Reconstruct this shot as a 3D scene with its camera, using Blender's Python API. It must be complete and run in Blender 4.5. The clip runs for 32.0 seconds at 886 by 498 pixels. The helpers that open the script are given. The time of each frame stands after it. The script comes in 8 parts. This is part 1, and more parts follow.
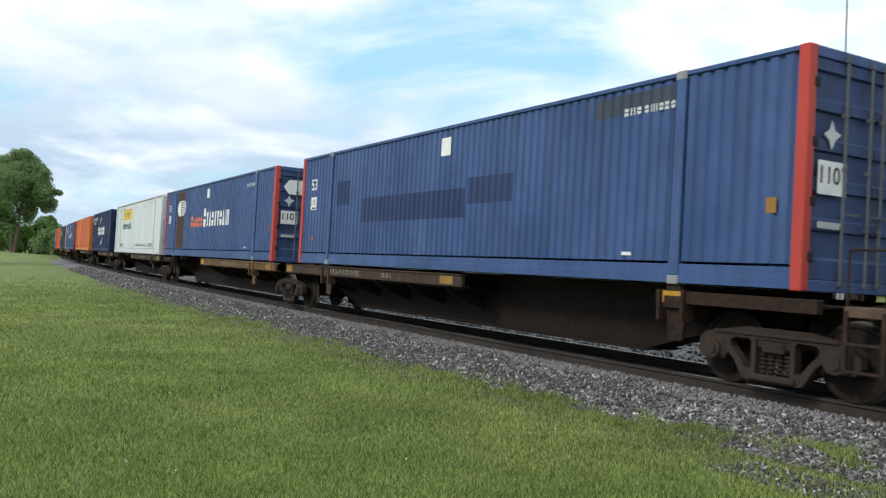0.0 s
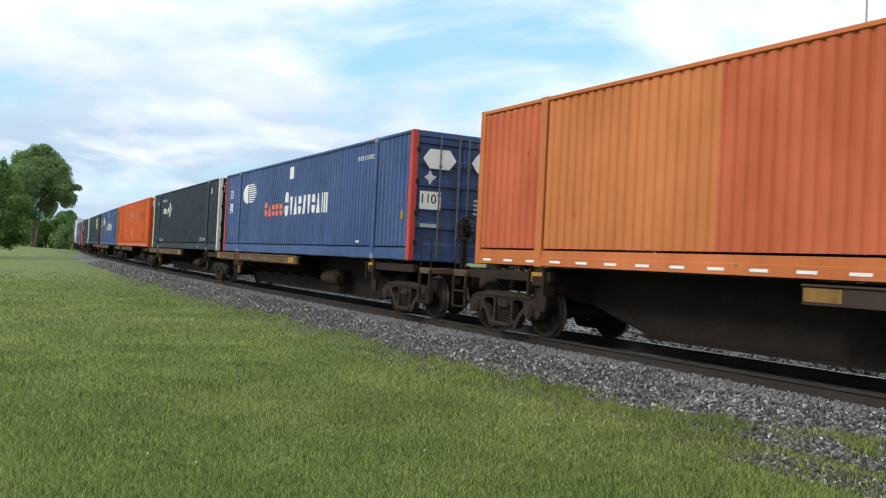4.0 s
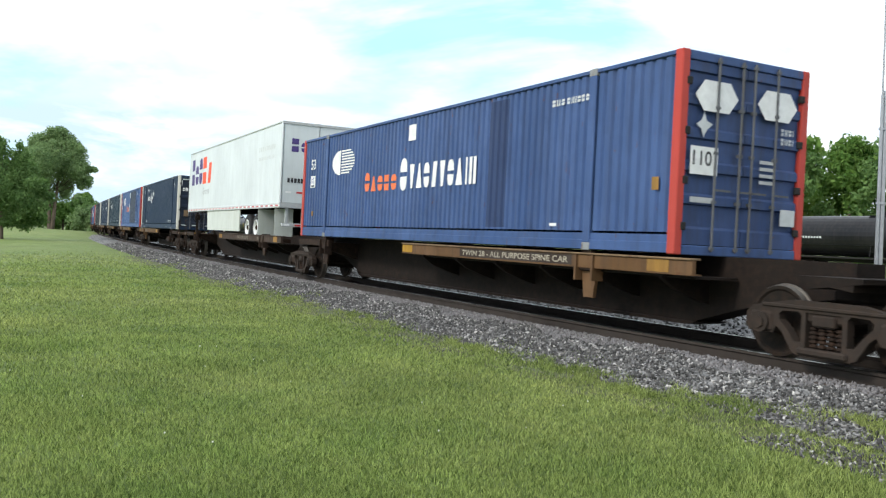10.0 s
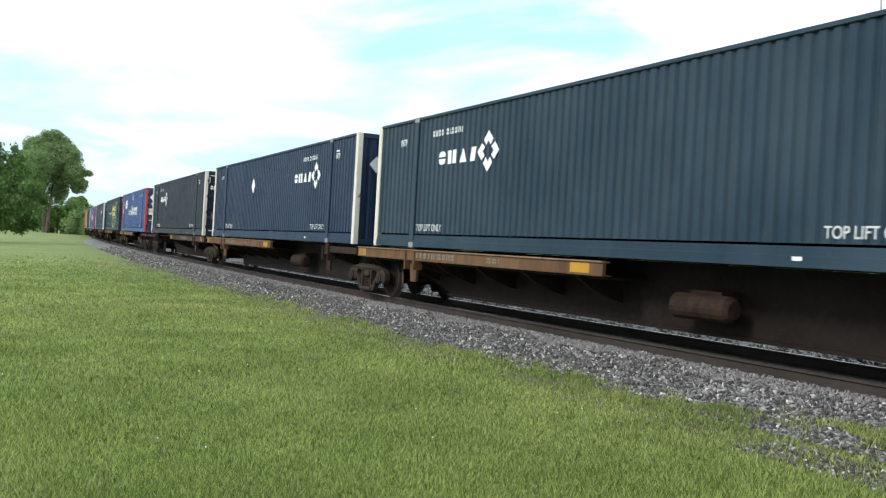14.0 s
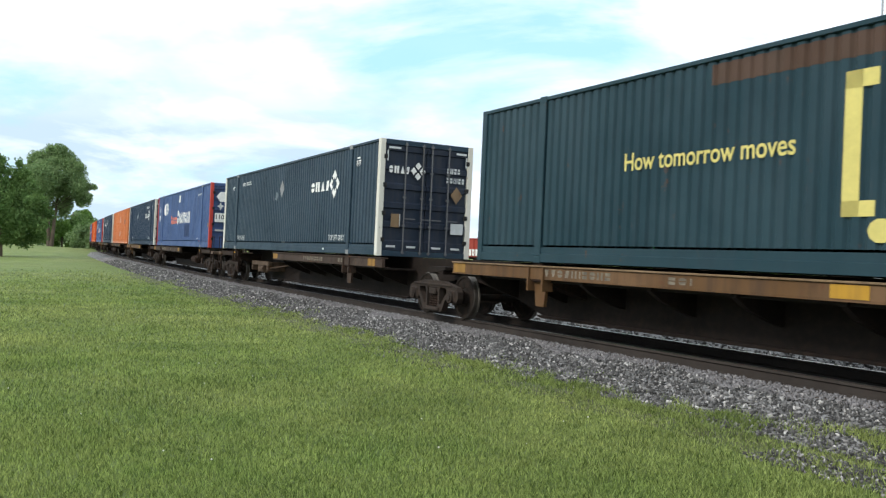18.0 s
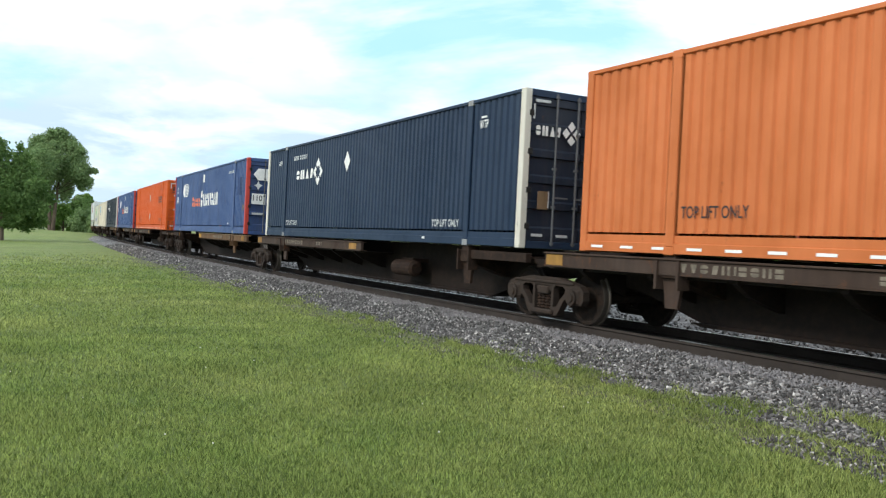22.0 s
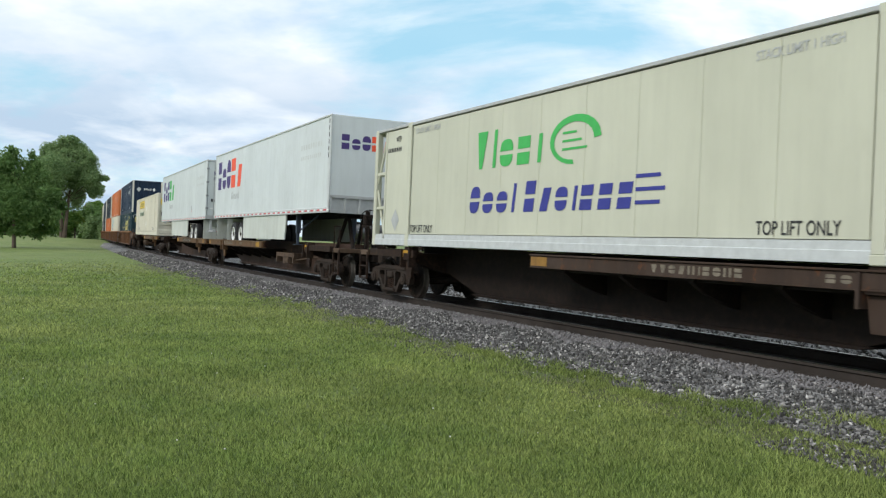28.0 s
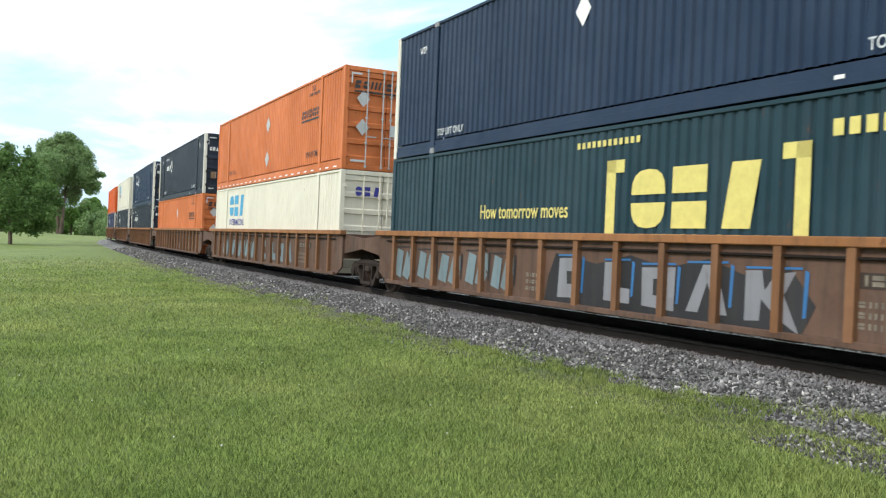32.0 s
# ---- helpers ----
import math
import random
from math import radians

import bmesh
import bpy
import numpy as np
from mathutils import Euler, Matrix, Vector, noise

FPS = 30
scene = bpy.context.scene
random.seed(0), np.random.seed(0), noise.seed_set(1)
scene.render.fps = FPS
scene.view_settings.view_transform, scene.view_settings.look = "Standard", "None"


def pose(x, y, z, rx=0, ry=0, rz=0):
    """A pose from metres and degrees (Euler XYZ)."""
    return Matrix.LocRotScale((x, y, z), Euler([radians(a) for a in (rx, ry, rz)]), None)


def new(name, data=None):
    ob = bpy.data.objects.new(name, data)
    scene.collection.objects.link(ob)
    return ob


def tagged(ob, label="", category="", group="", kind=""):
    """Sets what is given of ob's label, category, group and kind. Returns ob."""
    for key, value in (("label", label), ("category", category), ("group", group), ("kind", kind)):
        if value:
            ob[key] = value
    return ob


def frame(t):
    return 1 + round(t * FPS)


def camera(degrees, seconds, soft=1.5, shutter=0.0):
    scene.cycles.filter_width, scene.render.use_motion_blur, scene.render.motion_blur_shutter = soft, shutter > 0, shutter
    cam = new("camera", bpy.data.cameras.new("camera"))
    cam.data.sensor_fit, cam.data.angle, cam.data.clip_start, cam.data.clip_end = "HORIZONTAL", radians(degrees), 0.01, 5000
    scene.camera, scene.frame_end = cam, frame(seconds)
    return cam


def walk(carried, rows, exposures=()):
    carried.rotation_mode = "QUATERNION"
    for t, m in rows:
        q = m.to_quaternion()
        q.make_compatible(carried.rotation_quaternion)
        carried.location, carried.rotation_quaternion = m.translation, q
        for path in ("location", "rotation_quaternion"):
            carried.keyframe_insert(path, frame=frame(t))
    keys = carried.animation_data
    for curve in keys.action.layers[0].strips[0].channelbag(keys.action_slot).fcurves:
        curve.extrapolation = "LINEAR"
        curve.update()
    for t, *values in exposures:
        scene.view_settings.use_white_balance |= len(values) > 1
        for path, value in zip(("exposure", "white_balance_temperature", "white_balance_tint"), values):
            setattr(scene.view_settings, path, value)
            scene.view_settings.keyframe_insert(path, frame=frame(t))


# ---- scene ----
# The camera stands on the lawn, on a tripod, and drifts a little as it is panned by hand.
cam = camera(54.44, 32.0, soft=1.25, shutter=0.05)
EYE = (0.0, 0.0, 1.443)
# seconds, pitch, roll, yaw in degrees
CAMERA_ROWS = [
    (0.0, 0.859, -2.205, -2.083),
    (0.5, 0.629, -2.259, -1.952),
    (1.0, 0.686, -2.161, -1.863),
    (1.5, 0.834, -1.922, -1.791),
    (2.0, 0.808, -1.944, -1.499),
    (2.5, 0.724, -1.859, -1.276),
    (3.0, 0.508, -1.929, -1.281),
    (3.5, 0.375, -2.126, -1.196),
    (4.0, 0.281, -1.828, -0.957),
    (4.5, 0.057, -1.878, -0.749),
    (6.5, -0.218, -2.097, -0.566),
    (7.0, -0.262, -1.842, -0.368),
    (7.5, -0.412, -1.980, -0.322),
    (8.0, -0.544, -2.202, -0.198),
    (8.5, -0.583, -2.011, -0.223),
    (9.0, -0.633, -2.007, -0.246),
    (9.5, -0.699, -1.854, -0.190),
    (10.0, -0.981, -1.796, -0.016),
    (10.5, -1.162, -1.617, -0.032),
    (11.0, -1.344, -1.959, -0.107),
    (11.5, -1.528, -1.933, -0.228),
    (12.0, -1.442, -2.002, -0.334),
    (12.5, -1.241, -2.044, -0.170),
    (13.0, -1.073, -2.070, -0.228),
    (13.5, -0.861, -2.077, -0.259),
    (14.0, -0.553, -2.179, -0.337),
    (14.5, -0.359, -2.007, -0.221),
    (16.5, -0.139, -1.726, -0.135),
    (17.0, 0.077, -1.599, -0.142),
    (17.5, 0.185, -1.545, -0.084),
    (18.0, 0.071, -1.569, -0.069),
    (18.5, -0.061, -1.485, -0.092),
    (19.0, -0.012, -1.451, -0.000),
    (19.5, -0.121, -1.461, -0.050),
    (20.0, -0.295, -1.634, -0.138),
    (20.5, -0.766, -1.605, -0.135),
    (21.0, -0.921, -1.676, -0.277),
    (21.5, -0.850, -1.730, -0.197),
    (22.0, -0.897, -1.784, 0.005),
    (22.5, -1.115, -1.572, 0.100),
    (23.0, -1.206, -1.598, 0.146),
    (23.5, -1.045, -1.458, -0.047),
    (24.0, -1.080, -1.555, 0.097),
    (24.5, -1.132, -1.670, 0.307),
    (25.0, -1.005, -1.654, 0.547),
    (25.5, -0.888, -1.330, 0.651),
    (27.5, -0.930, -1.425, 0.600),
    (28.0, -0.630, -1.348, 0.654),
    (28.5, -0.574, -1.237, 0.746),
    (29.0, -0.567, -1.371, 0.761),
    (29.5, -0.646, -1.358, 0.818),
    (30.0, -0.930, -1.328, 0.828),
    (30.5, -0.947, -1.180, 0.683),
    (31.0, -0.681, -1.242, 0.625),
    (31.5, -0.691, -1.354, 0.646),
    (32.0, -0.840, -1.373, 0.455), 
]
walk(cam, [(t, pose(*EYE, 90 + p, r, y)) for t, p, r, y in CAMERA_ROWS],
     exposures=[(0.0, -0.05), (1.0, -0.04), (2.0, -0.32), (2.8, -0.14), (4.0, -0.06), (7.0, 0.08), (8.0, 0.27), (9.0, 0.33), (10.2, 0.36), (10.9, 0.16), (12.0, 0.3), (13.0, 0.42), (14.5, 0.38), (16.5, 0.22), (20.0, 0.2), (21.0, 0.32), (22.2, 0.22), (23.0, 0.36), (24.0, 0.24), (25.5, 0.16), (27.5, -0.14), (30.0, -0.12), (31.0, -0.12), (31.8, 0.28), (32.0, 0.42)])

# ---- sky and light ----
SUN_ELEVATION, SUN_AZIMUTH = radians(36), radians(234)


def make_world():
    world = bpy.data.worlds.new("sky")
    scene.world = world
    world.use_nodes = True
    nt = world.node_tree
    nt.nodes.clear()
    link = nt.links.new

    def node(kind, **values):
        n = nt.nodes.new(kind)
        for key, value in values.items():
            n.inputs[key].default_value = value
        return n
    sky = node("ShaderNodeTexSky")
    sky.sky_type, sky.sun_disc = "NISHITA", False
    sky.sun_elevation, sky.sun_rotation = SUN_ELEVATION, SUN_AZIMUTH
    sky.air_density, sky.dust_density, sky.ozone_density = 1.2, 0.6, 1.0
    coord = node("ShaderNodeTexCoord")
    # flatten the direction so that the clouds lie in a sheet and close up towards the horizon
    split = node("ShaderNodeSeparateXYZ")
    link(coord.outputs["Generated"], split.inputs[0])
    lift = node("ShaderNodeMath")
    lift.operation = "ADD"
    lift.inputs[1].default_value = 0.22
    link(split.outputs["Z"], lift.inputs[0])
    floor_ = node("ShaderNodeMath")
    floor_.operation = "MAXIMUM"
    floor_.inputs[1].default_value = 0.05
    link(lift.outputs[0], floor_.inputs[0])
    axes = []
    for axis in "XY":
        d = node("ShaderNodeMath")
        d.operation = "DIVIDE"
        link(split.outputs[axis], d.inputs[0])
        link(floor_.outputs[0], d.inputs[1])
        axes.append(d)
    flat = node("ShaderNodeCombineXYZ")
    link(axes[0].outputs[0], flat.inputs["X"])
    link(axes[1].outputs[0], flat.inputs["Y"])
    noise_big = node("ShaderNodeTexNoise", Scale=1.15, Detail=7.0, Roughness=0.56, Distortion=0.35)
    noise_big.noise_dimensions = "3D"
    move = node("ShaderNodeMapping")
    move.inputs["Location"].default_value = (1.98, 0.93, 0.0)
    move.inputs["Scale"].default_value = (1.0, 1.0, 1.0)
    link(flat.outputs[0], move.inputs["Vector"])
    link(move.outputs[0], noise_big.inputs["Vector"])
    cover = node("ShaderNodeValToRGB")
    cover.color_ramp.elements[0].position, cover.color_ramp.elements[1].position = 0.32, 0.48
    cover.color_ramp.elements[0].color = (0.1, 0.1, 0.1, 1)
    link(noise_big.outputs["Fac"], cover.inputs[0])
    # cloud brightness: bellies greyer, tops whiter
    noise_tone = node("ShaderNodeTexNoise", Scale=2.2, Detail=6.0, Roughness=0.55)
    link(flat.outputs[0], noise_tone.inputs["Vector"])
    tone = node("ShaderNodeValToRGB")
    tone.color_ramp.elements[0].position, tone.color_ramp.elements[1].position = 0.34, 0.6
    tone.color_ramp.elements[0].color = (6.2, 7.6, 9.0, 1)
    tone.color_ramp.elements[1].color = (10.2, 10.4, 10.6, 1)
    link(noise_tone.outputs["Fac"], tone.inputs[0])
    mix = node("ShaderNodeMix")
    mix.data_type = "RGBA"
    link(cover.outputs["Color"], mix.inputs["Factor"])
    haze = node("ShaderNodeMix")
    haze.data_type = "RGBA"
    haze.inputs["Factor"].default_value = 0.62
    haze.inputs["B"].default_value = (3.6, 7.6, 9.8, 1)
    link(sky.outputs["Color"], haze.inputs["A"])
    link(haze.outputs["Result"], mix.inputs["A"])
    # a far bank of blue-grey cloud low in the sky
    low = node("ShaderNodeValToRGB")
    stops = low.color_ramp.elements
    stops[0].position, stops[0].color = 0.0, (0.9, 0.9, 0.9, 1)
    stops[1].position, stops[1].color = 0.30, (0, 0, 0, 1)
    for at, v in ((0.05, 1.0), (0.12, 1.0), (0.17, 0.55), (0.22, 0.2)):
        e = stops.new(at)
        e.color = (v, v, v, 1)
    link(split.outputs["Z"], low.inputs[0])
    noise_bank = node("ShaderNodeTexNoise", Scale=1.6, Detail=6.0, Roughness=0.55, Distortion=0.3)
    link(flat.outputs[0], noise_bank.inputs["Vector"])
    patchy = node("ShaderNodeValToRGB")
    patchy.color_ramp.elements[0].position, patchy.color_ramp.elements[1].position = 0.30, 0.52
    link(noise_bank.outputs["Fac"], patchy.inputs[0])
    bank_amount = node("ShaderNodeMath")
    bank_amount.operation = "MULTIPLY"
    side = node("ShaderNodeValToRGB")
    side.color_ramp.elements[0].position, side.color_ramp.elements[0].color = 0.44, (1, 1, 1, 1)
    side.color_ramp.elements[1].position, side.color_ramp.elements[1].color = 0.66, (0.12, 0.12, 0.12, 1)
    half = node("ShaderNodeMath")
    half.operation = "MULTIPLY_ADD"
    half.inputs[1].default_value, half.inputs[2].default_value = 0.5, 0.5
    link(split.outputs["X"], half.inputs[0])
    link(half.outputs[0], side.inputs[0])
    lowside = node("ShaderNodeMath")
    lowside.operation = "MULTIPLY"
    link(low.outputs["Color"], lowside.inputs[0])
    link(side.outputs["Color"], lowside.inputs[1])
    link(lowside.outputs[0], bank_amount.inputs[0])
    link(patchy.outputs["Color"], bank_amount.inputs[1])
    bank = node("ShaderNodeMix")
    bank.data_type = "RGBA"
    bank.inputs["B"].default_value = (4.7, 6.0, 7.5, 1)
    link(bank_amount.outputs[0], bank.inputs["Factor"])
    link(tone.outputs["Color"], bank.inputs["A"])
    link(bank.outputs["Result"], mix.inputs["B"])
    back = node("ShaderNodeBackground", Strength=0.125)
    link(mix.outputs["Result"], back.inputs["Color"])
    out = node("ShaderNodeOutputWorld")
    link(back.outputs[0], out.inputs[0])


make_world()
sun_data = bpy.data.lights.new("sun", "SUN")
sun_data.energy, sun_data.angle, sun_data.color = 2.0, radians(12), (1.0, 0.95, 0.88)
sun = new("sun", sun_data)
sun.rotation_euler = Euler((radians(90) - SUN_ELEVATION, 0, -SUN_AZIMUTH + math.pi))

# ---- materials ----
MATERIALS = {}


def material(name, build):
    if name not in MATERIALS:
        m = bpy.data.materials.new(name)
        m.use_nodes = True
        nt = m.node_tree
        bsdf = nt.nodes["Principled BSDF"]
        build(nt, bsdf)
        MATERIALS[name] = m
    return MATERIALS[name]


def tex_noise(nt, scale, detail=4.0, rough=0.6, stretch=(1, 1, 1), space="Object", spread=0.0):
    coord = nt.nodes.new("ShaderNodeTexCoord")
    mapping = nt.nodes.new("ShaderNodeMapping")
    mapping.inputs["Scale"].default_value = stretch
    vector = coord.outputs[space]
    if spread:
        info = nt.nodes.new("ShaderNodeObjectInfo")
        times = nt.nodes.new("ShaderNodeVectorMath")
        times.operation = "MULTIPLY_ADD"
        times.inputs[1].default_value = (spread, spread * 0.7, spread * 1.3)
        nt.links.new(info.outputs["Random"], times.inputs[0])
        nt.links.new(vector, times.inputs[2])
        vector = times.outputs[0]
    nt.links.new(vector, mapping.inputs["Vector"])
    n = nt.nodes.new("ShaderNodeTexNoise")
    n.inputs["Scale"].default_value, n.inputs["Detail"].default_value, n.inputs["Roughness"].default_value = scale, detail, rough
    nt.links.new(mapping.outputs[0], n.inputs["Vector"])
    return n.outputs["Fac"]


def ramp(nt, value, lo, hi, a=(0, 0, 0, 1), b=(1, 1, 1, 1)):
    r = nt.nodes.new("ShaderNodeValToRGB")
    r.color_ramp.elements[0].position, r.color_ramp.elements[1].position = lo, hi
    r.color_ramp.elements[0].color, r.color_ramp.elements[1].color = a, b
    nt.links.new(value, r.inputs[0])
    return r.outputs["Color"]


def blend(nt, factor, a, b, mode="MIX"):
    m = nt.nodes.new("ShaderNodeMix")
    m.data_type, m.blend_type = "RGBA", mode
    for socket, value in (("Factor", factor), ("A", a), ("B", b)):
        s = [i for i in m.inputs if i.name == socket and (i.type == "RGBA" or socket == "Factor")][0]
        if isinstance(value, (tuple, float, int)):
            s.default_value = (*value, 1)[:4] if isinstance(value, tuple) else value
        else:
            nt.links.new(value, s)
    return [o for o in m.outputs if o.type == "RGBA"][0]


def bump(nt, bsdf, value, strength, distance):
    b = nt.nodes.new("ShaderNodeBump")
    b.inputs["Strength"].default_value, b.inputs["Distance"].default_value = strength, distance
    nt.links.new(value, b.inputs["Height"])
    nt.links.new(b.outputs[0], bsdf.inputs["Normal"])


def paint(name, rgb, rough=0.45, fade=0.25, dirt=0.35, rust=0.0, dirt_rgb=(0.07, 0.06, 0.05)):
    """Weathered paint on steel: chalky patches, rain streaks, grime and a little rust."""
    def build(nt, bsdf):
        patch = ramp(nt, tex_noise(nt, 0.7, 5, 0.6, (1, 1, 0.6), spread=40), 0.35, 0.7)
        streak = ramp(nt, tex_noise(nt, 3.0, 5, 0.65, (1.6, 1.6, 0.12), spread=40), 0.45, 0.8)
        grime = ramp(nt, tex_noise(nt, 2.1, 8, 0.7, spread=25), 0.5, 0.85)
        pale = tuple(min(1.0, c * 1.25 + 0.03) for c in rgb)
        deep = tuple(c * 0.82 for c in rgb)
        c = blend(nt, patch, deep, pale)
        c = blend(nt, 1.0 - fade, c, rgb)
        sm = nt.nodes.new("ShaderNodeMath")
        sm.operation = "MULTIPLY"
        sm.inputs[1].default_value = dirt
        nt.links.new(streak, sm.inputs[0])
        c = blend(nt, sm.outputs[0], c, dirt_rgb)
        gm = nt.nodes.new("ShaderNodeMath")
        gm.operation = "MULTIPLY"
        gm.inputs[1].default_value = dirt * 0.5
        nt.links.new(grime, gm.inputs[0])
        c = blend(nt, gm.outputs[0], c, dirt_rgb)
        scratch = ramp(nt, tex_noise(nt, 2.2, 7, 0.75, (5.0, 5.0, 0.5), spread=60), 0.63, 0.72)
        cm = nt.nodes.new("ShaderNodeMath")
        cm.operation = "MULTIPLY"
        cm.inputs[1].default_value = 0.22
        nt.links.new(scratch, cm.inputs[0])
        c = blend(nt, cm.outputs[0], c, tuple(0.55 * x + 0.12 for x in rgb))
        if rust:
            spots = ramp(nt, tex_noise(nt, 5.0, 9, 0.75, (1, 1, 0.45), spread=30), 0.66 - 0.12 * rust, 0.72 - 0.08 * rust)
            c = blend(nt, spots, c, (0.11, 0.045, 0.02))
        nt.links.new(c, bsdf.inputs["Base Color"])
        nt.links.new(ramp(nt, grime, 0, 1, (rough,) * 3 + (1,), (min(1, rough + 0.3),) * 3 + (1,)), bsdf.inputs["Roughness"])
        bsdf.inputs["Specular IOR Level"].default_value = 0.22
        bump(nt, bsdf, tex_noise(nt, 30, 4, 0.6), 0.15, 0.004)
    return material(name, build)


def grimy_steel(name, rgb, rough=0.8, rust=0.5, metal=0.0):
    def build(nt, bsdf):
        a = ramp(nt, tex_noise(nt, 1.3, 8, 0.7, spread=30), 0.3, 0.75)
        b = ramp(nt, tex_noise(nt, 9, 6, 0.7, spread=30), 0.45, 0.75)
        c = blend(nt, a, rgb, tuple(x * 0.45 for x in rgb))
        m = nt.nodes.new("ShaderNodeMath")
        m.operation = "MULTIPLY"
        m.inputs[1].default_value = rust
        nt.links.new(b, m.inputs[0])
        c = blend(nt, m.outputs[0], c, (0.075, 0.040, 0.024))
        nt.links.new(c, bsdf.inputs["Base Color"])
        bsdf.inputs["Roughness"].default_value, bsdf.inputs["Metallic"].default_value = rough, metal
        bsdf.inputs["Specular IOR Level"].default_value = 0.15
        bump(nt, bsdf, tex_noise(nt, 22, 6, 0.7), 0.35, 0.006)
    return material(name, build)


def plain(name, rgb, rough=0.6, metal=0.0, vary=0.12):
    def build(nt, bsdf):
        n = ramp(nt, tex_noise(nt, 6, 5, 0.65, spread=20), 0.3, 0.75)
        nt.links.new(blend(nt, n, tuple(c * (1 - vary) for c in rgb), tuple(min(1, c * (1 + vary)) for c in rgb)), bsdf.inputs["Base Color"])
        bsdf.inputs["Roughness"].default_value, bsdf.inputs["Metallic"].default_value = rough, metal
    return material(name, build)


BLUE = paint("container_blue_paint", (0.040, 0.082, 0.208), 0.48, 0.6, 0.5, 0.35, (0.035, 0.04, 0.06))
BLUE_PALE = paint("faded_blue_paint", (0.058, 0.112, 0.250), 0.5, 0.5, 0.4, 0.2)
NAVY = paint("navy_paint", (0.009, 0.019, 0.068), 0.45, 0.3, 0.25, 0, (0.03, 0.035, 0.05))
TEAL_BLACK = paint("blue_black_paint", (0.0120, 0.0200, 0.0305), 0.5, 0.35, 0.3, 0, (0.025, 0.03, 0.036))
SLATE_NAVY = paint("slate_navy_paint", (0.0085, 0.024, 0.055), 0.5, 0.35, 0.3, 0, (0.03, 0.04, 0.055))
TEAL_NAVY = paint("weathered_teal_navy_paint", (0.012, 0.032, 0.052), 0.5, 0.5, 0.35, 0, (0.045, 0.055, 0.065))
GREEN = paint("bottle_green_paint", (0.0095, 0.035, 0.047), 0.45, 0.45, 0.35, 0.2, (0.025, 0.035, 0.045))
ORANGE = paint("orange_paint", (0.562, 0.090, 0.009), 0.45, 0.2, 0.12)
ORANGE_OLD = paint("faded_orange_paint", (0.515, 0.148, 0.043), 0.55, 0.6, 0.25, 0.15, (0.3, 0.07, 0.02))
WHITE = paint("white_paint", (0.605, 0.64, 0.64), 0.4, 0.3, 0.2, 0, (0.35, 0.35, 0.33))
SKIRT_WHITE = paint("dirty_skirt_paint", (0.55, 0.575, 0.53), 0.5, 0.3, 0.3, 0.1, (0.30, 0.27, 0.20))
CREAM = paint("cream_paint", (0.651, 0.616, 0.510), 0.45, 0.25, 0.16, 0.15, (0.36, 0.30, 0.22))
REEFER = paint("ivory_panel_paint", (0.546, 0.546, 0.440), 0.42, 0.25, 0.2, 0, (0.36, 0.36, 0.30))
CREAM_RUSTY = paint("rust_streaked_cream_paint", (0.634, 0.581, 0.458), 0.5, 0.3, 0.3, 0.5, (0.36, 0.20, 0.10))
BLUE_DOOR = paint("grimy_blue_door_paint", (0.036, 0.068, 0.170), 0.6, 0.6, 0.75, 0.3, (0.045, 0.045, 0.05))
CASTING_GREY = paint("weathered_grey_casting", (0.24, 0.25, 0.26), 0.6, 0.5, 0.6, 0.5, (0.12, 0.08, 0.05))
ROD_GREY = paint("dull_grey_rod_paint", (0.095, 0.10, 0.108), 0.6, 0.5, 0.5, 0.4, (0.06, 0.05, 0.045))
STENCIL_PANEL = paint("brown_black_stencil_panel", (0.035, 0.022, 0.016), 0.7, 0.5, 0.5)
STENCIL_PALE = plain("worn_pale_stencil", (0.36, 0.32, 0.25), 0.8, 0, 0.45)
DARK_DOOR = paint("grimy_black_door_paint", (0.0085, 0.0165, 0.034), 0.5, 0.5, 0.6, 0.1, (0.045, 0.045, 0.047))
RED = paint("red_post_paint", (0.434, 0.049, 0.035), 0.5, 0.4, 0.2)
WHITE_POST = paint("chipped_white_paint", (0.616, 0.598, 0.528), 0.5, 0.3, 0.25, 0.3, (0.3, 0.2, 0.1))
PATCH_RUST = paint("brown_primer", (0.070, 0.038, 0.025), 0.7, 0.5, 0.4, 0.4)
PATCH_BLUE = paint("dark_blue_patch_paint", (0.021, 0.042, 0.112), 0.6, 0.3, 0.2)
PATCH_GREY = paint("grey_patch_paint", (0.050, 0.064, 0.092), 0.65, 0.3, 0.25)
MARK_WHITE = plain("white_marking", (0.74, 0.74, 0.72))
MARK_YELLOW = plain("yellow_marking", (0.78, 0.56, 0.07))
MARK_GOLD = plain("pale_gold_marking", (0.60, 0.51, 0.15))
MARK_ORANGE = plain("orange_marking", (0.72, 0.16, 0.05))
MARK_BLACK = plain("black_marking", (0.02, 0.02, 0.022))
MARK_PURPLE = plain("purple_marking", (0.055, 0.03, 0.16))
MARK_RED = plain("red_orange_marking", (0.85, 0.09, 0.03))
MARK_LIME = plain("bright_green_marking", (0.05, 0.42, 0.09))
MARK_GREEN = plain("dark_green_marking", (0.015, 0.13, 0.07))
MARK_BLUE = plain("blue_marking", (0.03, 0.035, 0.25))
MARK_SKY = plain("light_blue_marking", (0.05, 0.30, 0.50))
MARK_GREY = plain("grey_marking", (0.42, 0.43, 0.43))
MARK_FAINT = plain("faint_grey_marking", (0.52, 0.54, 0.54))
PALE_GHOST = plain("ghost_grey_marking", (0.56, 0.58, 0.57))
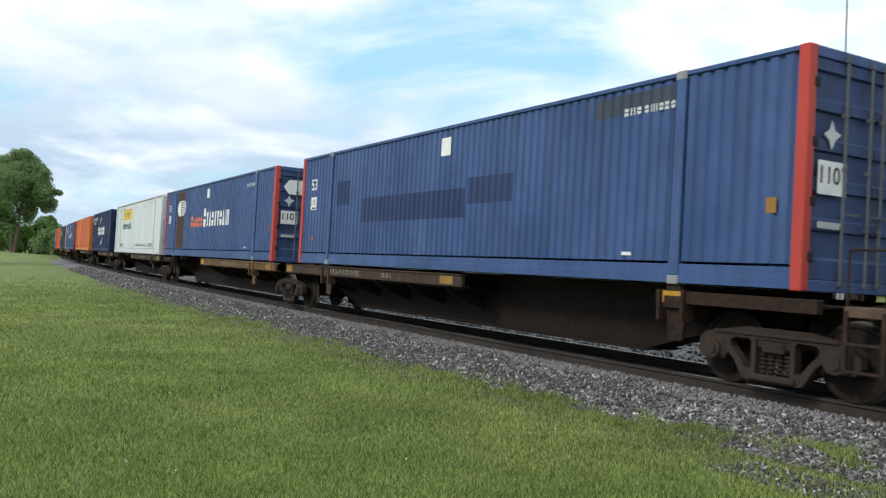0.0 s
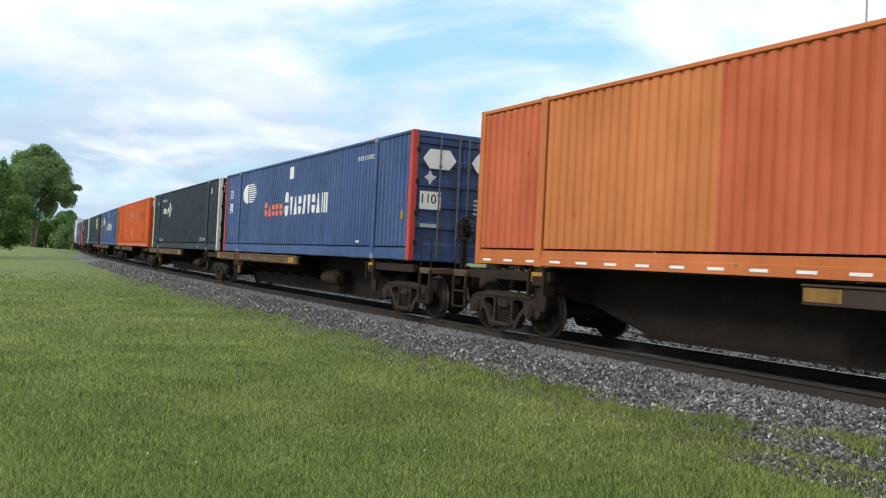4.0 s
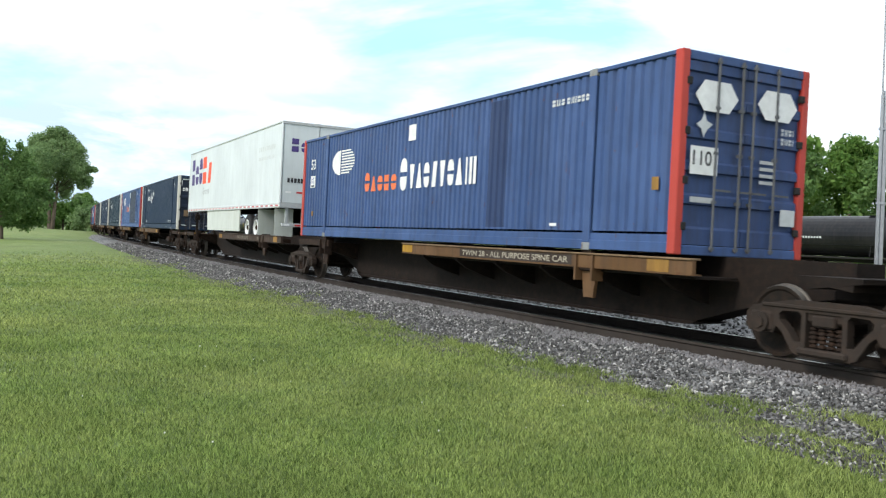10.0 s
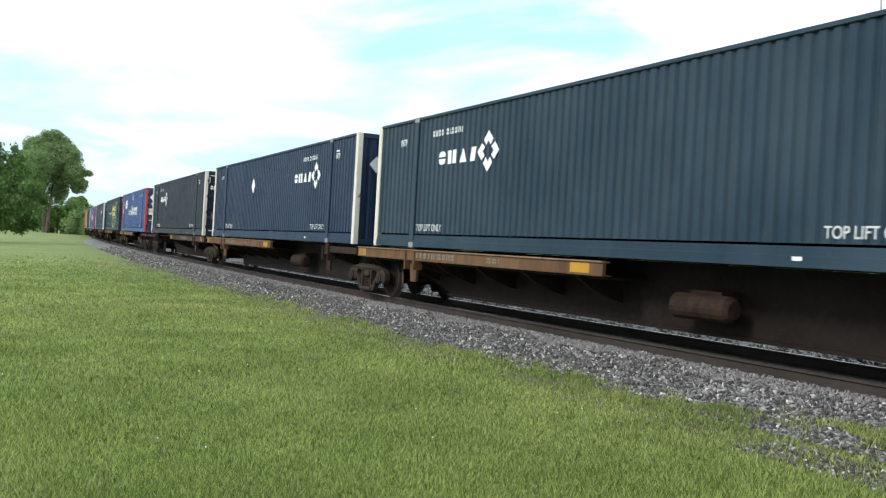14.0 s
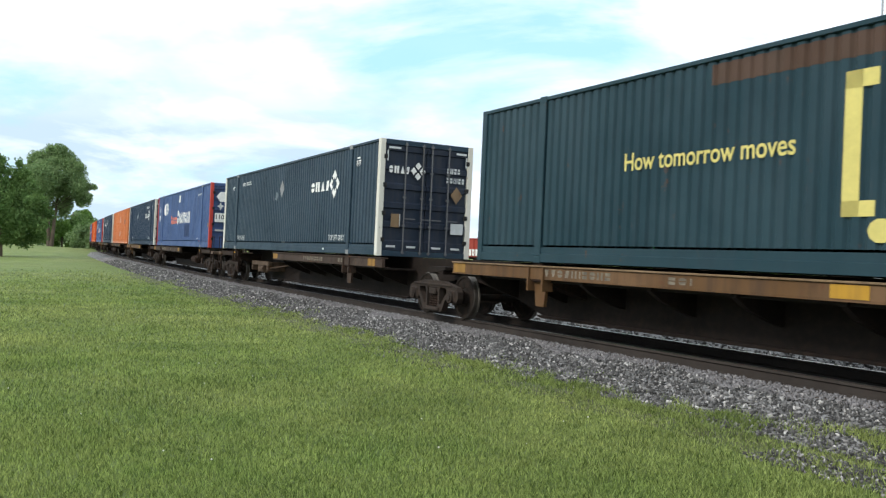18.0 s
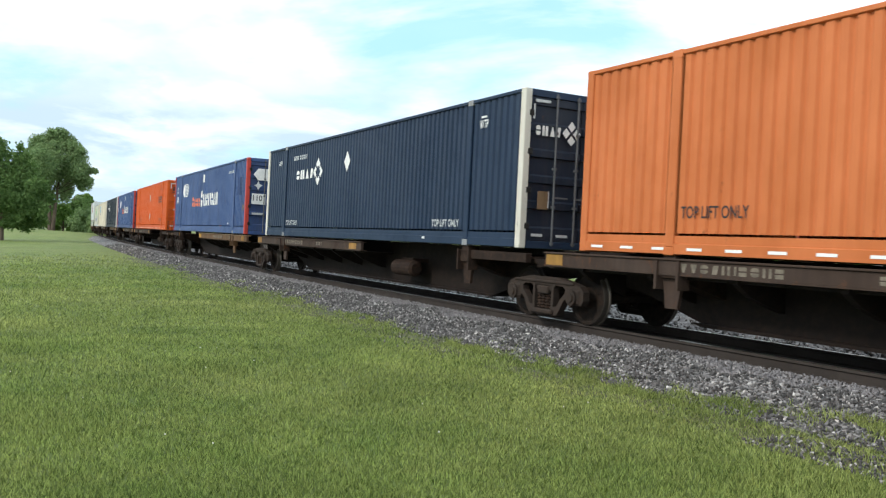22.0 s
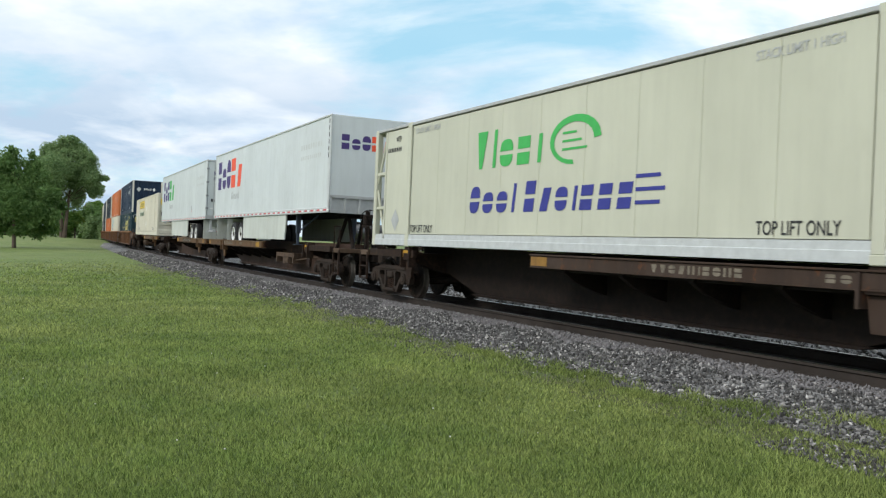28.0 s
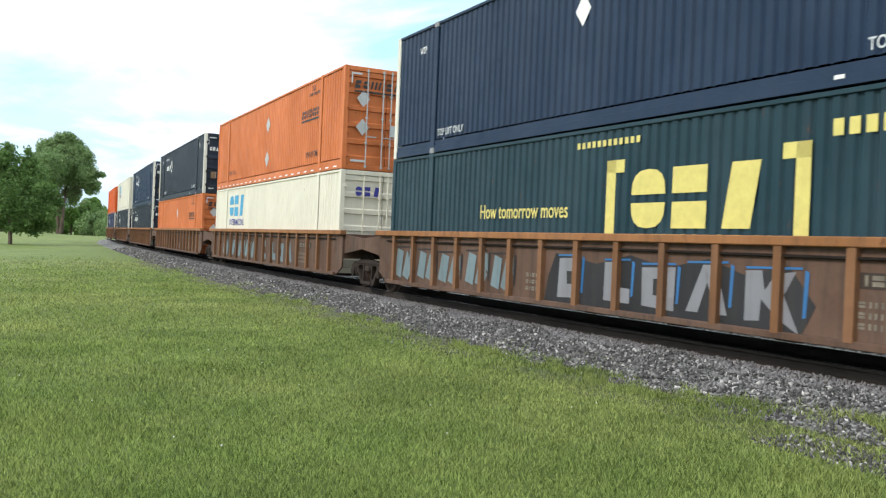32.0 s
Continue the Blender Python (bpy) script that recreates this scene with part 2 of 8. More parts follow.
STENCIL = plain("dirty_stencil", (0.17, 0.145, 0.11), 0.8, 0, 0.5)
TAPE_RED = plain("red_reflector", (0.55, 0.03, 0.03), 0.3)
TAPE_WHITE = plain("white_reflector", (0.8, 0.8, 0.78), 0.3)
DARK_STEEL = grimy_steel("grimy_dark_steel", (0.019, 0.014, 0.0115), 0.8, 0.2)
BROWN_STEEL = grimy_steel("brown_steel", (0.032, 0.021, 0.016), 0.8, 0.6)
SILL_YELLOW = paint("dirty_ochre_paint", (0.125, 0.064, 0.025), 0.65, 0.6, 0.95, 0.7, (0.05, 0.03, 0.02))
SILL_OCHRE = paint("worn_ochre_end_paint", (0.30, 0.16, 0.035), 0.65, 0.6, 0.8, 0.6, (0.07, 0.04, 0.025))
SILL_BROWN = paint("rust_brown_sill_paint", (0.046, 0.027, 0.018), 0.7, 0.6, 0.9, 0.7, (0.03, 0.02, 0.016))
SILL_EDGE = paint("worn_tan_edge_paint", (0.20, 0.13, 0.07), 0.6, 0.5, 0.8, 0.6, (0.06, 0.04, 0.028))
BRIGHT_YELLOW = paint("yellow_end_paint", (0.42, 0.225, 0.022), 0.6, 0.4, 0.6, 0.4, (0.12, 0.07, 0.03))
WELL_BROWN = paint("well_car_brown_paint", (0.105, 0.058, 0.038), 0.75, 0.6, 0.9, 0.6, (0.035, 0.028, 0.024))
WELL_CHORD = paint("well_car_ochre_paint", (0.27, 0.115, 0.04), 0.65, 0.6, 0.6, 0.6, (0.08, 0.045, 0.03))
WELL_POST = paint("well_car_rusty_post_paint", (0.19, 0.088, 0.038), 0.7, 0.6, 0.8, 0.6, (0.06, 0.04, 0.03))
TRUCK_STEEL = grimy_steel("truck_cast_steel", (0.044, 0.034, 0.028), 0.85, 0.35)
WHEEL_STEEL = grimy_steel("wheel_steel", (0.020, 0.016, 0.013), 0.85, 0.35)
BRIGHT_STEEL = plain("polished_tread_steel", (0.45, 0.44, 0.43), 0.28, 1.0)
TREAD_STEEL = plain("worn_wheel_tread", (0.12, 0.105, 0.09), 0.6, 0.8)
GEAR_TAN = paint("rusted_tan_gear_paint", (0.095, 0.060, 0.038), 0.75, 0.6, 0.8, 0.6, (0.03, 0.02, 0.015))
GALVANISED = plain("galvanised_steel", (0.38, 0.39, 0.40), 0.45, 0.6)
RUBBER = plain("tyre_rubber", (0.025, 0.025, 0.026), 0.85)
UNDERSIDE = plain("black_underframe", (0.014, 0.013, 0.012), 0.9)
SPINE_RUST = paint("rust_brown_spine_paint", (0.048, 0.025, 0.015), 0.75, 0.6, 0.7, 0.5, (0.03, 0.02, 0.016))
RAIL_STEEL = grimy_steel("rail_web_steel", (0.052, 0.043, 0.037), 0.8, 0.12)
TANK_BLACK = paint("black_tank_paint", (0.008, 0.008, 0.010), 0.32, 0.2, 0.25)
HOPPER_GREY = paint("pale_grey_hopper_paint", (0.385, 0.392, 0.392), 0.5, 0.3, 0.3)
GONDOLA_RED = paint("red_gondola_paint", (0.294, 0.038, 0.025), 0.55, 0.4, 0.4)
GONDOLA_GREEN = paint("green_gondola_paint", (0.021, 0.140, 0.049), 0.55, 0.4, 0.3)


# ---- mesh helpers ----
def box(bm, x0, x1, y0, y1, z0, z1, bevel=0.0):
    m = Matrix.LocRotScale(((x0 + x1) / 2, (y0 + y1) / 2, (z0 + z1) / 2), None, (abs(x1 - x0), abs(y1 - y0), abs(z1 - z0)))
    made = bmesh.ops.create_cube(bm, size=1, matrix=m)
    if bevel:
        edges = list({e for v in made["verts"] for e in v.link_edges})
        bmesh.ops.bevel(bm, geom=edges, offset=bevel, segments=1, affect="EDGES")


def rod(bm, a, b, r, n=10, r2=None):
    a, b = Vector(a), Vector(b)
    d = b - a
    m = Matrix.Translation((a + b) / 2) @ d.to_track_quat("Z", "Y").to_matrix().to_4x4()
    bmesh.ops.create_cone(bm, cap_ends=True, segments=n, radius1=r, radius2=r if r2 is None else r2, depth=d.length, matrix=m)


def prism(bm, outline, axis, lo, hi):
    """A flat outline drawn out along an axis: 'y' takes (x, z) pairs, 'x' takes (y, z), 'z' takes (x, y)."""
    def place(p, w):
        return {"y": (p[0], w, p[1]), "x": (w, p[0], p[1]), "z": (p[0], p[1], w)}[axis]
    low = [bm.verts.new(place(p, lo)) for p in outline]
    high = [bm.verts.new(place(p, hi)) for p in outline]
    n = len(outline)
    bm.faces.new(low)
    bm.faces.new(high[::-1])
    for i in range(n):
        bm.faces.new((low[i], high[i], high[(i + 1) % n], low[(i + 1) % n]))
    bmesh.ops.recalc_face_normals(bm, faces=bm.faces)


SHARED = {}


def shared(key, build):
    """A mesh built once by build(bm) and used by every part that asks for the same key."""
    if key not in SHARED:
        bm = bmesh.new()
        build(bm)
        me = bpy.data.meshes.new(str(key[0]) if isinstance(key, tuple) else key)
        bm.to_mesh(me)
        bm.free()
        SHARED[key] = me
    return SHARED[key]


def part(name, key, build, mat, parent, label="", at=None):
    """One part under a thing or a part; the mesh is shared between alike parts of one material."""
    me = shared((name, key, mat.name), build)
    if not me.materials:
        me.materials.append(mat)
    ob = new(name, me)
    ob.parent = parent
    if at is not None:
        ob.matrix_basis = at
    if label:
        ob["label"] = label
    return ob


def thing(name, label, category, group="", m=None, kind=""):
    ob = new(name)
    ob.empty_display_size = 0.5
    if m is not None:
        ob.matrix_basis = m
    return tagged(ob, label, category, group, kind)


LETTERS = {}


def lathe(bm, prof, n=28, caps=True):
    """Turn a profile of (radius, y) round the y axis."""
    rings = [[bm.verts.new((r * math.cos(i * math.tau / n), y, r * math.sin(i * math.tau / n))) for i in range(n)] for r, y in prof]
    for a, b in zip(rings[:-1], rings[1:]):
        for i in range(n):
            j = (i + 1) % n
            bm.faces.new((a[i], a[j], b[j], b[i]))
    if caps:
        bm.faces.new(rings[-1][::-1])
    bmesh.ops.recalc_face_normals(bm, faces=bm.faces)


def lettering(text, x, z, height, y, mat, parent, width=None, name="lettering", face="side"):
    """Flat letters from the built-in font, 3 mm thick, reading towards +x on the near side or towards +y on an end."""
    if text not in LETTERS:
        cu = bpy.data.curves.new("lettering", "FONT")
        cu.body, cu.extrude, cu.offset = text, 0.0, 0.012
        tmp = new("lettering", cu)
        me = bpy.data.meshes.new_from_object(tmp.evaluated_get(bpy.context.evaluated_depsgraph_get()))
        bpy.data.objects.remove(tmp)
        co = np.empty(len(me.vertices) * 3)
        me.vertices.foreach_get("co", co)
        co = co.reshape(-1, 3)
        LETTERS[text] = (co - [co[:, 0].min(), co[:, 1].min(), 0], [tuple(p.vertices) for p in me.polygons])
    co, faces = LETTERS[text]
    h = co[:, 1].max()
    k = height / h
    kx = k if width is None else width / co[:, 0].max()
    key = ("letters", text, round(height, 3), round(kx, 4), mat.name, face)
    if key not in SHARED:
        if face == "side":
            pts = [(c[0] * kx, 0, c[1] * k) for c in co]
        else:
            pts = [(0, c[0] * kx, c[1] * k) for c in co]
        me = bpy.data.meshes.new("lettering")
        me.from_pydata(pts, [], faces)
        me.materials.append(mat)
        SHARED[key] = me
    ob = new(name, SHARED[key])
    ob.parent = parent
    ob.matrix_basis = Matrix.Translation((x, y, z))
    ob["kind"] = "stuff"
    return ob


# ---- the railway line: a gentle curve, slightly canted ----
HEADING, START = -0.48803, (0.393, 20.0)
CURVE_AT = [-400, -60, -20, 20, 70, 130, 260, 900]
CURVATURE = [0.0, 0.0004, 0.00118, 0.00118, 0.00022, 0.00048, 0.00049, 0.00049]
CANT = 0.0202
SPEED = 19.8


def run_out(t):
    """How far the train has come at t seconds; it loses a metre in a short check at 21.2 s."""
    return SPEED * t - 0.95 * min(1.0, max(0.0, (t - 21.2) / 0.1))


_s = np.arange(-760.0, 860.0, 0.25)
_k = np.interp(_s, CURVE_AT, CURVATURE)
_h = np.concatenate([[0], np.cumsum((_k[1:] + _k[:-1]) / 2 * 0.25)])
_h = _h - np.interp(0, _s, _h) + HEADING
_x = np.concatenate([[0], np.cumsum(np.sin((_h[1:] + _h[:-1]) / 2) * 0.25)])
_y = np.concatenate([[0], np.cumsum(np.cos((_h[1:] + _h[:-1]) / 2) * 0.25)])
_x = _x - np.interp(0, _s, _x) + START[0]
_y = _y - np.interp(0, _s, _y) + START[1]


def line_at(s, near=0.0, z=0.0):
    """A point beside the line: s metres out, near metres towards the lawn, z above the rail heads (before cant)."""
    h = np.interp(s, _s, _h)
    l, zz = near * math.cos(CANT) - z * math.sin(CANT), near * math.sin(CANT) + z * math.cos(CANT)
    return Vector((np.interp(s, _s, _x) - math.cos(h) * l, np.interp(s, _s, _y) + math.sin(h) * l, zz))


def line_pose(front, rear, z=0.0, far=0.0):
    """The pose of a rigid vehicle whose ends stand over the line at front and rear; x points along its travel."""
    a, b = line_at(front, -far), line_at(rear, -far)
    d = a - b
    m = Matrix.Translation((a + b) / 2) @ Matrix.Rotation(math.atan2(d.y, d.x), 4, "Z") @ Matrix.Rotation(-CANT, 4, "X")
    return m @ Matrix.Translation((0, 0, z))


RUNNERS = []  # (thing, front, rear, z): all that rolls with the train


def runs(ob, front, rear, z):
    RUNNERS.append((ob, front, rear, z))
    ob.matrix_basis = line_pose(front, rear, z)
    return ob

# ---- shipping containers ----
CW, CH, CL53, CL40 = 2.591, 2.896, 16.154, 12.192
SIDE_Y = -CW / 2 + 0.024   # marks stand just proud of the ribs on the lawn side
RIB_IN = 0.064             # how far the ribs go in from the box's full width
RAIL_Y = -CW / 2 - 0.002   # and those on the rails proud of them


def ribbed(bm, a0, a1, z0, z1, y_out, y_in, pitch, plan="x", flip=1):
    """A ribbed steel sheet with trapezoid ribs, in the plane y (plan 'x') or x (plan 'y')."""
    n = max(1, round((a1 - a0) / pitch))
    step = (a1 - a0) / n
    prof = []
    for i in range(n):
        a = a0 + i * step
        for f, y in ((0.0, y_out), (0.50, y_out), (0.65, y_in), (0.85, y_in)):
            prof.append((a + f * step, y))
    prof.append((a1, y_out))
    rows = []
    for z in (z0, z1):
        rows.append([bm.verts.new((a, y, z) if plan == "x" else (y, a, z)) for a, y in prof])
    for i in range(len(prof) - 1):
        q = (rows[0][i], rows[0][i + 1], rows[1][i + 1], rows[1][i])
        bm.faces.new(q if flip > 0 else q[::-1])


def door_leaf(bm, x, y0, y1, z0, z1, bands=5):
    """One door leaf at the plane x, with pressed horizontal bands."""
    prof = [(x - 0.05, z0), (x, z0), (x, z0 + 0.12)]
    h = (z1 - z0 - 0.24) / bands
    for i in range(bands):
        b = z0 + 0.12 + i * h
        prof += [(x, b + 0.22 * h), (x - 0.045, b + 0.30 * h), (x - 0.045, b + 0.93 * h), (x, b + 0.97 * h)]
    prof += [(x, z1), (x - 0.05, z1)]
    lo = [bm.verts.new((px, y0, pz)) for px, pz in prof]
    hi = [bm.verts.new((px, y1, pz)) for px, pz in prof]
    for i in range(len(prof) - 1):
        bm.faces.new((lo[i], hi[i], hi[i + 1], lo[i + 1]))
    bm.faces.new(lo[::-1])
    bm.faces.new(hi)


def container(label, paint_, posts=None, length=CL53, doors="front", panel="ribbed", group="containers on the train", casting=None, pitch=0.205):
    """A box container: ribbed sides, rails, posts, castings, doors with lock rods; the origin is the middle of its underside."""
    posts = posts or paint_
    c = thing("shipping_container", label, "container", group)
    hx, hy = length / 2, CW / 2
    long_box = length > 13
    lift = [-6.06, 6.06] if long_box else []
    key = (round(length, 2), panel, pitch)
    stops = [-hx + (0.15 if panel == "ribbed" else 0.68), *[v for l in lift for v in (l - 0.125, l + 0.125)], hx - 0.15]
    for side in (-1, 1):
        for i in range(0, len(stops), 2):
            a, b = stops[i], stops[i + 1]
            if panel == "ribbed":
                def build(bm, a=a, b=b, side=side):
                    ribbed(bm, a, b, 0.312, 2.825, side * (hy - 0.030), side * (hy - RIB_IN), pitch, "x", -side)
            else:
                def build(bm, a=a, b=b, side=side):
                    n = max(1, round((b - a) / 1.35))
                    w = (b - a) / n
                    out, inn, back = side * (hy - 0.032), side * (hy - 0.042), side * (hy - 0.07)
                    edge = [(a, back)]
                    for j in range(n):
                        edge += [(a + j * w + 0.002, inn), (a + j * w + 0.006, out), (a + (j + 1) * w - 0.006, out), (a + (j + 1) * w - 0.002, inn)]
                    prism(bm, edge + [(b, back)], "z", 0.29, 2.80)
            part("side_panel", (key, i, side), build, paint_, c)
        part("bottom_rail", (key, side), lambda bm, side=side: (
            box(bm, -hx + 0.15, hx - 0.15, side * (hy - 0.09), side * (hy - 0.004), 0.02, 0.16),
            prism(bm, [(side * (hy - 0.004), 0.16), (side * (hy - 0.02), 0.17), (side * (hy - 0.02), 0.278), (side * (hy - 0.09), 0.278), (side * (hy - 0.09), 0.16)], "x", -hx + 0.15, hx - 0.15)), paint_ if panel == "ribbed" else MARK_FAINT, c)
        part("top_rail", (key, side), lambda bm, side=side: box(bm, -hx + 0.1, hx - 0.1, side * (hy - 0.08), side * (hy - 0.002), 2.825, 2.89, 0.008), paint_ if panel == "ribbed" else MARK_GREY, c)
        for l in lift:
            part("lift_post", (l, side), lambda bm, l=l, side=side: box(bm, l - 0.09, l + 0.09, side * (hy - 0.1), side * (hy + 0.006), 0.12, 2.80, 0.012), paint_, c)
            for z in (0.0, 2.78):
                part("corner_casting", (l, side, z), lambda bm, l=l, side=side, z=z: (
                    box(bm, l - 0.1, l + 0.1, side * (hy - 0.16), side * (hy + 0.008), z, z + 0.122, 0.01),
                    box(bm, l - 0.03, l + 0.03, side * (hy + 0.002), side * (hy + 0.0085), z + 0.03, z + 0.09)), casting or paint_, c)
        for end in (-1, 1):
            part("corner_post", (key, end, side), lambda bm, end=end, side=side: box(
                bm, end * (hx - 0.16), end * hx, side * (hy - 0.14), side * (hy + 0.003), 0.0, 2.896, 0.014), posts, c)
    part("roof", key, lambda bm: ribbed_roof(bm, hx, hy), paint_, c)
    part("floor_frame", key, lambda bm: [box(bm, -hx + 0.1, hx - 0.1, -hy + 0.09, hy - 0.09, 0.10, 0.16), box(bm, -hx + 0.1, hx - 0.1, -0.24, 0.24, 0.002, 0.10)] + [
        box(bm, x, x + 0.06, -hy + 0.09, hy - 0.09, 0.02, 0.10) for x in np.arange(-hx + 0.4, hx - 0.3, 0.6)], UNDERSIDE, c)
    for end in (-1, 1):
        face = "front" if end > 0 else "rear"
        for name, z0, z1 in (("end_header", 2.76, 2.89), ("end_sill", 0.0, 0.14)):
            part(name, (key, end), lambda bm, end=end, z0=z0, z1=z1: box(bm, end * (hx - 0.12), end * (hx - 0.006), -hy + 0.14, hy - 0.14, z0, z1, 0.01), paint_, c)
        if doors == face:
            for k, (y0, y1) in enumerate(((-hy + 0.145, -0.01), (0.01, hy - 0.145))):
                def leaf(bm, y0=y0, y1=y1, end=end):
                    door_leaf(bm, hx - 0.03, y0, y1, 0.15, 2.75)
                    if end < 0:
                        bmesh.ops.rotate(bm, verts=bm.verts, cent=(0, 0, 0), matrix=Matrix.Rotation(math.pi, 3, "Z"))
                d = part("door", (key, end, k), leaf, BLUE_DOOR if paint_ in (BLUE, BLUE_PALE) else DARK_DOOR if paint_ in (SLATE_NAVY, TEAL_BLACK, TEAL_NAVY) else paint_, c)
                for q in ((0.48, 0.90) if k == 0 else (0.10, 0.52)):
                    y = (y0 + (y1 - y0) * q) * end
                    part("lock_rod", (key, end, k, q), lambda bm, y=y, end=end: (
                        rod(bm, (end * (hx + 0.012), y, 0.06), (end * (hx + 0.012), y, 2.84), 0.019, 8),
                        [box(bm, end * (hx - 0.03), end * (hx + 0.03), y - 0.035, y + 0.035, z, z + 0.045) for z in (0.08, 0.75, 1.45, 2.1, 2.76)],
                        box(bm, end * (hx + 0.018), end * (hx + 0.036), y, y + 0.30, 0.93, 0.96)), GALVANISED if paint_ in (NAVY,) else ROD_GREY if paint_ in (BLUE, BLUE_PALE, GREEN, SLATE_NAVY, TEAL_BLACK, TEAL_NAVY) else HOPPER_GREY if paint_ in (ORANGE, ORANGE_OLD) else paint_, d)
                for z in (0.35, 1.0, 1.7, 2.4):
                    y = (y0 if k == 0 else y1) * end
                    part("hinge", (key, end, k, z), lambda bm, y=y, z=z, end=end: box(bm, end * (hx - 0.05), end * (hx + 0.012), y - 0.05, y + 0.05, z, z + 0.11, 0.01), UNDERSIDE if posts is not paint_ else paint_, d)
        elif panel != "ribbed" and face == "rear":
            reefer_nose(c, paint_, hx, hy)
        else:
            part("end_wall", (key, end), lambda bm, end=end: ribbed(bm, -hy + 0.14, hy - 0.14, 0.14, 2.76, end * (hx - 0.035), end * (hx - 0.08), 0.26, "y", end), paint_, c)
    return c


def ribbed_roof(bm, hx, hy):
    n = round(hx * 2 / 0.5)
    step = (2 * hx - 0.2) / n
    prof = []
    for i in range(n):
        a = -hx + 0.1 + i * step
        for f, z in ((0, 2.87), (0.6, 2.87), (0.7, 2.85), (0.9, 2.85)):
            prof.append((a + f * step, z))
    prof.append((hx - 0.1, 2.87))
    lo = [bm.verts.new((a, -hy + 0.05, z)) for a, z in prof]
    hi = [bm.verts.new((a, hy - 0.05, z)) for a, z in prof]
    for i in range(len(prof) - 1):
        bm.faces.new((lo[i], lo[i + 1], hi[i + 1], hi[i]))


def reefer_nose(c, paint_, hx, hy):
    """The open frame at the nose that guards the cooling unit."""
    part("end_wall", ("nose", round(hx, 2)), lambda bm: box(bm, -hx + 0.62, -hx + 0.66, -hy + 0.06, hy - 0.06, 0.14, 2.80), paint_, c)
    part("nose_frame", ("nose", round(hx, 2)), lambda bm: (
        [box(bm, -hx + 0.02, -hx + 0.62, y - 0.03, y + 0.03, z, z + 0.07) for y in (-hy + 0.05, hy - 0.05) for z in (0.9, 1.75)],
        [box(bm, -hx + 0.01, -hx + 0.07, -hy + 0.14, hy - 0.14, z, z + 0.07) for z in (0.9, 1.75)],
        [box(bm, -hx + 0.60, -hx + 0.68, y - 0.03, y + 0.03, 0.16, 2.8) for y in (-hy + 0.05, hy - 0.05)]), paint_, c)
    for side in (-1, 1):
        for k, (z0, z1) in enumerate(((0.3, 1.42), (2.65, 1.52))):
            part("nose_brace", (round(hx, 2), side, k), lambda bm, side=side, z0=z0, z1=z1: rod(bm, (-hx + 0.12, side * (hy - 0.06), z1), (-hx + 0.6, side * (hy - 0.06), z0), 0.035, 8), paint_, c)
    part("cooling_unit", ("nose", round(hx, 2)), lambda bm: box(bm, -hx + 0.12, -hx + 0.62, -0.9, 0.9, 0.9, 2.5, 0.05), MARK_GREY, c)


# ---- marks on the sides; u runs from the rear end of a box, v up from its underside ----
def bars(c, mat, u0, u1, v0, v1, n, length=CL53, y=SIDE_Y, name="marking", fill=0.7, hollow=(), lean=0.0, tall=()):
    """A row of n plain upright bars; the ones named in hollow are drawn as frames."""
    w = (u1 - u0) / n

    def build(bm):
        for i in range(n):
            a = u0 + i * w - length / 2
            b = a + w * fill
            top = v0 + (v1 - v0) * (tall[i % len(tall)] if tall else 1.0)
            def quad(x0, x1, z0, z1):
                k = lean * (z0 - v0), lean * (z1 - v0)
                bm.faces.new([bm.verts.new(p) for p in ((x0 + k[0], y, z0), (x1 + k[0], y, z0), (x1 + k[1], y, z1), (x0 + k[1], y, z1))])
            if i in hollow:
                t = min(w * fill * 0.38, (v1 - v0) * 0.36)
                quad(a, a + t, v0, top)
                quad(b - t, b, v0, top)
                quad(a + t, b - t, v0, v0 + t)
                quad(a + t, b - t, top - t, top)
            else:
                quad(a, b, v0, top)
    ob = part(name, (round(u0, 3), round(u1, 3), round(v0, 3), round(v1, 3), n, length, round(y, 3), fill, tuple(hollow), lean, tuple(tall)), build, mat, c)
    if n > 4:
        ob["kind"] = "stuff"
    return ob


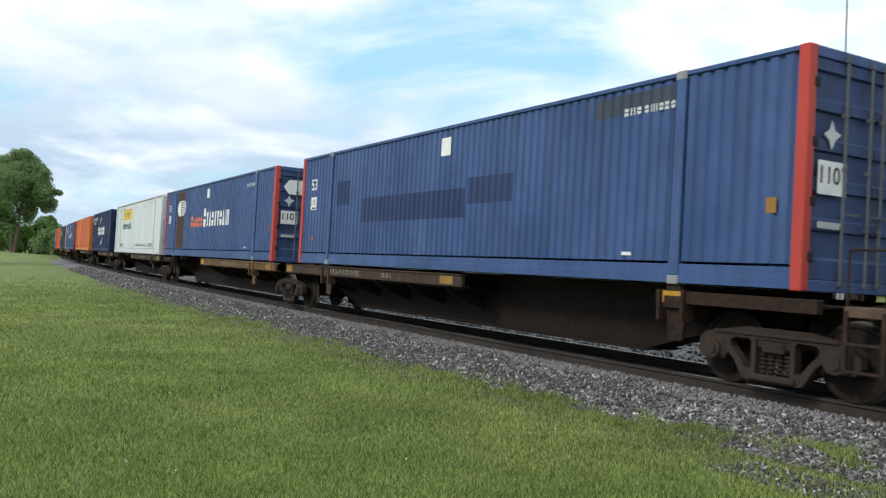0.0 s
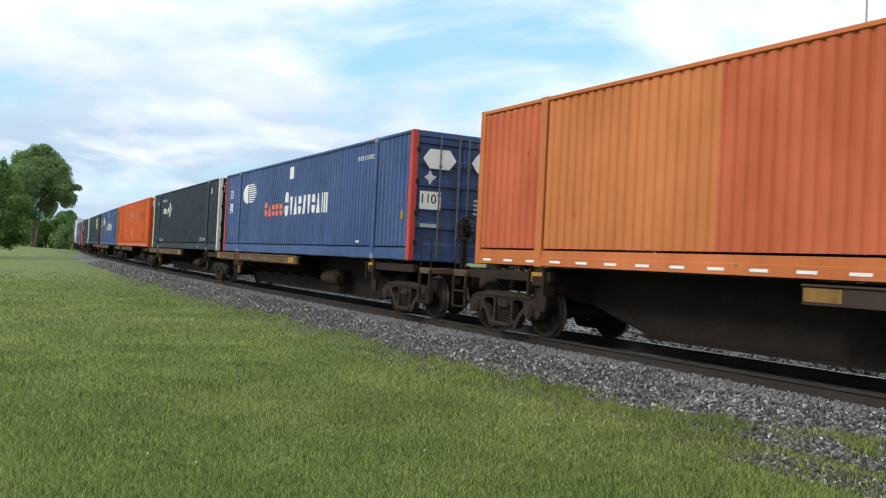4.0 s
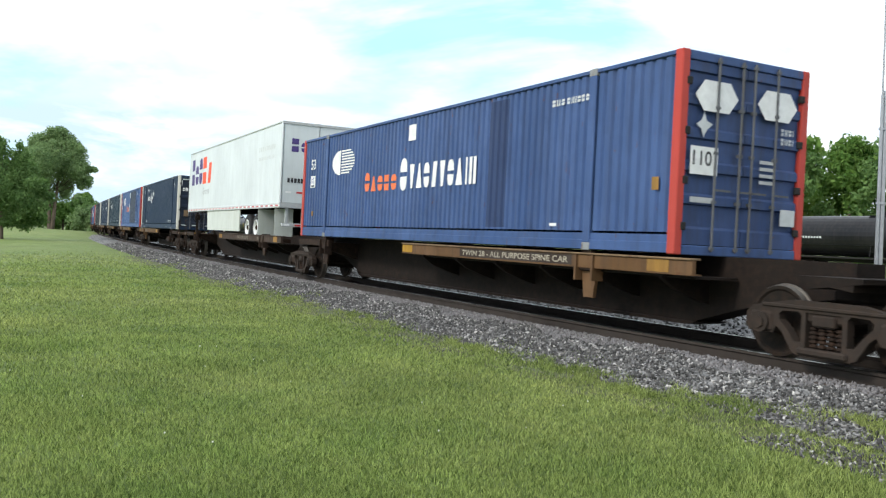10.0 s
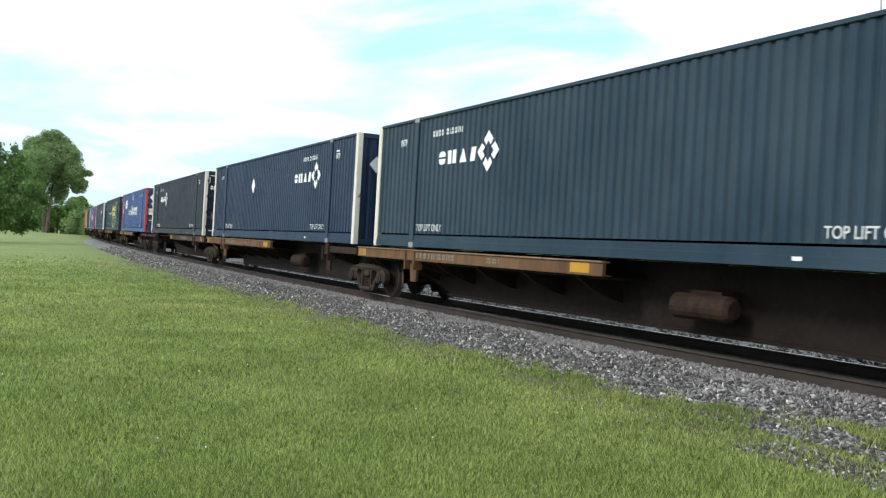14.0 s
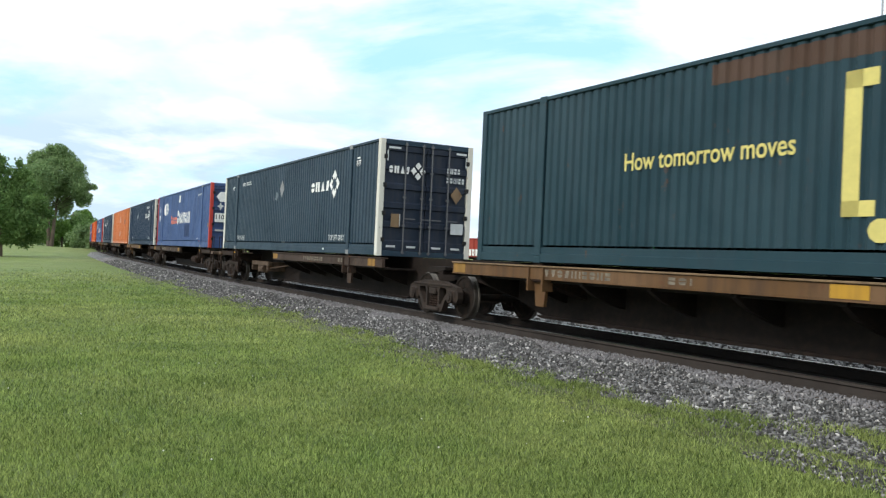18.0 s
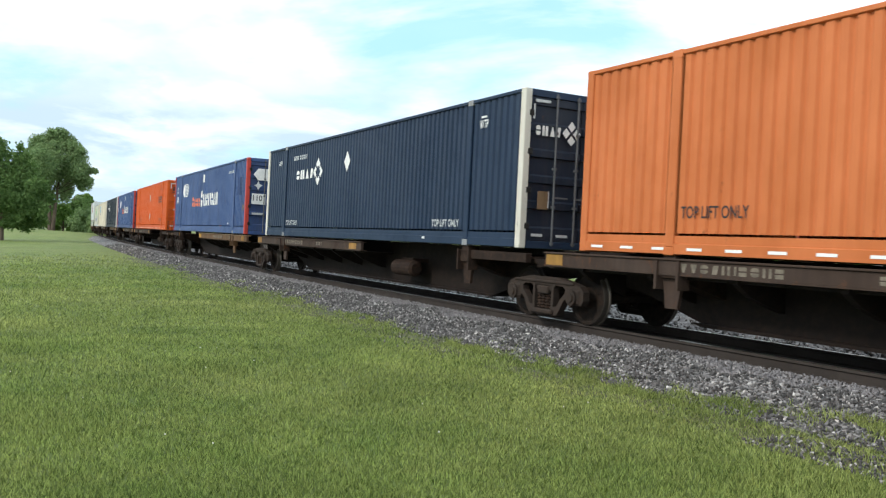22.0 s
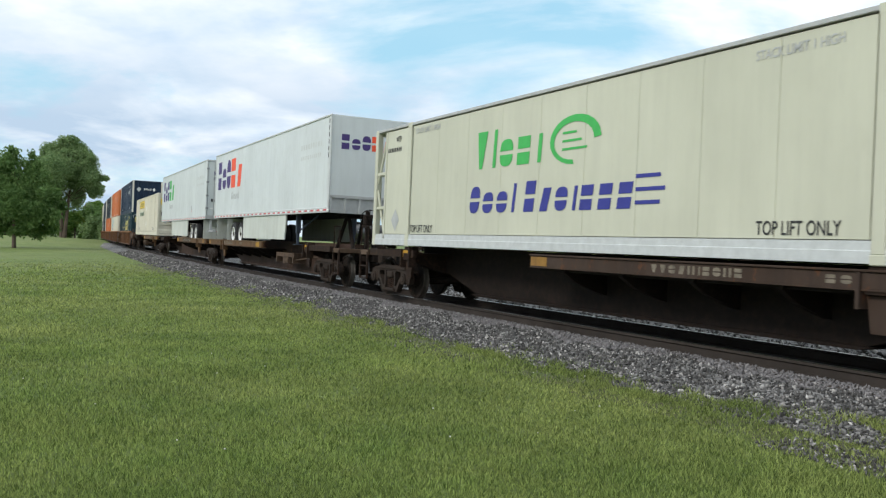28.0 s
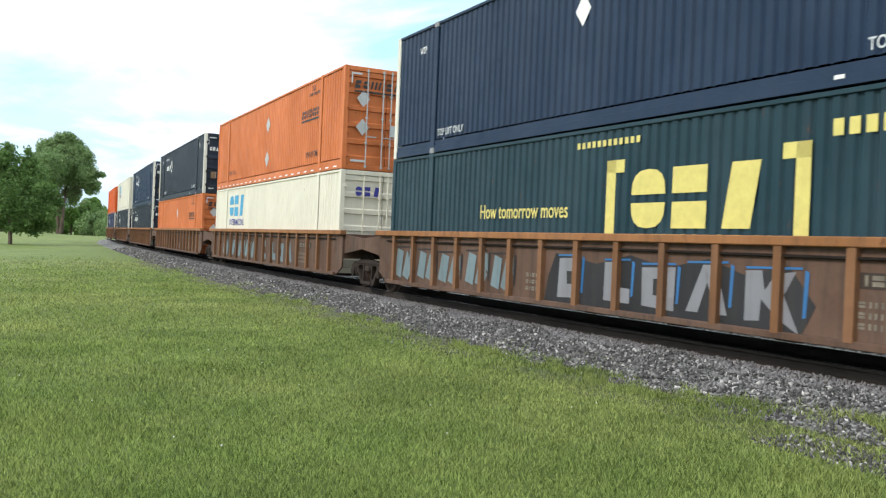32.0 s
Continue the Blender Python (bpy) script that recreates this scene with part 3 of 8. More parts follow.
def shapes(code, a, w, v, h, lean, k):
    """The corner lists of one plain shape: O split oval, A wedge, I bar, H two bars, E two blocks, X lozenge, Y hanging wedge, M block. k: stroke."""
    t = min(k * w, 0.42 * w)
    g = 0.07 * h
    quad = lambda x0, x1, z0, z1: [(x0, z0), (x1, z0), (x1, z1), (x0, z1)]
    if code == "O":
        arc = lambda up: [(a + w / 2 - up * w / 2 * math.copysign(abs(math.cos(q)) ** 0.75, math.cos(q)), v + h / 2 - up * (g + (h / 2 - g) * math.sin(q) ** 0.75)) for q in [i * math.pi / 8 for i in range(9)]]
        out = [arc(1), arc(-1)]
    elif code == "A":
        out = [[(a, v), (a + w, v), (a + w / 2 + t * 0.3, v + h), (a + w / 2 - t * 0.3, v + h)]]
    elif code == "Y":
        out = [[(a + w / 2 - t * 0.5, v), (a + w / 2 + t * 0.5, v), (a + w * 0.92, v + h), (a + w * 0.08, v + h)]]
    elif code == "H":
        out = [quad(a, a + t * 1.1, v, v + h), quad(a + w - t * 1.1, a + w, v, v + h)]
    elif code == "E":
        out = [quad(a, a + w * 0.9, v, v + h / 2 - g), quad(a, a + w * 0.9, v + h / 2 + g, v + h)]
    elif code == "X":
        out = [[(a + w * 0.1, v), (a + w * 0.75, v), (a + w * 0.95, v + h), (a + w * 0.3, v + h)]]
    elif code == "I":
        out = [quad(a + 0.25 * w, a + 0.75 * w, v, v + h)]
    else:
        out = [quad(a, a + w * 0.42, v, v + h), quad(a + w * 0.56, a + w * 0.98, v, v + h)]
    return [[(x + lean * (z - v), z) for x, z in f] for f in out]


def word(c, mat, codes, u0, u1, v0, v1, length=CL53, y=SIDE_Y, stroke=0.3, lean=0.0, end=None, small=0.74, gap=0.26):
    """A row of plain shapes the size of a word, on the side or (end: the plane's x) on the front; small letters make lower shapes."""
    widths = [0.5 if q in "Ii" else 0.45 if q == " " else 1.25 if q in "Mm" else 1.0 for q in codes]
    unit = (u1 - u0) / sum(widths)

    def build(bm):
        a = u0
        for q, w in zip(codes, widths):
            h = (v1 - v0) * (small if q.islower() else 1.0)
            if q != " ":
                for f in shapes(q.upper(), a, unit * w * (1 - gap), v0, h, lean, stroke):
                    bm.faces.new([bm.verts.new((x - length / 2, y, z) if end is None else (end + 0.0015, x, z)) for x, z in f])
            a += unit * w
    ob = part("marking", (codes, round(u0, 3), round(u1, 3), round(v0, 3), round(v1, 3), length, round(y, 4), stroke, lean, end, small), build, mat, c)
    ob["kind"] = "stuff"
    return ob


def poly(c, mat, points, length=CL53, y=SIDE_Y, name="marking"):
    def build(bm):
        bm.faces.new([bm.verts.new((u - length / 2, y, v)) for u, v in points])
    return part(name, (tuple(points), length, round(y, 3)), build, mat, c)


def patch(c, mat, u0, u1, v0, v1, length=CL53, pitch=0.205):
    """A repainted area that follows the ribs of a side panel."""
    hx, hy = length / 2, CW / 2
    stops = [-hx + 0.15, -6.185, -5.935, 5.935, 6.185, hx - 0.15]
    x0, x1 = u0 - hx, u1 - hx

    def build(bm):
        for i in (0, 2, 4):
            a, b = stops[i], stops[i + 1]
            lo, hi = max(a, x0), min(b, x1)
            if hi - lo < 0.02:
                continue
            n = max(1, round((b - a) / pitch))
            step = (b - a) / n
            xs, ys = [], []
            for j in range(n):
                for f, y in ((0.0, 0.030), (0.50, 0.030), (0.65, RIB_IN), (0.85, RIB_IN)):
                    xs.append(a + (j + f) * step)
                    ys.append(y)
            xs.append(b)
            ys.append(0.030)
            cut = sorted({lo, hi, *[x for x in xs if lo < x < hi]})
            rows = [[bm.verts.new((x, -hy + float(np.interp(x, xs, ys)) - 0.0025, z)) for x in cut] for z in (max(v0, 0.314), min(v1, 2.79))]
            for k in range(len(cut) - 1):
                bm.faces.new((rows[0][k], rows[0][k + 1], rows[1][k + 1], rows[1][k]))
    return part("repainted_panel", (u0, u1, v0, v1, length), build, mat, c)


def end_poly(c, mat, points, hx, name="marking"):
    """A flat shape on the front end; y runs from the near to the far edge."""
    def build(bm):
        bm.faces.new([bm.verts.new((hx + 0.0015, y, z)) for y, z in points])
    return part(name, (tuple(points), round(hx, 3)), build, mat, c)


def rect(u0, u1, v0, v1):
    return ((u0, v0), (u1, v0), (u1, v1), (u0, v1))


def side_text(c, text, u, v, h, mat, width=None, length=CL53, y=SIDE_Y):
    return lettering(text, u - length / 2, v, h, y, mat, c, width)


def diamond(cu, cv, r, k=1.0):
    return ((cu - r * k, cv), (cu, cv - r), (cu + r * k, cv), (cu, cv + r))


def stack_blue(label, paint_=BLUE, variant=0, posts=RED, shift=0.0):
    """A blue box with red end posts, a striped roundel and a two-colour word on its side."""
    c = container(label, paint_, posts, casting=CASTING_GREY)
    hx = CL53 / 2
    if variant != "bare":
        # roundel: half solid, half of thin stripes
        pts = [(3.05 + 0.62 * math.cos(a) * (1.0 if math.cos(a) < 0 else 0.05), 2.05 + 0.34 * math.sin(a)) for a in [radians(q) for q in range(90, 271, 20)]]
        poly(c, MARK_WHITE, tuple(pts))
        for i in range(9):
            v = 1.74 + i * 0.075
            w = 0.95 * math.sqrt(max(0.05, 1 - ((v - 2.05) / 0.40) ** 2))
            poly(c, MARK_WHITE, rect(3.12, 3.12 + w, v, v + 0.04))
        word(c, MARK_FAINT if variant == 5 else MARK_ORANGE, "Oaoeo", 5.14 + shift, 7.15 + shift, 1.2, 1.68, stroke=0.36, small=0.78)
        if variant == 4:
            word(c, MARK_WHITE, "Oy", 7.25, 7.95, 1.18, 1.82, stroke=0.36, small=0.78)
        if variant != 4:
            word(c, MARK_WHITE, "O", 7.25 + shift, 7.74 + shift, 1.16, 1.92, stroke=0.36)
            word(c, MARK_WHITE, "YAOXYOAIH", 7.74 + shift, 11.06 + 1.6 * shift, 1.2, 1.75, stroke=0.36)
    poly(c, MARK_WHITE, rect(7.62 + shift, 7.99 + shift, 2.30, 2.66))
    side_text(c, "53", 0.66, 1.97, 0.30, MARK_WHITE, 0.38)
    poly(c, MARK_WHITE, rect(0.66, 1.06, 1.44, 1.78))
    lettering("110", 0.70 - hx, 1.56, 0.18, SIDE_Y - 0.003, MARK_BLUE, c, 0.26)
    poly(c, PATCH_GREY, rect(0.74, 1.0, 1.46, 1.51), y=SIDE_Y - 0.003)
    word(c, MARK_FAINT, "EHO ", 13.0, 13.45, 2.42, 2.53)
    word(c, MARK_FAINT, "OIHOEO", 13.42, 14.05, 2.42, 2.53)
    poly(c, SILL_OCHRE, rect(15.6, 15.75, 0.92, 1.11))
    poly(c, MARK_WHITE, rect(13.08, 13.28, 0.38, 0.43))
    poly(c, SILL_OCHRE, rect(0.85, 0.98, 0.6, 0.75))
    for y in () if variant == "bare" else (-0.62, 0.62):
        end_poly(c, MARK_WHITE, tuple((y + a, 2.28 + b) for a, b in ((-0.42, 0), (-0.25, -0.22), (0.25, -0.22), (0.42, 0), (0.25, 0.22), (-0.25, 0.22))), hx)
    end_poly(c, MARK_WHITE, ((-1.08, 1.15), (-0.55, 1.15), (-0.55, 1.55), (-1.08, 1.55)), hx)
    lettering("110", hx + 0.004, 1.28, 0.21, -1.03, MARK_BLACK, c, 0.36, face="end")
    end_poly(c, MARK_GREY, ((-1.05, 0.75), (-0.6, 0.75), (-0.6, 0.83), (-1.05, 0.83)), hx)
    end_poly(c, MARK_FAINT, ((-1.0, 1.86), (-0.9, 1.80), (-0.85, 1.68), (-0.78, 1.80), (-0.68, 1.88), (-0.8, 1.92), (-0.85, 2.04), (-0.9, 1.92)), hx)
    for z in (1.72, 1.86):
        word(c, MARK_FAINT, "EHOI", 0.72, 1.0, z, z + 0.1, end=hx)
    end_poly(c, MARK_FAINT, ((0.78, 0.5), (1.1, 0.5), (1.1, 0.75), (0.78, 0.75)), hx)
    for z in (1.1, 1.2, 1.3, 1.4):
        end_poly(c, MARK_GREY, ((0.3, z), (0.62, z), (0.62, z + 0.05), (0.3, z + 0.05)), hx)
    return c


def lattice_logo(c, u, v, r, y=SIDE_Y, length=CL53):
    """Four small lozenges round a hollow one."""
    tips = [(0, 1), (1, 0), (0, -1), (-1, 0)]
    for i in range(4):
        t, a, b = tips[i], tips[i - 1], tips[(i + 1) % 4]
        mix = lambda p, q, f, k: (u + k * r * (p[0] * (1 - f) + q[0] * f), v + k * r * (p[1] * (1 - f) + q[1] * f))
        poly(c, MARK_WHITE, (mix(t, a, 0, 1.0), mix(t, a, 0.42, 1.0), mix(t, a, 0.42, 0.5), mix(t, a, 0, 0.5), mix(t, b, 0.42, 0.5), mix(t, b, 0.42, 1.0)), length, y)


def dark_box(label, paint_=SLATE_NAVY, logo="left", doors="front", extra=(), plain_mid=False):
    """A dark box with white end posts and a small word and lattice emblem."""
    c = container(label, paint_, WHITE_POST, doors=doors, casting=CASTING_GREY)
    hx = CL53 / 2
    u = 3.07 if logo == "left" else 10.9 if logo == "right" else None
    if u is not None:
        word(c, MARK_WHITE, "OMAX", u + 0.02, u + 1.68, 1.78, 2.06, stroke=0.2)
        lattice_logo(c, u + 2.0, 1.94, 0.40)
    nu = 2.77 if logo != "right" else 2.75 if plain_mid else 11.7
    word(c, MARK_FAINT, "OMEO", nu, nu + 0.5, 2.40, 2.53)
    word(c, MARK_FAINT, "EIEOHI", nu + 0.6, nu + 1.3, 2.40, 2.53)
    side_text(c, "WTP", 14.5, 2.30, 0.16, MARK_WHITE, 0.32)
    poly(c, MARK_WHITE, rect(14.55, 14.76, 2.50, 2.54))
    side_text(c, "TOP LIFT ONLY", 12.6, 0.37, 0.15, MARK_FAINT, 1.22)
    side_text(c, "TOP LIFT ONLY", 2.2, 0.37, 0.15, MARK_FAINT, 1.15)
    side_text(c, "WTP", 1.2, 2.30, 0.16, MARK_WHITE, 0.32)
    poly(c, MARK_WHITE, rect(12.2, 12.34, 0.10, 0.15), y=RAIL_Y)
    for pts, mat in extra:
        poly(c, mat, pts)
    if doors == "front":
        word(c, MARK_WHITE, "OMAX", -1.05, -0.46, 2.06, 2.24, end=hx)
        for a, b in ((0.0, 0.13), (0.12, 0.0), (0.0, -0.13), (-0.12, 0.0)):
            end_poly(c, MARK_WHITE, tuple((-0.26 + a + p, 2.15 + b + q) for p, q in ((-0.085, 0), (0, -0.10), (0.085, 0), (0, 0.10))), hx)
        word(c, MARK_FAINT, "OMEO", 0.55, 0.95, 2.16, 2.30, end=hx)
        word(c, MARK_FAINT, "EOIHEO", 0.55, 1.08, 1.92, 2.06, end=hx)
        end_poly(c, SILL_EDGE, tuple((0.85 + a, 1.62 + b) for a, b in ((-0.17, 0), (0, -0.22), (0.17, 0), (0, 0.22))), hx)
        end_poly(c, SILL_EDGE, ((-0.95, 0.72), (-0.72, 0.72), (-0.72, 1.05), (-0.95, 1.05)), hx + 0.002)
        for y0, y1, z0, z1 in ((-1.08, -0.75, 2.66, 2.71), (0.8, 1.1, 2.66, 2.71), (1.08, 1.12, 2.35, 2.62), (-1.12, -1.08, 2.35, 2.62), (0.72, 1.08, 0.62, 0.9), (-0.95, -0.7, 0.75, 1.05), (-1.05, -0.8, 0.22, 0.27), (0.75, 1.0, 0.22, 0.27), (-0.5, -0.25, 0.22, 0.27), (0.2, 0.45, 0.22, 0.27)):
            end_poly(c, MARK_FAINT, ((y0, z0), (y1, z0), (y1, z1), (y0, z1)), hx)
    else:
        end_poly(c, MARK_FAINT, tuple((-0.75 + a, 2.1 + b) for a, b in ((-0.2, 0), (0, -0.22), (0.2, 0), (0, 0.22))), hx - 0.02)
        word(c, MARK_WHITE, "OMAX", -0.35, 0.38, 2.04, 2.22, end=hx - 0.02)
        end_poly(c, MARK_WHITE, tuple((0.55 + a, 2.12 + b) for a, b in ((-0.14, 0), (0, -0.18), (0.14, 0), (0, 0.18))), hx - 0.02)
    return c


def bars_end(c, mat, y0, y1, z0, z1, n, hx, fill=0.72):
    w = (y1 - y0) / n

    def build(bm):
        for i in range(n):
            a, b = y0 + i * w, y0 + i * w + w * fill
            bm.faces.new([bm.verts.new((hx + 0.0015, p, q)) for p, q in ((a, z0), (b, z0), (b, z1), (a, z1))])
    return part("marking", ("end", y0, y1, z0, z1, n, round(hx, 3), fill), build, mat, c)


def green_box(label, variant):
    c = container(label, GREEN, GREEN)
    hx = CL53 / 2
    gold = MARK_GOLD
    if variant == 0:
        word(c, gold, "OEX", 10.95, 13.65, 1.72, 2.52, stroke=0.34, gap=0.16)
        side_text(c, "INTERMODAL", 11.05, 1.48, 0.2, gold, 2.45)
        side_text(c, "53'", 14.9, 2.02, 0.2, gold, 0.36)
        poly(c, MARK_YELLOW, rect(0.55, 0.85, 0.85, 1.2))
        end_poly(c, MARK_FAINT, ((-1.02, 0.95), (-0.72, 0.95), (-0.72, 1.15), (-1.02, 1.15)), hx)
    else:
        base = 7.95 if variant == 1 else 8.1
        drop = 0.0 if variant == 1 else 0.0
        wide = 4.1 if variant == 1 else 3.6
        for a, s in ((base, 1), (base + wide, -1)):
            poly(c, gold, rect(a, a + 0.22, 0.68 + drop, 2.34 + drop))
            poly(c, gold, rect(a if s > 0 else a - 0.2, a + 0.42 if s > 0 else a + 0.22, 2.14 + drop, 2.34 + drop))
            poly(c, gold, rect(a if s > 0 else a - 0.2, a + 0.42 if s > 0 else a + 0.22, 0.68 + drop, 0.86 + drop))
        word(c, gold, "OEX", base + 0.6, base + wide - 0.35, 1.28 + drop, 2.16 + drop, stroke=0.34, gap=0.16)
        side_text(c, "How tomorrow moves", 4.2, 1.45, 0.27, gold, 3.1 if variant == 1 else 2.9)
        side_text(c, "INTERMODAL", base + 0.75, 0.98 + drop, 0.22, gold, 2.65)
        for q in (0.5, 0.95, 3.0, 3.45):
            if variant == 1:
                poly(c, gold, tuple((base + q + 0.16 * math.cos(a), 0.52 + 0.14 * math.sin(a)) for a in [i * math.pi / 5 for i in range(10)]))
        if variant == 1:
            bars(c, gold, base + 1.2, base + 3.0, 0.28, 0.40, 10, fill=0.6)
            patch(c, PATCH_RUST, 5.9, 8.9, 2.5, 2.78)
            side_text(c, "53'", 15.0, 0.62, 0.2, gold, 0.42)
            bars(c, gold, 12.25, 13.85, 2.36, 2.51, 9, fill=0.55)
            end_poly(c, MARK_WHITE, ((-1.05, 0.42), (-0.6, 0.42), (-0.6, 0.74), (-1.05, 0.74)), hx)
        else:
            bars(c, gold, 12.2, 13.9, 2.36, 2.56, 8, fill=0.66)
            bars(c, gold, 7.3, 8.9, 2.58, 2.68, 12, fill=0.6)
    word(c, gold, "OEX", -1.0, -0.06, 2.18, 2.5, stroke=0.34, gap=0.16, end=hx)
    end_poly(c, gold, ((-1.0, 2.06), (-0.1, 2.06), (-0.1, 2.14), (-1.0, 2.14)), hx)
    end_poly(c, MARK_FAINT, ((0.25, 2.2), (0.62, 2.2), (0.62, 2.42), (0.25, 2.42)), hx)
    word(c, MARK_FAINT, "OEIHOE", 0.25, 1.0, 1.98, 2.12, end=hx)
    for y0_, y1_, z0_, z1_ in ((-1.05, -0.72, 2.66, 2.71), (0.72, 1.05, 2.66, 2.71), (-1.13, -1.09, 2.38, 2.66), (1.09, 1.13, 2.38, 2.66)):
        end_poly(c, MARK_FAINT, ((y0_, z0_), (y1_, z0_), (y1_, z1_), (y0_, z1_)), hx)
    end_poly(c, MARK_GOLD, ((0.7, 0.75), (1.05, 0.75), (1.05, 1.05), (0.7, 1.05)), hx)
    return c


def orange_box(label, paint_=ORANGE, plates=True):
    c = container(label, paint_, paint_, casting=paint_)
    hx = CL53 / 2
    if plates:
        word(c, MARK_BLACK, "EOHHEIOEO", 12.2, 13.9, 1.78, 2.02, lean=0.2)
        poly(c, MARK_BLACK, rect(12.2, 13.9, 1.66, 1.72))
        for v in (2.04, 0.82):
            poly(c, MARK_GREY, diamond(8.15, v, 0.3, 0.9))
        side_text(c, "TOP LIFT ONLY", 12.75, 0.52, 0.17, MARK_BLACK, 1.3)
        side_text(c, "TOP LIFT ONLY", 2.2, 0.52, 0.17, MARK_BLACK, 1.2)
        bars(c, MARK_BLACK, 12.9, 14.0, 2.42, 2.5, 8, fill=0.6)
        side_text(c, "53", 13.2, 2.56, 0.16, MARK_BLACK, 0.3)
        for z in (2.0, 1.2):
            end_poly(c, MARK_GREY, tuple((-0.72 + a, z + b) for a, b in ((-0.2, 0), (0, -0.24), (0.2, 0), (0, 0.24))), hx)
    else:
        word(c, MARK_BLACK, "IOEO", 13.2, 13.9, 1.86, 2.06, lean=0.2)
        poly(c, MARK_BLACK, rect(13.2, 13.9, 1.74, 1.80))
    word(c, MARK_BLACK, "EOHHEIOEO", -1.0, 1.0, 2.28, 2.50, lean=0.2, end=hx)
    end_poly(c, MARK_BLACK, ((-1.0, 2.17), (1.0, 2.17), (1.0, 2.22), (-1.0, 2.22)), hx)
    # pale reflecting corners on the doors
    for k in (-1, 1):
        end_poly(c, MARK_FAINT, tuple((k * y, z) for y, z in ((0.78, 2.66), (1.10, 2.66), (1.10, 2.71), (0.78, 2.71))[::k]), hx)
        end_poly(c, MARK_FAINT, tuple((k * y, z) for y, z in ((1.06, 2.40), (1.10, 2.40), (1.10, 2.66), (1.06, 2.66))[::k]), hx)
        end_poly(c, MARK_FAINT, tuple((k * y, z) for y, z in ((0.6, 0.22), (1.05, 0.22), (1.05, 0.28), (0.6, 0.28))[::k]), hx)
    end_poly(c, MARK_YELLOW, ((0.55, 0.98), (1.0, 0.98), (1.0, 1.24), (0.55, 1.24)), hx)
    end_poly(c, MARK_FAINT, ((0.12, 1.0), (0.34, 1.0), (0.34, 1.32), (0.12, 1.32)), hx)
    for i in range(23):
        poly(c, TAPE_WHITE, rect(0.3 + i * 0.69, 0.58 + i * 0.69, 0.07, 0.11), y=RAIL_Y)
    return c


def navy_40(label):
    c = container(label, NAVY, NAVY, length=CL40, pitch=0.24)
    L = CL40
    hx = L / 2
    side_text(c, "advanced container", 0.28, 2.36, 0.26, MARK_WHITE, 2.9, L)
    side_text(c, "light steel", 0.28, 2.02, 0.26, MARK_WHITE, 1.5, L)
    word(c, MARK_WHITE, "OMA", 3.84, 5.95, 1.2, 1.78, L, stroke=0.34, gap=0.2)
    word(c, MARK_WHITE, "OOM", 6.15, 8.45, 1.2, 1.78, L, stroke=0.34, gap=0.2)
    for flip in (1, -1):
        mid = 6.05
        arc = []
        for i in range(9):
            f = i / 8
            arc.append((4.75 + 1.3 * f, 1.98 + 0.5 * math.sin(f * 1.5)))
        back = [(u + 0.02, v - (0.02 + 0.11 * math.sin((u - 4.75) / 1.3 * 2.6))) for u, v in arc[::-1]]
        pts = arc + back
        if flip < 0:
            pts = [(2 * mid - u, 2.98 - v) for u, v in pts]
        poly(c, MARK_WHITE, tuple(pts), L)
    poly(c, MARK_YELLOW, rect(0.15, 0.4, 0.75, 1.0), L)
    for i in range(8):
        poly(c, MARK_FAINT, rect(11.42, 11.54, 1.4 + i * 0.14, 1.49 + i * 0.14), L)
    poly(c, MARK_YELLOW, ((11.5, 1.15), (11.8, 1.15), (11.65, 1.4)), L)
    end_poly(c, MARK_YELLOW, ((-0.85, 1.35), (-0.55, 1.35), (-0.7, 1.62)), hx)
    end_poly(c, MARK_FAINT, tuple((-0.25 + 0.11 * math.cos(a), 1.48 + 0.11 * math.sin(a)) for a in [i * math.pi / 5 for i in range(10)]), hx)
    bars_end(c, MARK_FAINT, -0.95, -0.35, 2.08, 2.2, 4, hx)
    bars_end(c, MARK_FAINT, 0.25, 1.0, 2.1, 2.24, 5, hx)
    for z in (1.3, 1.45, 1.6, 1.75):
        end_poly(c, MARK_FAINT, ((0.2, z), (0.55, z), (0.55, z + 0.07), (0.2, z + 0.07)), hx)
        end_poly(c, MARK_FAINT, ((0.7, z), (1.0, z), (1.0, z + 0.07), (0.7, z + 0.07)), hx)
    return c


def yellow_sign(c, u0, u1, v0, v1):
    poly(c, MARK_YELLOW, rect(u0, u1, v0, v1), CL53, SIDE_Y)
    w = u1 - u0
    word(c, MARK_BLACK, "IO HHHY", u0 + 0.2 * w, u0 + 0.80 * w, v0 + 0.24 * (v1 - v0), v0 + 0.74 * (v1 - v0), y=SIDE_Y - 0.003, stroke=0.28, lean=0.1)
    for a, b in (((u0 + 0.03 * w, u0 + 0.97 * w), (0.06, 0.10)), ((u0 + 0.03 * w, u0 + 0.97 * w), (0.90, 0.94))):
        poly(c, MARK_BLACK, rect(a[0], a[1], v0 + b[0] * (v1 - v0), v0 + b[1] * (v1 - v0)), CL53, SIDE_Y - 0.003)
    for a in (u0 + 0.06 * w, u0 + 0.82 * w):
        for i in range(4):
            v = v0 + (0.3 + 0.12 * i) * (v1 - v0)
            poly(c, MARK_BLACK, rect(a, a + 0.11 * w, v, v + 0.025), CL53, SIDE_Y - 0.003)


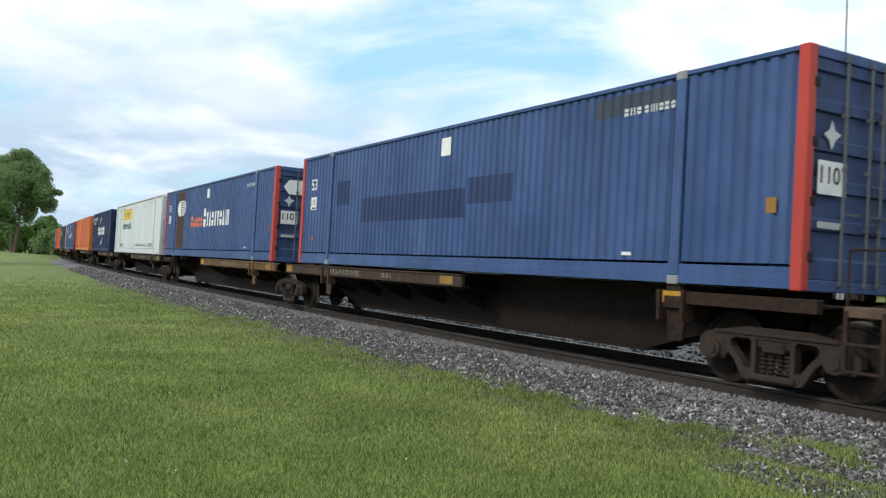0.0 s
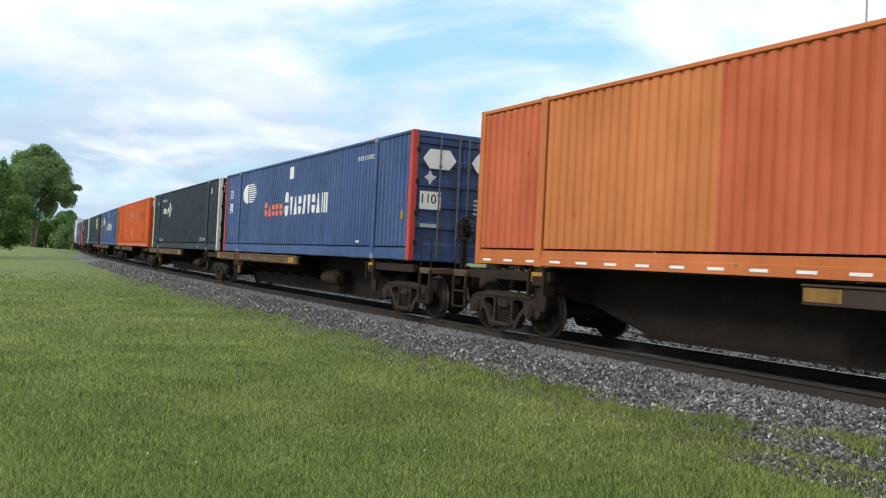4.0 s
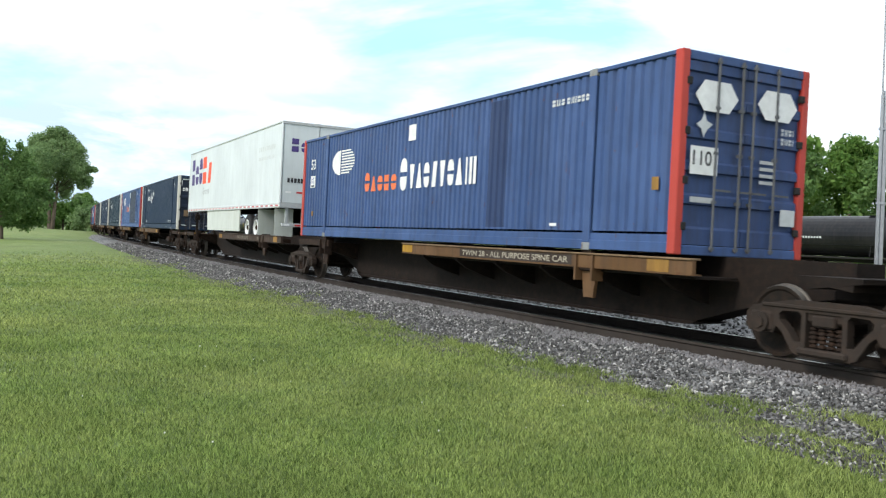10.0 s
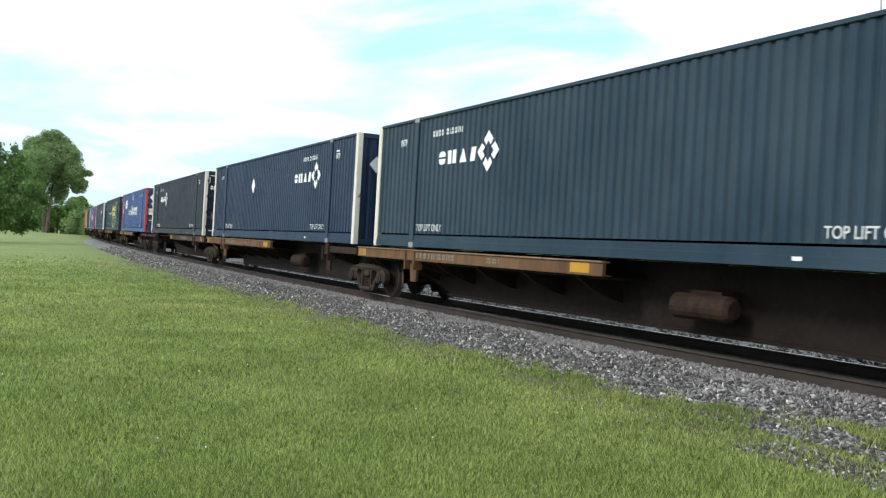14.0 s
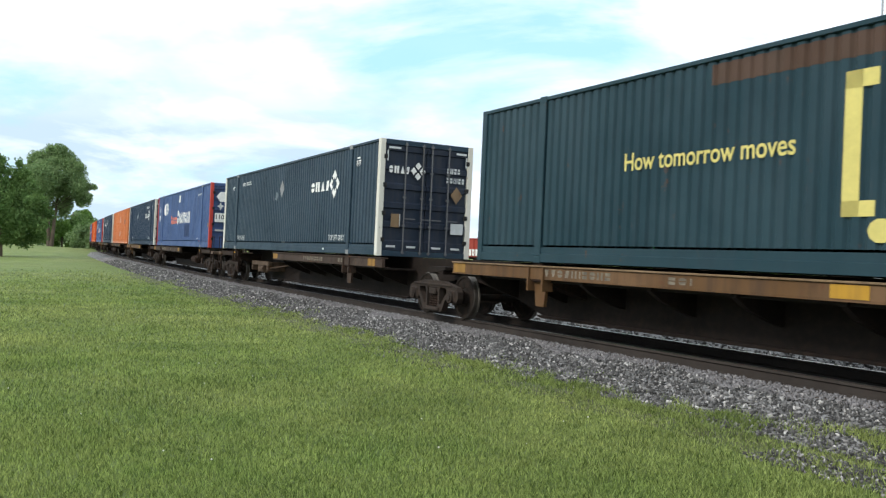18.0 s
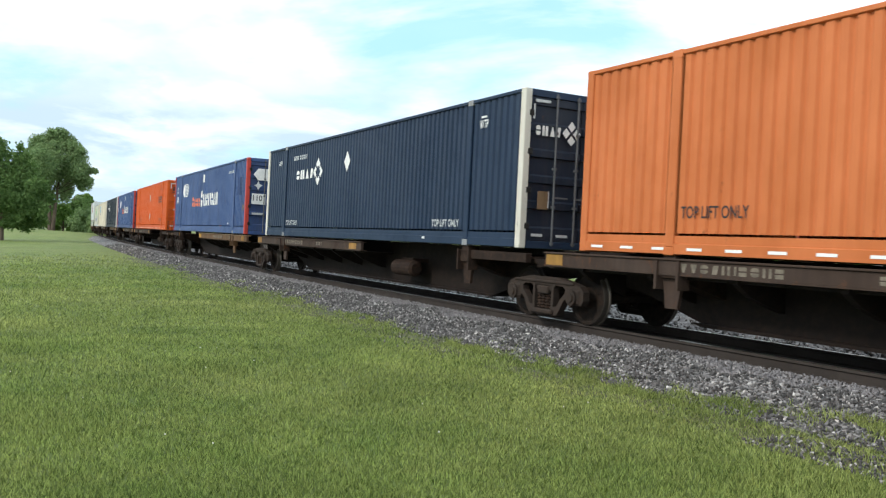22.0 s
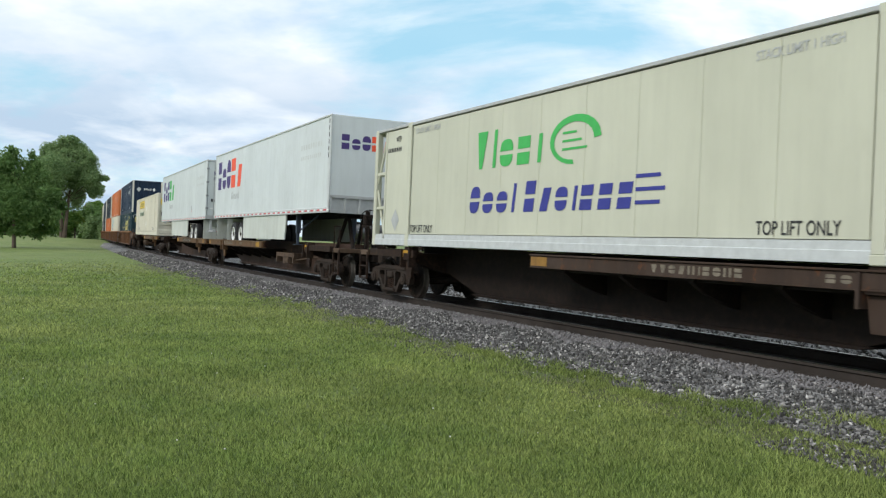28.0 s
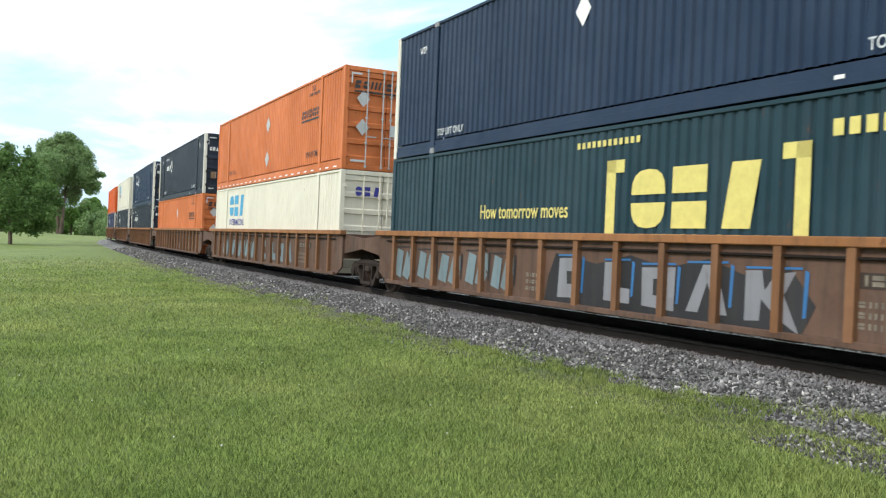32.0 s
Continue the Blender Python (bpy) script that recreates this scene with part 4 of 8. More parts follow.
def white_reefer(label):
    c = container(label, WHITE, WHITE, panel="smooth")
    yellow_sign(c, 2.9, 6.6, 1.96, 2.58)
    side_text(c, "Intermodal", 3.1, 1.40, 0.44, MARK_GREEN, 3.25)
    side_text(c, '30 Pallets (48"X40") Reefer Container', 8.4, 0.36, 0.17, MARK_BLACK, 3.6)
    side_text(c, "TOP LIFT ONLY", 12.6, 0.36, 0.19, MARK_BLACK, 1.3)
    side_text(c, "TOP LIFT ONLY", 2.25, 0.36, 0.19, MARK_BLACK, 1.2)
    side_text(c, "STACK LIMIT 1 HIGH", 12.5, 2.58, 0.13, MARK_GREY, 1.45)
    side_text(c, "STACK LIMIT 1 HIGH", 2.25, 2.58, 0.13, MARK_GREY, 1.3)
    bars(c, MARK_GREY, 10.9, 11.6, 2.42, 2.54, 9, fill=0.6)
    side_text(c, "WTP", 1.3, 2.5, 0.13, MARK_GREY, 0.3)
    poly(c, TAPE_RED, rect(8.2, 8.24, 2.3, 2.6))
    poly(c, TAPE_RED, rect(2.75, 2.80, 0.98, 1.03))
    return c


def ivory_reefer(label):
    c = container(label, REEFER, REEFER, panel="smooth")
    # green word and round emblem, blue words with speed lines below
    word(c, MARK_LIME, "YIoei", 5.1, 7.6, 1.6, 2.34, stroke=0.26, lean=0.08, small=0.7)
    ring = [(8.45 + 0.72 * math.cos(a), 1.92 + 0.42 * math.sin(a)) for a in [radians(q) for q in range(0, 271, 15)]]
    inner = [(8.42 + 0.56 * math.cos(a), 1.90 + 0.32 * math.sin(a)) for a in [radians(q) for q in range(270, -1, -15)]]
    poly(c, MARK_LIME, tuple(ring + inner))
    for q in range(3):
        poly(c, MARK_LIME, rect(8.1, 8.1 + 0.7 - 0.15 * q, 1.75 + 0.14 * q, 1.79 + 0.14 * q))
    word(c, MARK_BLUE, "OooI", 4.92, 6.75, 0.72, 1.26, stroke=0.3, lean=0.15, small=0.76)
    word(c, MARK_BLUE, "Exoieee", 6.95, 10.1, 0.72, 1.28, stroke=0.3, lean=0.15, small=0.74)
    for q in range(3):
        poly(c, MARK_BLUE, rect(10.05, 10.7 - 0.1 * abs(q - 1), 0.78 + 0.2 * q, 0.84 + 0.2 * q))
    side_text(c, "TOP LIFT ONLY", 12.4, 0.33, 0.18, MARK_BLACK, 1.25)
    side_text(c, "TOP LIFT ONLY", 2.15, 0.33, 0.17, MARK_BLACK, 1.15)
    side_text(c, "STACK LIMIT 1 HIGH", 12.3, 2.56, 0.13, MARK_GREY, 1.3)
    side_text(c, "STACK LIMIT 1 HIGH", 2.3, 2.60, 0.13, MARK_GREY, 1.2)
    side_text(c, "WTP", 1.2, 2.5, 0.14, MARK_BLACK, 0.3)
    bars(c, MARK_BLACK, 0.75, 1.55, 2.28, 2.38, 8, fill=0.6)
    poly(c, MARK_GREY, diamond(1.3, 0.62, 0.27, 0.85))
    bars_end(c, MARK_LIME, -0.95, -0.25, 2.3, 2.42, 5, CL53 / 2)
    bars_end(c, MARK_BLUE, -1.0, -0.1, 2.14, 2.24, 8, CL53 / 2)
    return c


def cream_box(label, paint_, words):
    c = container(label, paint_, paint_, casting=paint_)
    hx = CL53 / 2
    if words == "blue":
        word(c, MARK_SKY, "OEX", 2.55, 5.1, 1.72, 2.55, stroke=0.34, gap=0.16)
        side_text(c, "INTERMODAL", 2.6, 1.34, 0.26, MARK_BLUE, 2.45)
        side_text(c, "53'", 0.9, 0.6, 0.2, MARK_BLACK, 0.35)
        word(c, MARK_BLUE, "OEX", -0.85, -0.05, 2.18, 2.44, stroke=0.34, end=hx)
    else:
        yellow_sign(c, 2.93, 6.62, 2.06, 2.66)
        side_text(c, "Intermodal", 3.15, 1.48, 0.42, MARK_GREEN, 3.3)
        side_text(c, "TOP LIFT ONLY", 12.7, 0.38, 0.18, MARK_BLACK, 1.3)
        side_text(c, "TOP LIFT ONLY", 2.3, 0.38, 0.18, MARK_BLACK, 1.2)
        bars(c, MARK_GREY, 11.2, 12.3, 2.42, 2.52, 9, fill=0.6)
        for v in (2.02, 0.84):
            poly(c, TAPE_WHITE, diamond(8.3, v, 0.27, 0.85))
        poly(c, TAPE_RED, rect(8.28, 8.32, 2.36, 2.62))
        end_poly(c, MARK_YELLOW, ((-1.1, 2.1), (0.95, 2.1), (0.95, 2.52), (-1.1, 2.52)), hx)
        word(c, MARK_BLACK, "IO HHHY", -0.6, 0.65, 2.2, 2.42, end=hx + 0.003)
        for z in (1.9, 1.05):
            end_poly(c, MARK_FAINT, tuple((-0.75 + a, z + b) for a, b in ((-0.2, 0), (0, -0.24), (0.2, 0), (0, 0.24))), hx)
        end_poly(c, MARK_BLACK, ((-1.05, 1.32), (-0.6, 1.32), (-0.6, 1.58), (-1.05, 1.58)), hx)
    return c


# ---- road trailers ----
def trailer(label, accent, doors="front"):
    """A plate-sided dry van: body, rails with reflectors, skirt, tandem, legs. Origin: middle of the floor's underside."""
    t = thing("semi_trailer", label, "trailer", "trailers on the train")
    hx, hy, top = CL53 / 2, CW / 2, 2.88
    sgn = 1 if doors == "front" else -1      # where the wheels are

    def sheets(side):
        def build(bm):
            n = 26
            w = (2 * hx - 0.1) / n
            out, inn, back = side * (hy - 0.028), side * (hy - 0.035), side * (hy - 0.055)
            edge = [(-hx + 0.05, back)]
            for j in range(n):
                a = -hx + 0.05 + j * w
                edge += [(a + 0.002, inn), (a + 0.005, out), (a + w - 0.005, out), (a + w - 0.002, inn)]
            prism(bm, edge + [(hx - 0.05, back)], "z", 0.16, top - 0.06)
        return build
    for side in (-1, 1):
        part("side_wall", side, sheets(side), WHITE, t)
        part("bottom_rail", side, lambda bm, side=side: box(bm, -hx, hx, side * (hy - 0.05), side * (hy + 0.004), 0.0, 0.16, 0.01), MARK_FAINT, t, "grey aluminium rail")
        part("top_rail", side, lambda bm, side=side: box(bm, -hx, hx, side * (hy - 0.05), side * (hy + 0.002), top - 0.06, top, 0.012), MARK_FAINT, t)
        for end in (-1, 1):
            part("corner_post", (side, end), lambda bm, side=side, end=end: box(bm, end * (hx - 0.12), end * hx, side * (hy - 0.06), side * (hy + 0.003), 0.16, top - 0.06, 0.02), MARK_FAINT if doors == "rear" else WHITE, t)
    for i in range(26):
        u = 0.25 + i * 0.62
        poly(t, TAPE_RED, rect(u, u + 0.3, 0.05, 0.10), y=RAIL_Y - 0.006, name="reflector")
        poly(t, TAPE_WHITE, rect(u + 0.3, u + 0.5, 0.05, 0.10), y=RAIL_Y - 0.006, name="reflector")
    part("roof", 0, lambda bm: box(bm, -hx + 0.05, hx - 0.05, -hy + 0.05, hy - 0.05, top - 0.05, top - 0.01), WHITE, t)
    part("floor", 0, lambda bm: [box(bm, -hx + 0.1, hx - 0.1, -hy + 0.05, hy - 0.05, 0.06, 0.14)] + [
        box(bm, x, x + 0.05, -hy + 0.05, hy - 0.05, 0.0, 0.06) for x in np.arange(-hx + 0.3, hx - 0.3, 0.5)], UNDERSIDE, t)
    for end in (-1, 1):
        if end == sgn:
            for k in (-1, 1):
                y0, y1 = sorted((k * 0.012, k * (hy - 0.08)))
                d = part("door", (end, k), lambda bm, end=end, y0=y0, y1=y1: box(bm, end * (hx - 0.08), end * (hx - 0.02), y0, y1, 0.18, top - 0.08, 0.008), WHITE, t)
                if accent is MARK_LIME:
                    for q in (0.25, 0.75):
                        y = y0 + (y1 - y0) * q
                        part("lock_rod", (end, k, q), lambda bm, y=y, end=end: rod(bm, (end * (hx - 0.005), y, 0.15), (end * (hx - 0.005), y, top - 0.06), 0.018, 8), GALVANISED, d)
                    for z in (0.5, 1.1, 1.75, 2.4):
                        y = k * (hy - 0.06)
                        part("hinge", (end, k, z), lambda bm, y=y, z=z, end=end: box(bm, end * (hx - 0.04), end * (hx + 0.006), y - 0.07, y + 0.07, z, z + 0.09, 0.01), GALVANISED, d)
            part("rear_header", end, lambda bm, end=end: box(bm, end * (hx - 0.1), end * (hx + 0.006), -hy + 0.01, hy - 0.01, top - 0.1, top - 0.002, 0.01), MARK_GREY, t)
            part("rear_sill", end, lambda bm, end=end: box(bm, end * (hx - 0.1), end * (hx + 0.004), -hy + 0.01, hy - 0.01, 0.0, 0.17, 0.01), MARK_GREY, t)
            part("bumper", end, lambda bm, end=end: (
                box(bm, end * (hx - 0.16), end * (hx - 0.05), -1.15, 1.15, -0.62, -0.5, 0.01),
                [box(bm, end * (hx - 0.14), end * (hx - 0.06), y - 0.05, y + 0.05, -0.5, 0.02) for y in (-1.0, -0.45, 0.45, 1.0)]), MARK_GREY, t)
            for i in range(6):
                part("reflector", ("bumper", end, i), lambda bm, end=end, i=i: box(bm, end * (hx - 0.05), end * (hx - 0.046), -1.1 + i * 0.38, -0.9 + i * 0.38, -0.59, -0.53), TAPE_RED if i % 2 else TAPE_WHITE, t)
        else:
            part("nose_wall", end, lambda bm, end=end: (box(bm, end * (hx - 0.06), end * (hx - 0.015), -hy + 0.05, hy - 0.05, 0.5, top - 0.06),), WHITE, t)
            part("nose_frame", end, lambda bm, end=end: (
                box(bm, end * (hx - 0.09), end * (hx - 0.05), -hy + 0.05, hy - 0.05, 0.0, 0.5),
                [box(bm, end * (hx - 0.06), end * (hx + 0.004), y - 0.03, y + 0.03, 0.0, 0.5) for y in (-1.2, -0.75, -0.3, 0.3, 0.75, 1.2)],
                box(bm, end * (hx - 0.06), end * (hx + 0.004), -hy + 0.02, hy - 0.02, 0.44, 0.52)), MARK_GREY, t)
    # running gear
    for q, off in enumerate((3.45, 4.72)):
        x = sgn * (hx - off)
        part("axle", (q, sgn), lambda bm, x=x: rod(bm, (x, -1.0, -0.68), (x, 1.0, -0.68), 0.07), UNDERSIDE, t)
        for side in (-1, 1):
            tyre = part("tyre", 0, lambda bm: tyre_mesh(bm), RUBBER, t, at=Matrix.Translation((x, side * 0.86, -0.68)))
            part("wheel_rim", side, lambda bm, side=side: lathe(bm, [(0.29, side * 0.10), (0.30, side * 0.29), (0.275, side * 0.30), (0.255, side * 0.27), (0.235, side * 0.14), (0.13, side * 0.11)]), TAPE_WHITE, tyre, "white steel wheel")
            part("wheel_hub", side, lambda bm, side=side: lathe(bm, [(0.14, side * 0.10), (0.135, side * 0.13), (0.09, side * 0.15), (0.085, side * 0.27), (0.05, side * 0.29)], 16), BROWN_STEEL, tyre, "rusty brown hub")
    part("bogie_frame", sgn, lambda bm: [box(bm, sgn * (hx - 5.6), sgn * (hx - 2.3), y - 0.06, y + 0.06, -0.45, 0.0) for y in (-0.5, 0.5)], UNDERSIDE, t)
    for q, off in (("a", 2.75), ("b", 0.6)):
        for side in (-1, 1):
            if q == "b" or accent is None:
                x = sgn * (hx - off)
                part("mud_flap", (q, sgn, side), lambda bm, x=x, side=side: box(bm, x, x + 0.02, side * 0.62, side * 1.26, -0.95, -0.02), SKIRT_WHITE, t)
    for side in (-1, 1):
        x0, x1 = sorted((sgn * (hx - 5.57), sgn * (hx - 11.7)))
        part("side_skirt", (sgn, side), lambda bm, x0=x0, x1=x1, side=side: prism(bm, [(x0 + (0.15 if sgn > 0 else 0.02), -0.84), (x1 - (0.02 if sgn > 0 else 0.15), -0.84), (x1, 0.0), (x0, 0.0)], "y", side * (hy - 0.09), side * (hy - 0.05)), SKIRT_WHITE, t)
    x = -sgn * (hx - 3.9)
    for side in (-1, 1):
        part("landing_leg", (sgn, side), lambda bm, x=x, side=side: (
            box(bm, x - 0.07, x + 0.07, side * 0.98 - 0.07, side * 0.98 + 0.07, -0.6, 0.0), box(bm, x - 0.04, x + 0.04, side * 0.98 - 0.04, side * 0.98 + 0.04, -0.98, -0.6),
            box(bm, x - 0.14, x + 0.14, side * 0.98 - 0.12, side * 0.98 + 0.12, -1.0, -0.97),
            rod(bm, (x, side * 0.9, -0.5), (x - sgn * 0.9, side * 0.6, -0.02), 0.03, 6)), PATCH_GREY, t)
    # marks
    word(t, MARK_PURPLE, "EoO", 0.6, 3.2, 1.27, 2.5, stroke=0.34, gap=0.18)
    word(t, accent or MARK_RED, "Ex", 3.16, 5.3, 1.27, 2.5, stroke=0.34, gap=0.18)
    side_text(t, "Ground", 3.3, 0.78, 0.30, MARK_GREY, 1.4)
    if accent is MARK_LIME:
        side_text(t, "LIFT", 11.75, 0.66, 0.085, MARK_BLACK, 0.19)
        side_text(t, "HERE", 11.75, 0.55, 0.085, MARK_BLACK, 0.21)
        poly(t, TAPE_RED, ((11.82, 0.51), (11.85, 0.51), (11.85, 0.46), (11.90, 0.46), (11.835, 0.39), (11.77, 0.46), (11.82, 0.46)))
    bars(t, PALE_GHOST, 13.2, 15.4, 2.02, 2.18, 9, fill=0.6)
    bars(t, PALE_GHOST, 13.2, 15.3, 1.70, 1.82, 11, fill=0.6)
    if doors == "rear":
        for i in range(6):
            poly(t, MARK_BLACK, rect(15.92, 16.04, 1.62 + 0.2 * i, 1.76 + 0.2 * i), y=SIDE_Y - 0.003)
    word(t, MARK_PURPLE, "EoO", -0.95, 0.02, 1.88, 2.32, end=hx - 0.013, stroke=0.34, gap=0.18)
    word(t, accent or MARK_RED, "Ex", 0.0, 0.7, 1.88, 2.32, end=hx - 0.013, stroke=0.34, gap=0.18)
    if doors == "front":
        bars_end(t, MARK_BLACK, -1.05, -0.35, 0.85, 1.0, 6, hx - 0.013)
        for i in range(6):
            bars_end(t, TAPE_RED if i % 2 else TAPE_WHITE, -1.1 + i * 0.38, -0.9 + i * 0.38, 0.5, 0.56, 1, hx - 0.013, 1.0)
    return t


def tyre_mesh(bm):
    side = [(0.30, 0.285), (0.36, 0.30), (0.43, 0.295), (0.485, 0.265), (0.50, 0.235), (0.50, 0.06), (0.48, 0.04), (0.40, 0.012)]
    lathe(bm, side + [(r, -y) for r, y in side[::-1]] + side[:1], 32, False)


# ---- railway vehicles ----
WHEEL_R = 0.457


def wheel_mesh(bm):
    """One wheelset turned from a single profile: axle, hubs, dished plates, rims, flanges; three hub bolts break the round."""
    half = [(0.075, 0.0), (0.075, 0.60), (0.14, 0.66), (0.14, 0.69), (0.38, 0.70), (0.42, 0.685), (WHEEL_R + 0.025, 0.685), (WHEEL_R + 0.02, 0.71), (WHEEL_R + 0.004, 0.722), (WHEEL_R, 0.80), (WHEEL_R - 0.006, 0.815), (0.41, 0.815), (0.385, 0.79), (0.18, 0.775), (0.145, 0.86), (0.09, 0.865), (0.085, 0.95), (0.0, 0.955)]
    prof = [(r, -y) for r, y in half[:0:-1]] + half
    n = 32
    rings = [[bm.verts.new((r * math.cos(i * math.tau / n), y, r * math.sin(i * math.tau / n))) for i in range(n)] if r > 0 else [bm.verts.new((0, y, 0))] for r, y in prof]
    plates = []
    for a, b in zip(rings[:-1], rings[1:]):
        for i in range(n):
            j = (i + 1) % n
            if len(a) == 1:
                bm.faces.new((a[0], b[j], b[i]))
            elif len(b) == 1:
                bm.faces.new((a[i], a[j], b[0]))
            else:
                f = bm.faces.new((a[i], a[j], b[j], b[i]))
                r0, r1 = math.hypot(a[0].co.x, a[0].co.z), math.hypot(b[0].co.x, b[0].co.z)
                if min(r0, r1) > WHEEL_R - 0.008 and abs(a[0].co.y) > 0.70:
                    f.material_index = 1
                if min(r0, r1) < 0.2 and max(r0, r1) > 0.37 and abs(a[0].co.y) > 0.75 and i in (2, 13, 24):
                    plates.append(f)
    made = bmesh.ops.inset_individual(bm, faces=plates, thickness=0.022)
    for f in plates:
        for v in f.verts:
            v.co.y *= 1.012
    bmesh.ops.recalc_face_normals(bm, faces=bm.faces)


def side_frame(bm, s):
    """A cast side frame: a deep truss with two rounded windows, a spring opening and journal housings at its ends."""
    y0, y1 = s * 0.97, s * 1.10
    outer = [(-1.10, 0.33), (-1.16, 0.42), (-1.15, 0.56), (-1.06, 0.65), (-0.86, 0.69), (-0.45, 0.76), (0.45, 0.76), (0.86, 0.69), (1.06, 0.65), (1.15, 0.56), (1.16, 0.42), (1.10, 0.33),
             (0.74, 0.33), (0.68, 0.42), (0.60, 0.36), (0.44, 0.13), (0.36, 0.10), (-0.36, 0.10), (-0.44, 0.13), (-0.60, 0.36), (-0.68, 0.42), (-0.74, 0.33)]
    holes = [[(k * x, z) for x, z in ((0.315, 0.26), (0.40, 0.255), (0.52, 0.40), (0.635, 0.50), (0.645, 0.575), (0.59, 0.615), (0.36, 0.625), (0.315, 0.58))] for k in (-1, 1)]
    holes.append([(-0.25, 0.20), (0.25, 0.20), (0.25, 0.62), (-0.25, 0.62)])
    edges = []
    for loop in [outer] + holes:
        vs = [bm.verts.new((x, y0, z)) for x, z in loop]
        edges += [bm.edges.new((vs[i], vs[(i + 1) % len(vs)])) for i in range(len(vs))]
    filled = bmesh.ops.triangle_fill(bm, use_beauty=True, edges=edges)
    faces = [g for g in filled["geom"] if isinstance(g, bmesh.types.BMFace)]
    drawn = bmesh.ops.extrude_face_region(bm, geom=faces, use_keep_orig=True)
    moved = [g for g in drawn["geom"] if isinstance(g, bmesh.types.BMVert)]
    bmesh.ops.translate(bm, verts=moved, vec=(0, y1 - y0, 0))
    bmesh.ops.recalc_face_normals(bm, faces=bm.faces)
    for k in (-1, 1):
        box(bm, k * 0.72, k * 1.08, min(y0, y1 + s * 0.03), max(y0, y1 + s * 0.03), 0.33, 0.60, 0.04)
        rod(bm, (k * 0.89, s * 1.0, 0.45), (k * 0.89, s * 1.17, 0.45), 0.13, 16)
        rod(bm, (k * 0.89, s * 1.17, 0.45), (k * 0.89, s * 1.19, 0.45), 0.08, 6)
    box(bm, -0.34, 0.34, min(y0, y1 + s * 0.05), max(y0, y1 + s * 0.05), 0.115, 0.20, 0.02)
    box(bm, -0.9, 0.9, min(y1 - s * 0.01, y1 + s * 0.025), max(y1 - s * 0.01, y1 + s * 0.025), 0.655, 0.70, 0.01)


def hand_wheel(bm, x, y, z, r):
    """A spoked brake wheel in the plane across the car."""
    n = 20
    for i in range(n):
        a, b = i * math.tau / n, (i + 1) * math.tau / n
        rod(bm, (x, y + r * math.cos(a), z + r * math.sin(a)), (x, y + r * math.cos(b), z + r * math.sin(b)), 0.014, 6)
    for i in range(5):
        a = i * math.tau / 5 + 0.3
        rod(bm, (x - 0.03, y, z), (x, y + r * math.cos(a), z + r * math.sin(a)), 0.011, 5)
    rod(bm, (x - 0.12, y, z), (x + 0.02, y, z), 0.035, 10)


def spring(bm, s, x):
    """A coil drawn as one turned stack of rounded rings."""
    rings = []
    for i in range(5):
        z = 0.205 + i * 0.052
        for r, dz in ((0.036, 0.0), (0.056, 0.012), (0.056, 0.030), (0.036, 0.042)):
            rings.append([bm.verts.new((x + r * math.cos(a), s * 1.02 + r * math.sin(a), z + dz)) for a in [k * math.tau / 8 for k in range(8)]])
    for a, b in zip(rings[:-1], rings[1:]):
        for k in range(8):
            bm.faces.new((a[k], a[(k + 1) % 8], b[(k + 1) % 8], b[k]))


WHEELS = []


def railway_truck(car, x):
    """A two-axle truck under a car at local x, at rail level."""
    b = part("truck_bolster", 0, lambda bm: (box(bm, -0.26, 0.26, -1.08, 1.08, 0.50, 0.68, 0.03), box(bm, -0.16, 0.16, -1.12, 1.12, 0.46, 0.60, 0.02), rod(bm, (0, 0, 0.66), (0, 0, 0.84), 0.25, 14)), TRUCK_STEEL, car, at=Matrix.Translation((x, 0, 0)))
    for s in (-1, 1):
        part("side_frame", s, lambda bm, s=s: side_frame(bm, s), TRUCK_STEEL, b)
        for q in range(4):
            part("coil_spring", (s, q), lambda bm, s=s, q=q: spring(bm, s, -0.18 + 0.12 * q), BROWN_STEEL, b)
        part("brake_beam", s, lambda bm, s=s: (box(bm, s * 0.28, s * 0.36, -0.75, 0.75, 0.32, 0.42), box(bm, s * 0.36, s * 0.42, -0.8, -0.66, 0.25, 0.55), box(bm, s * 0.36, s * 0.42, 0.66, 0.8, 0.25, 0.55)), TRUCK_STEEL, b)
    for ax in (-0.89, 0.89):
        w = part("wheelset", 0, wheel_mesh, WHEEL_STEEL, b, at=Matrix.Translation((ax, 0, WHEEL_R)))
        if len(w.data.materials) == 1:
            w.data.materials.append(TREAD_STEEL)
        WHEELS.append((w, ax))
    return b


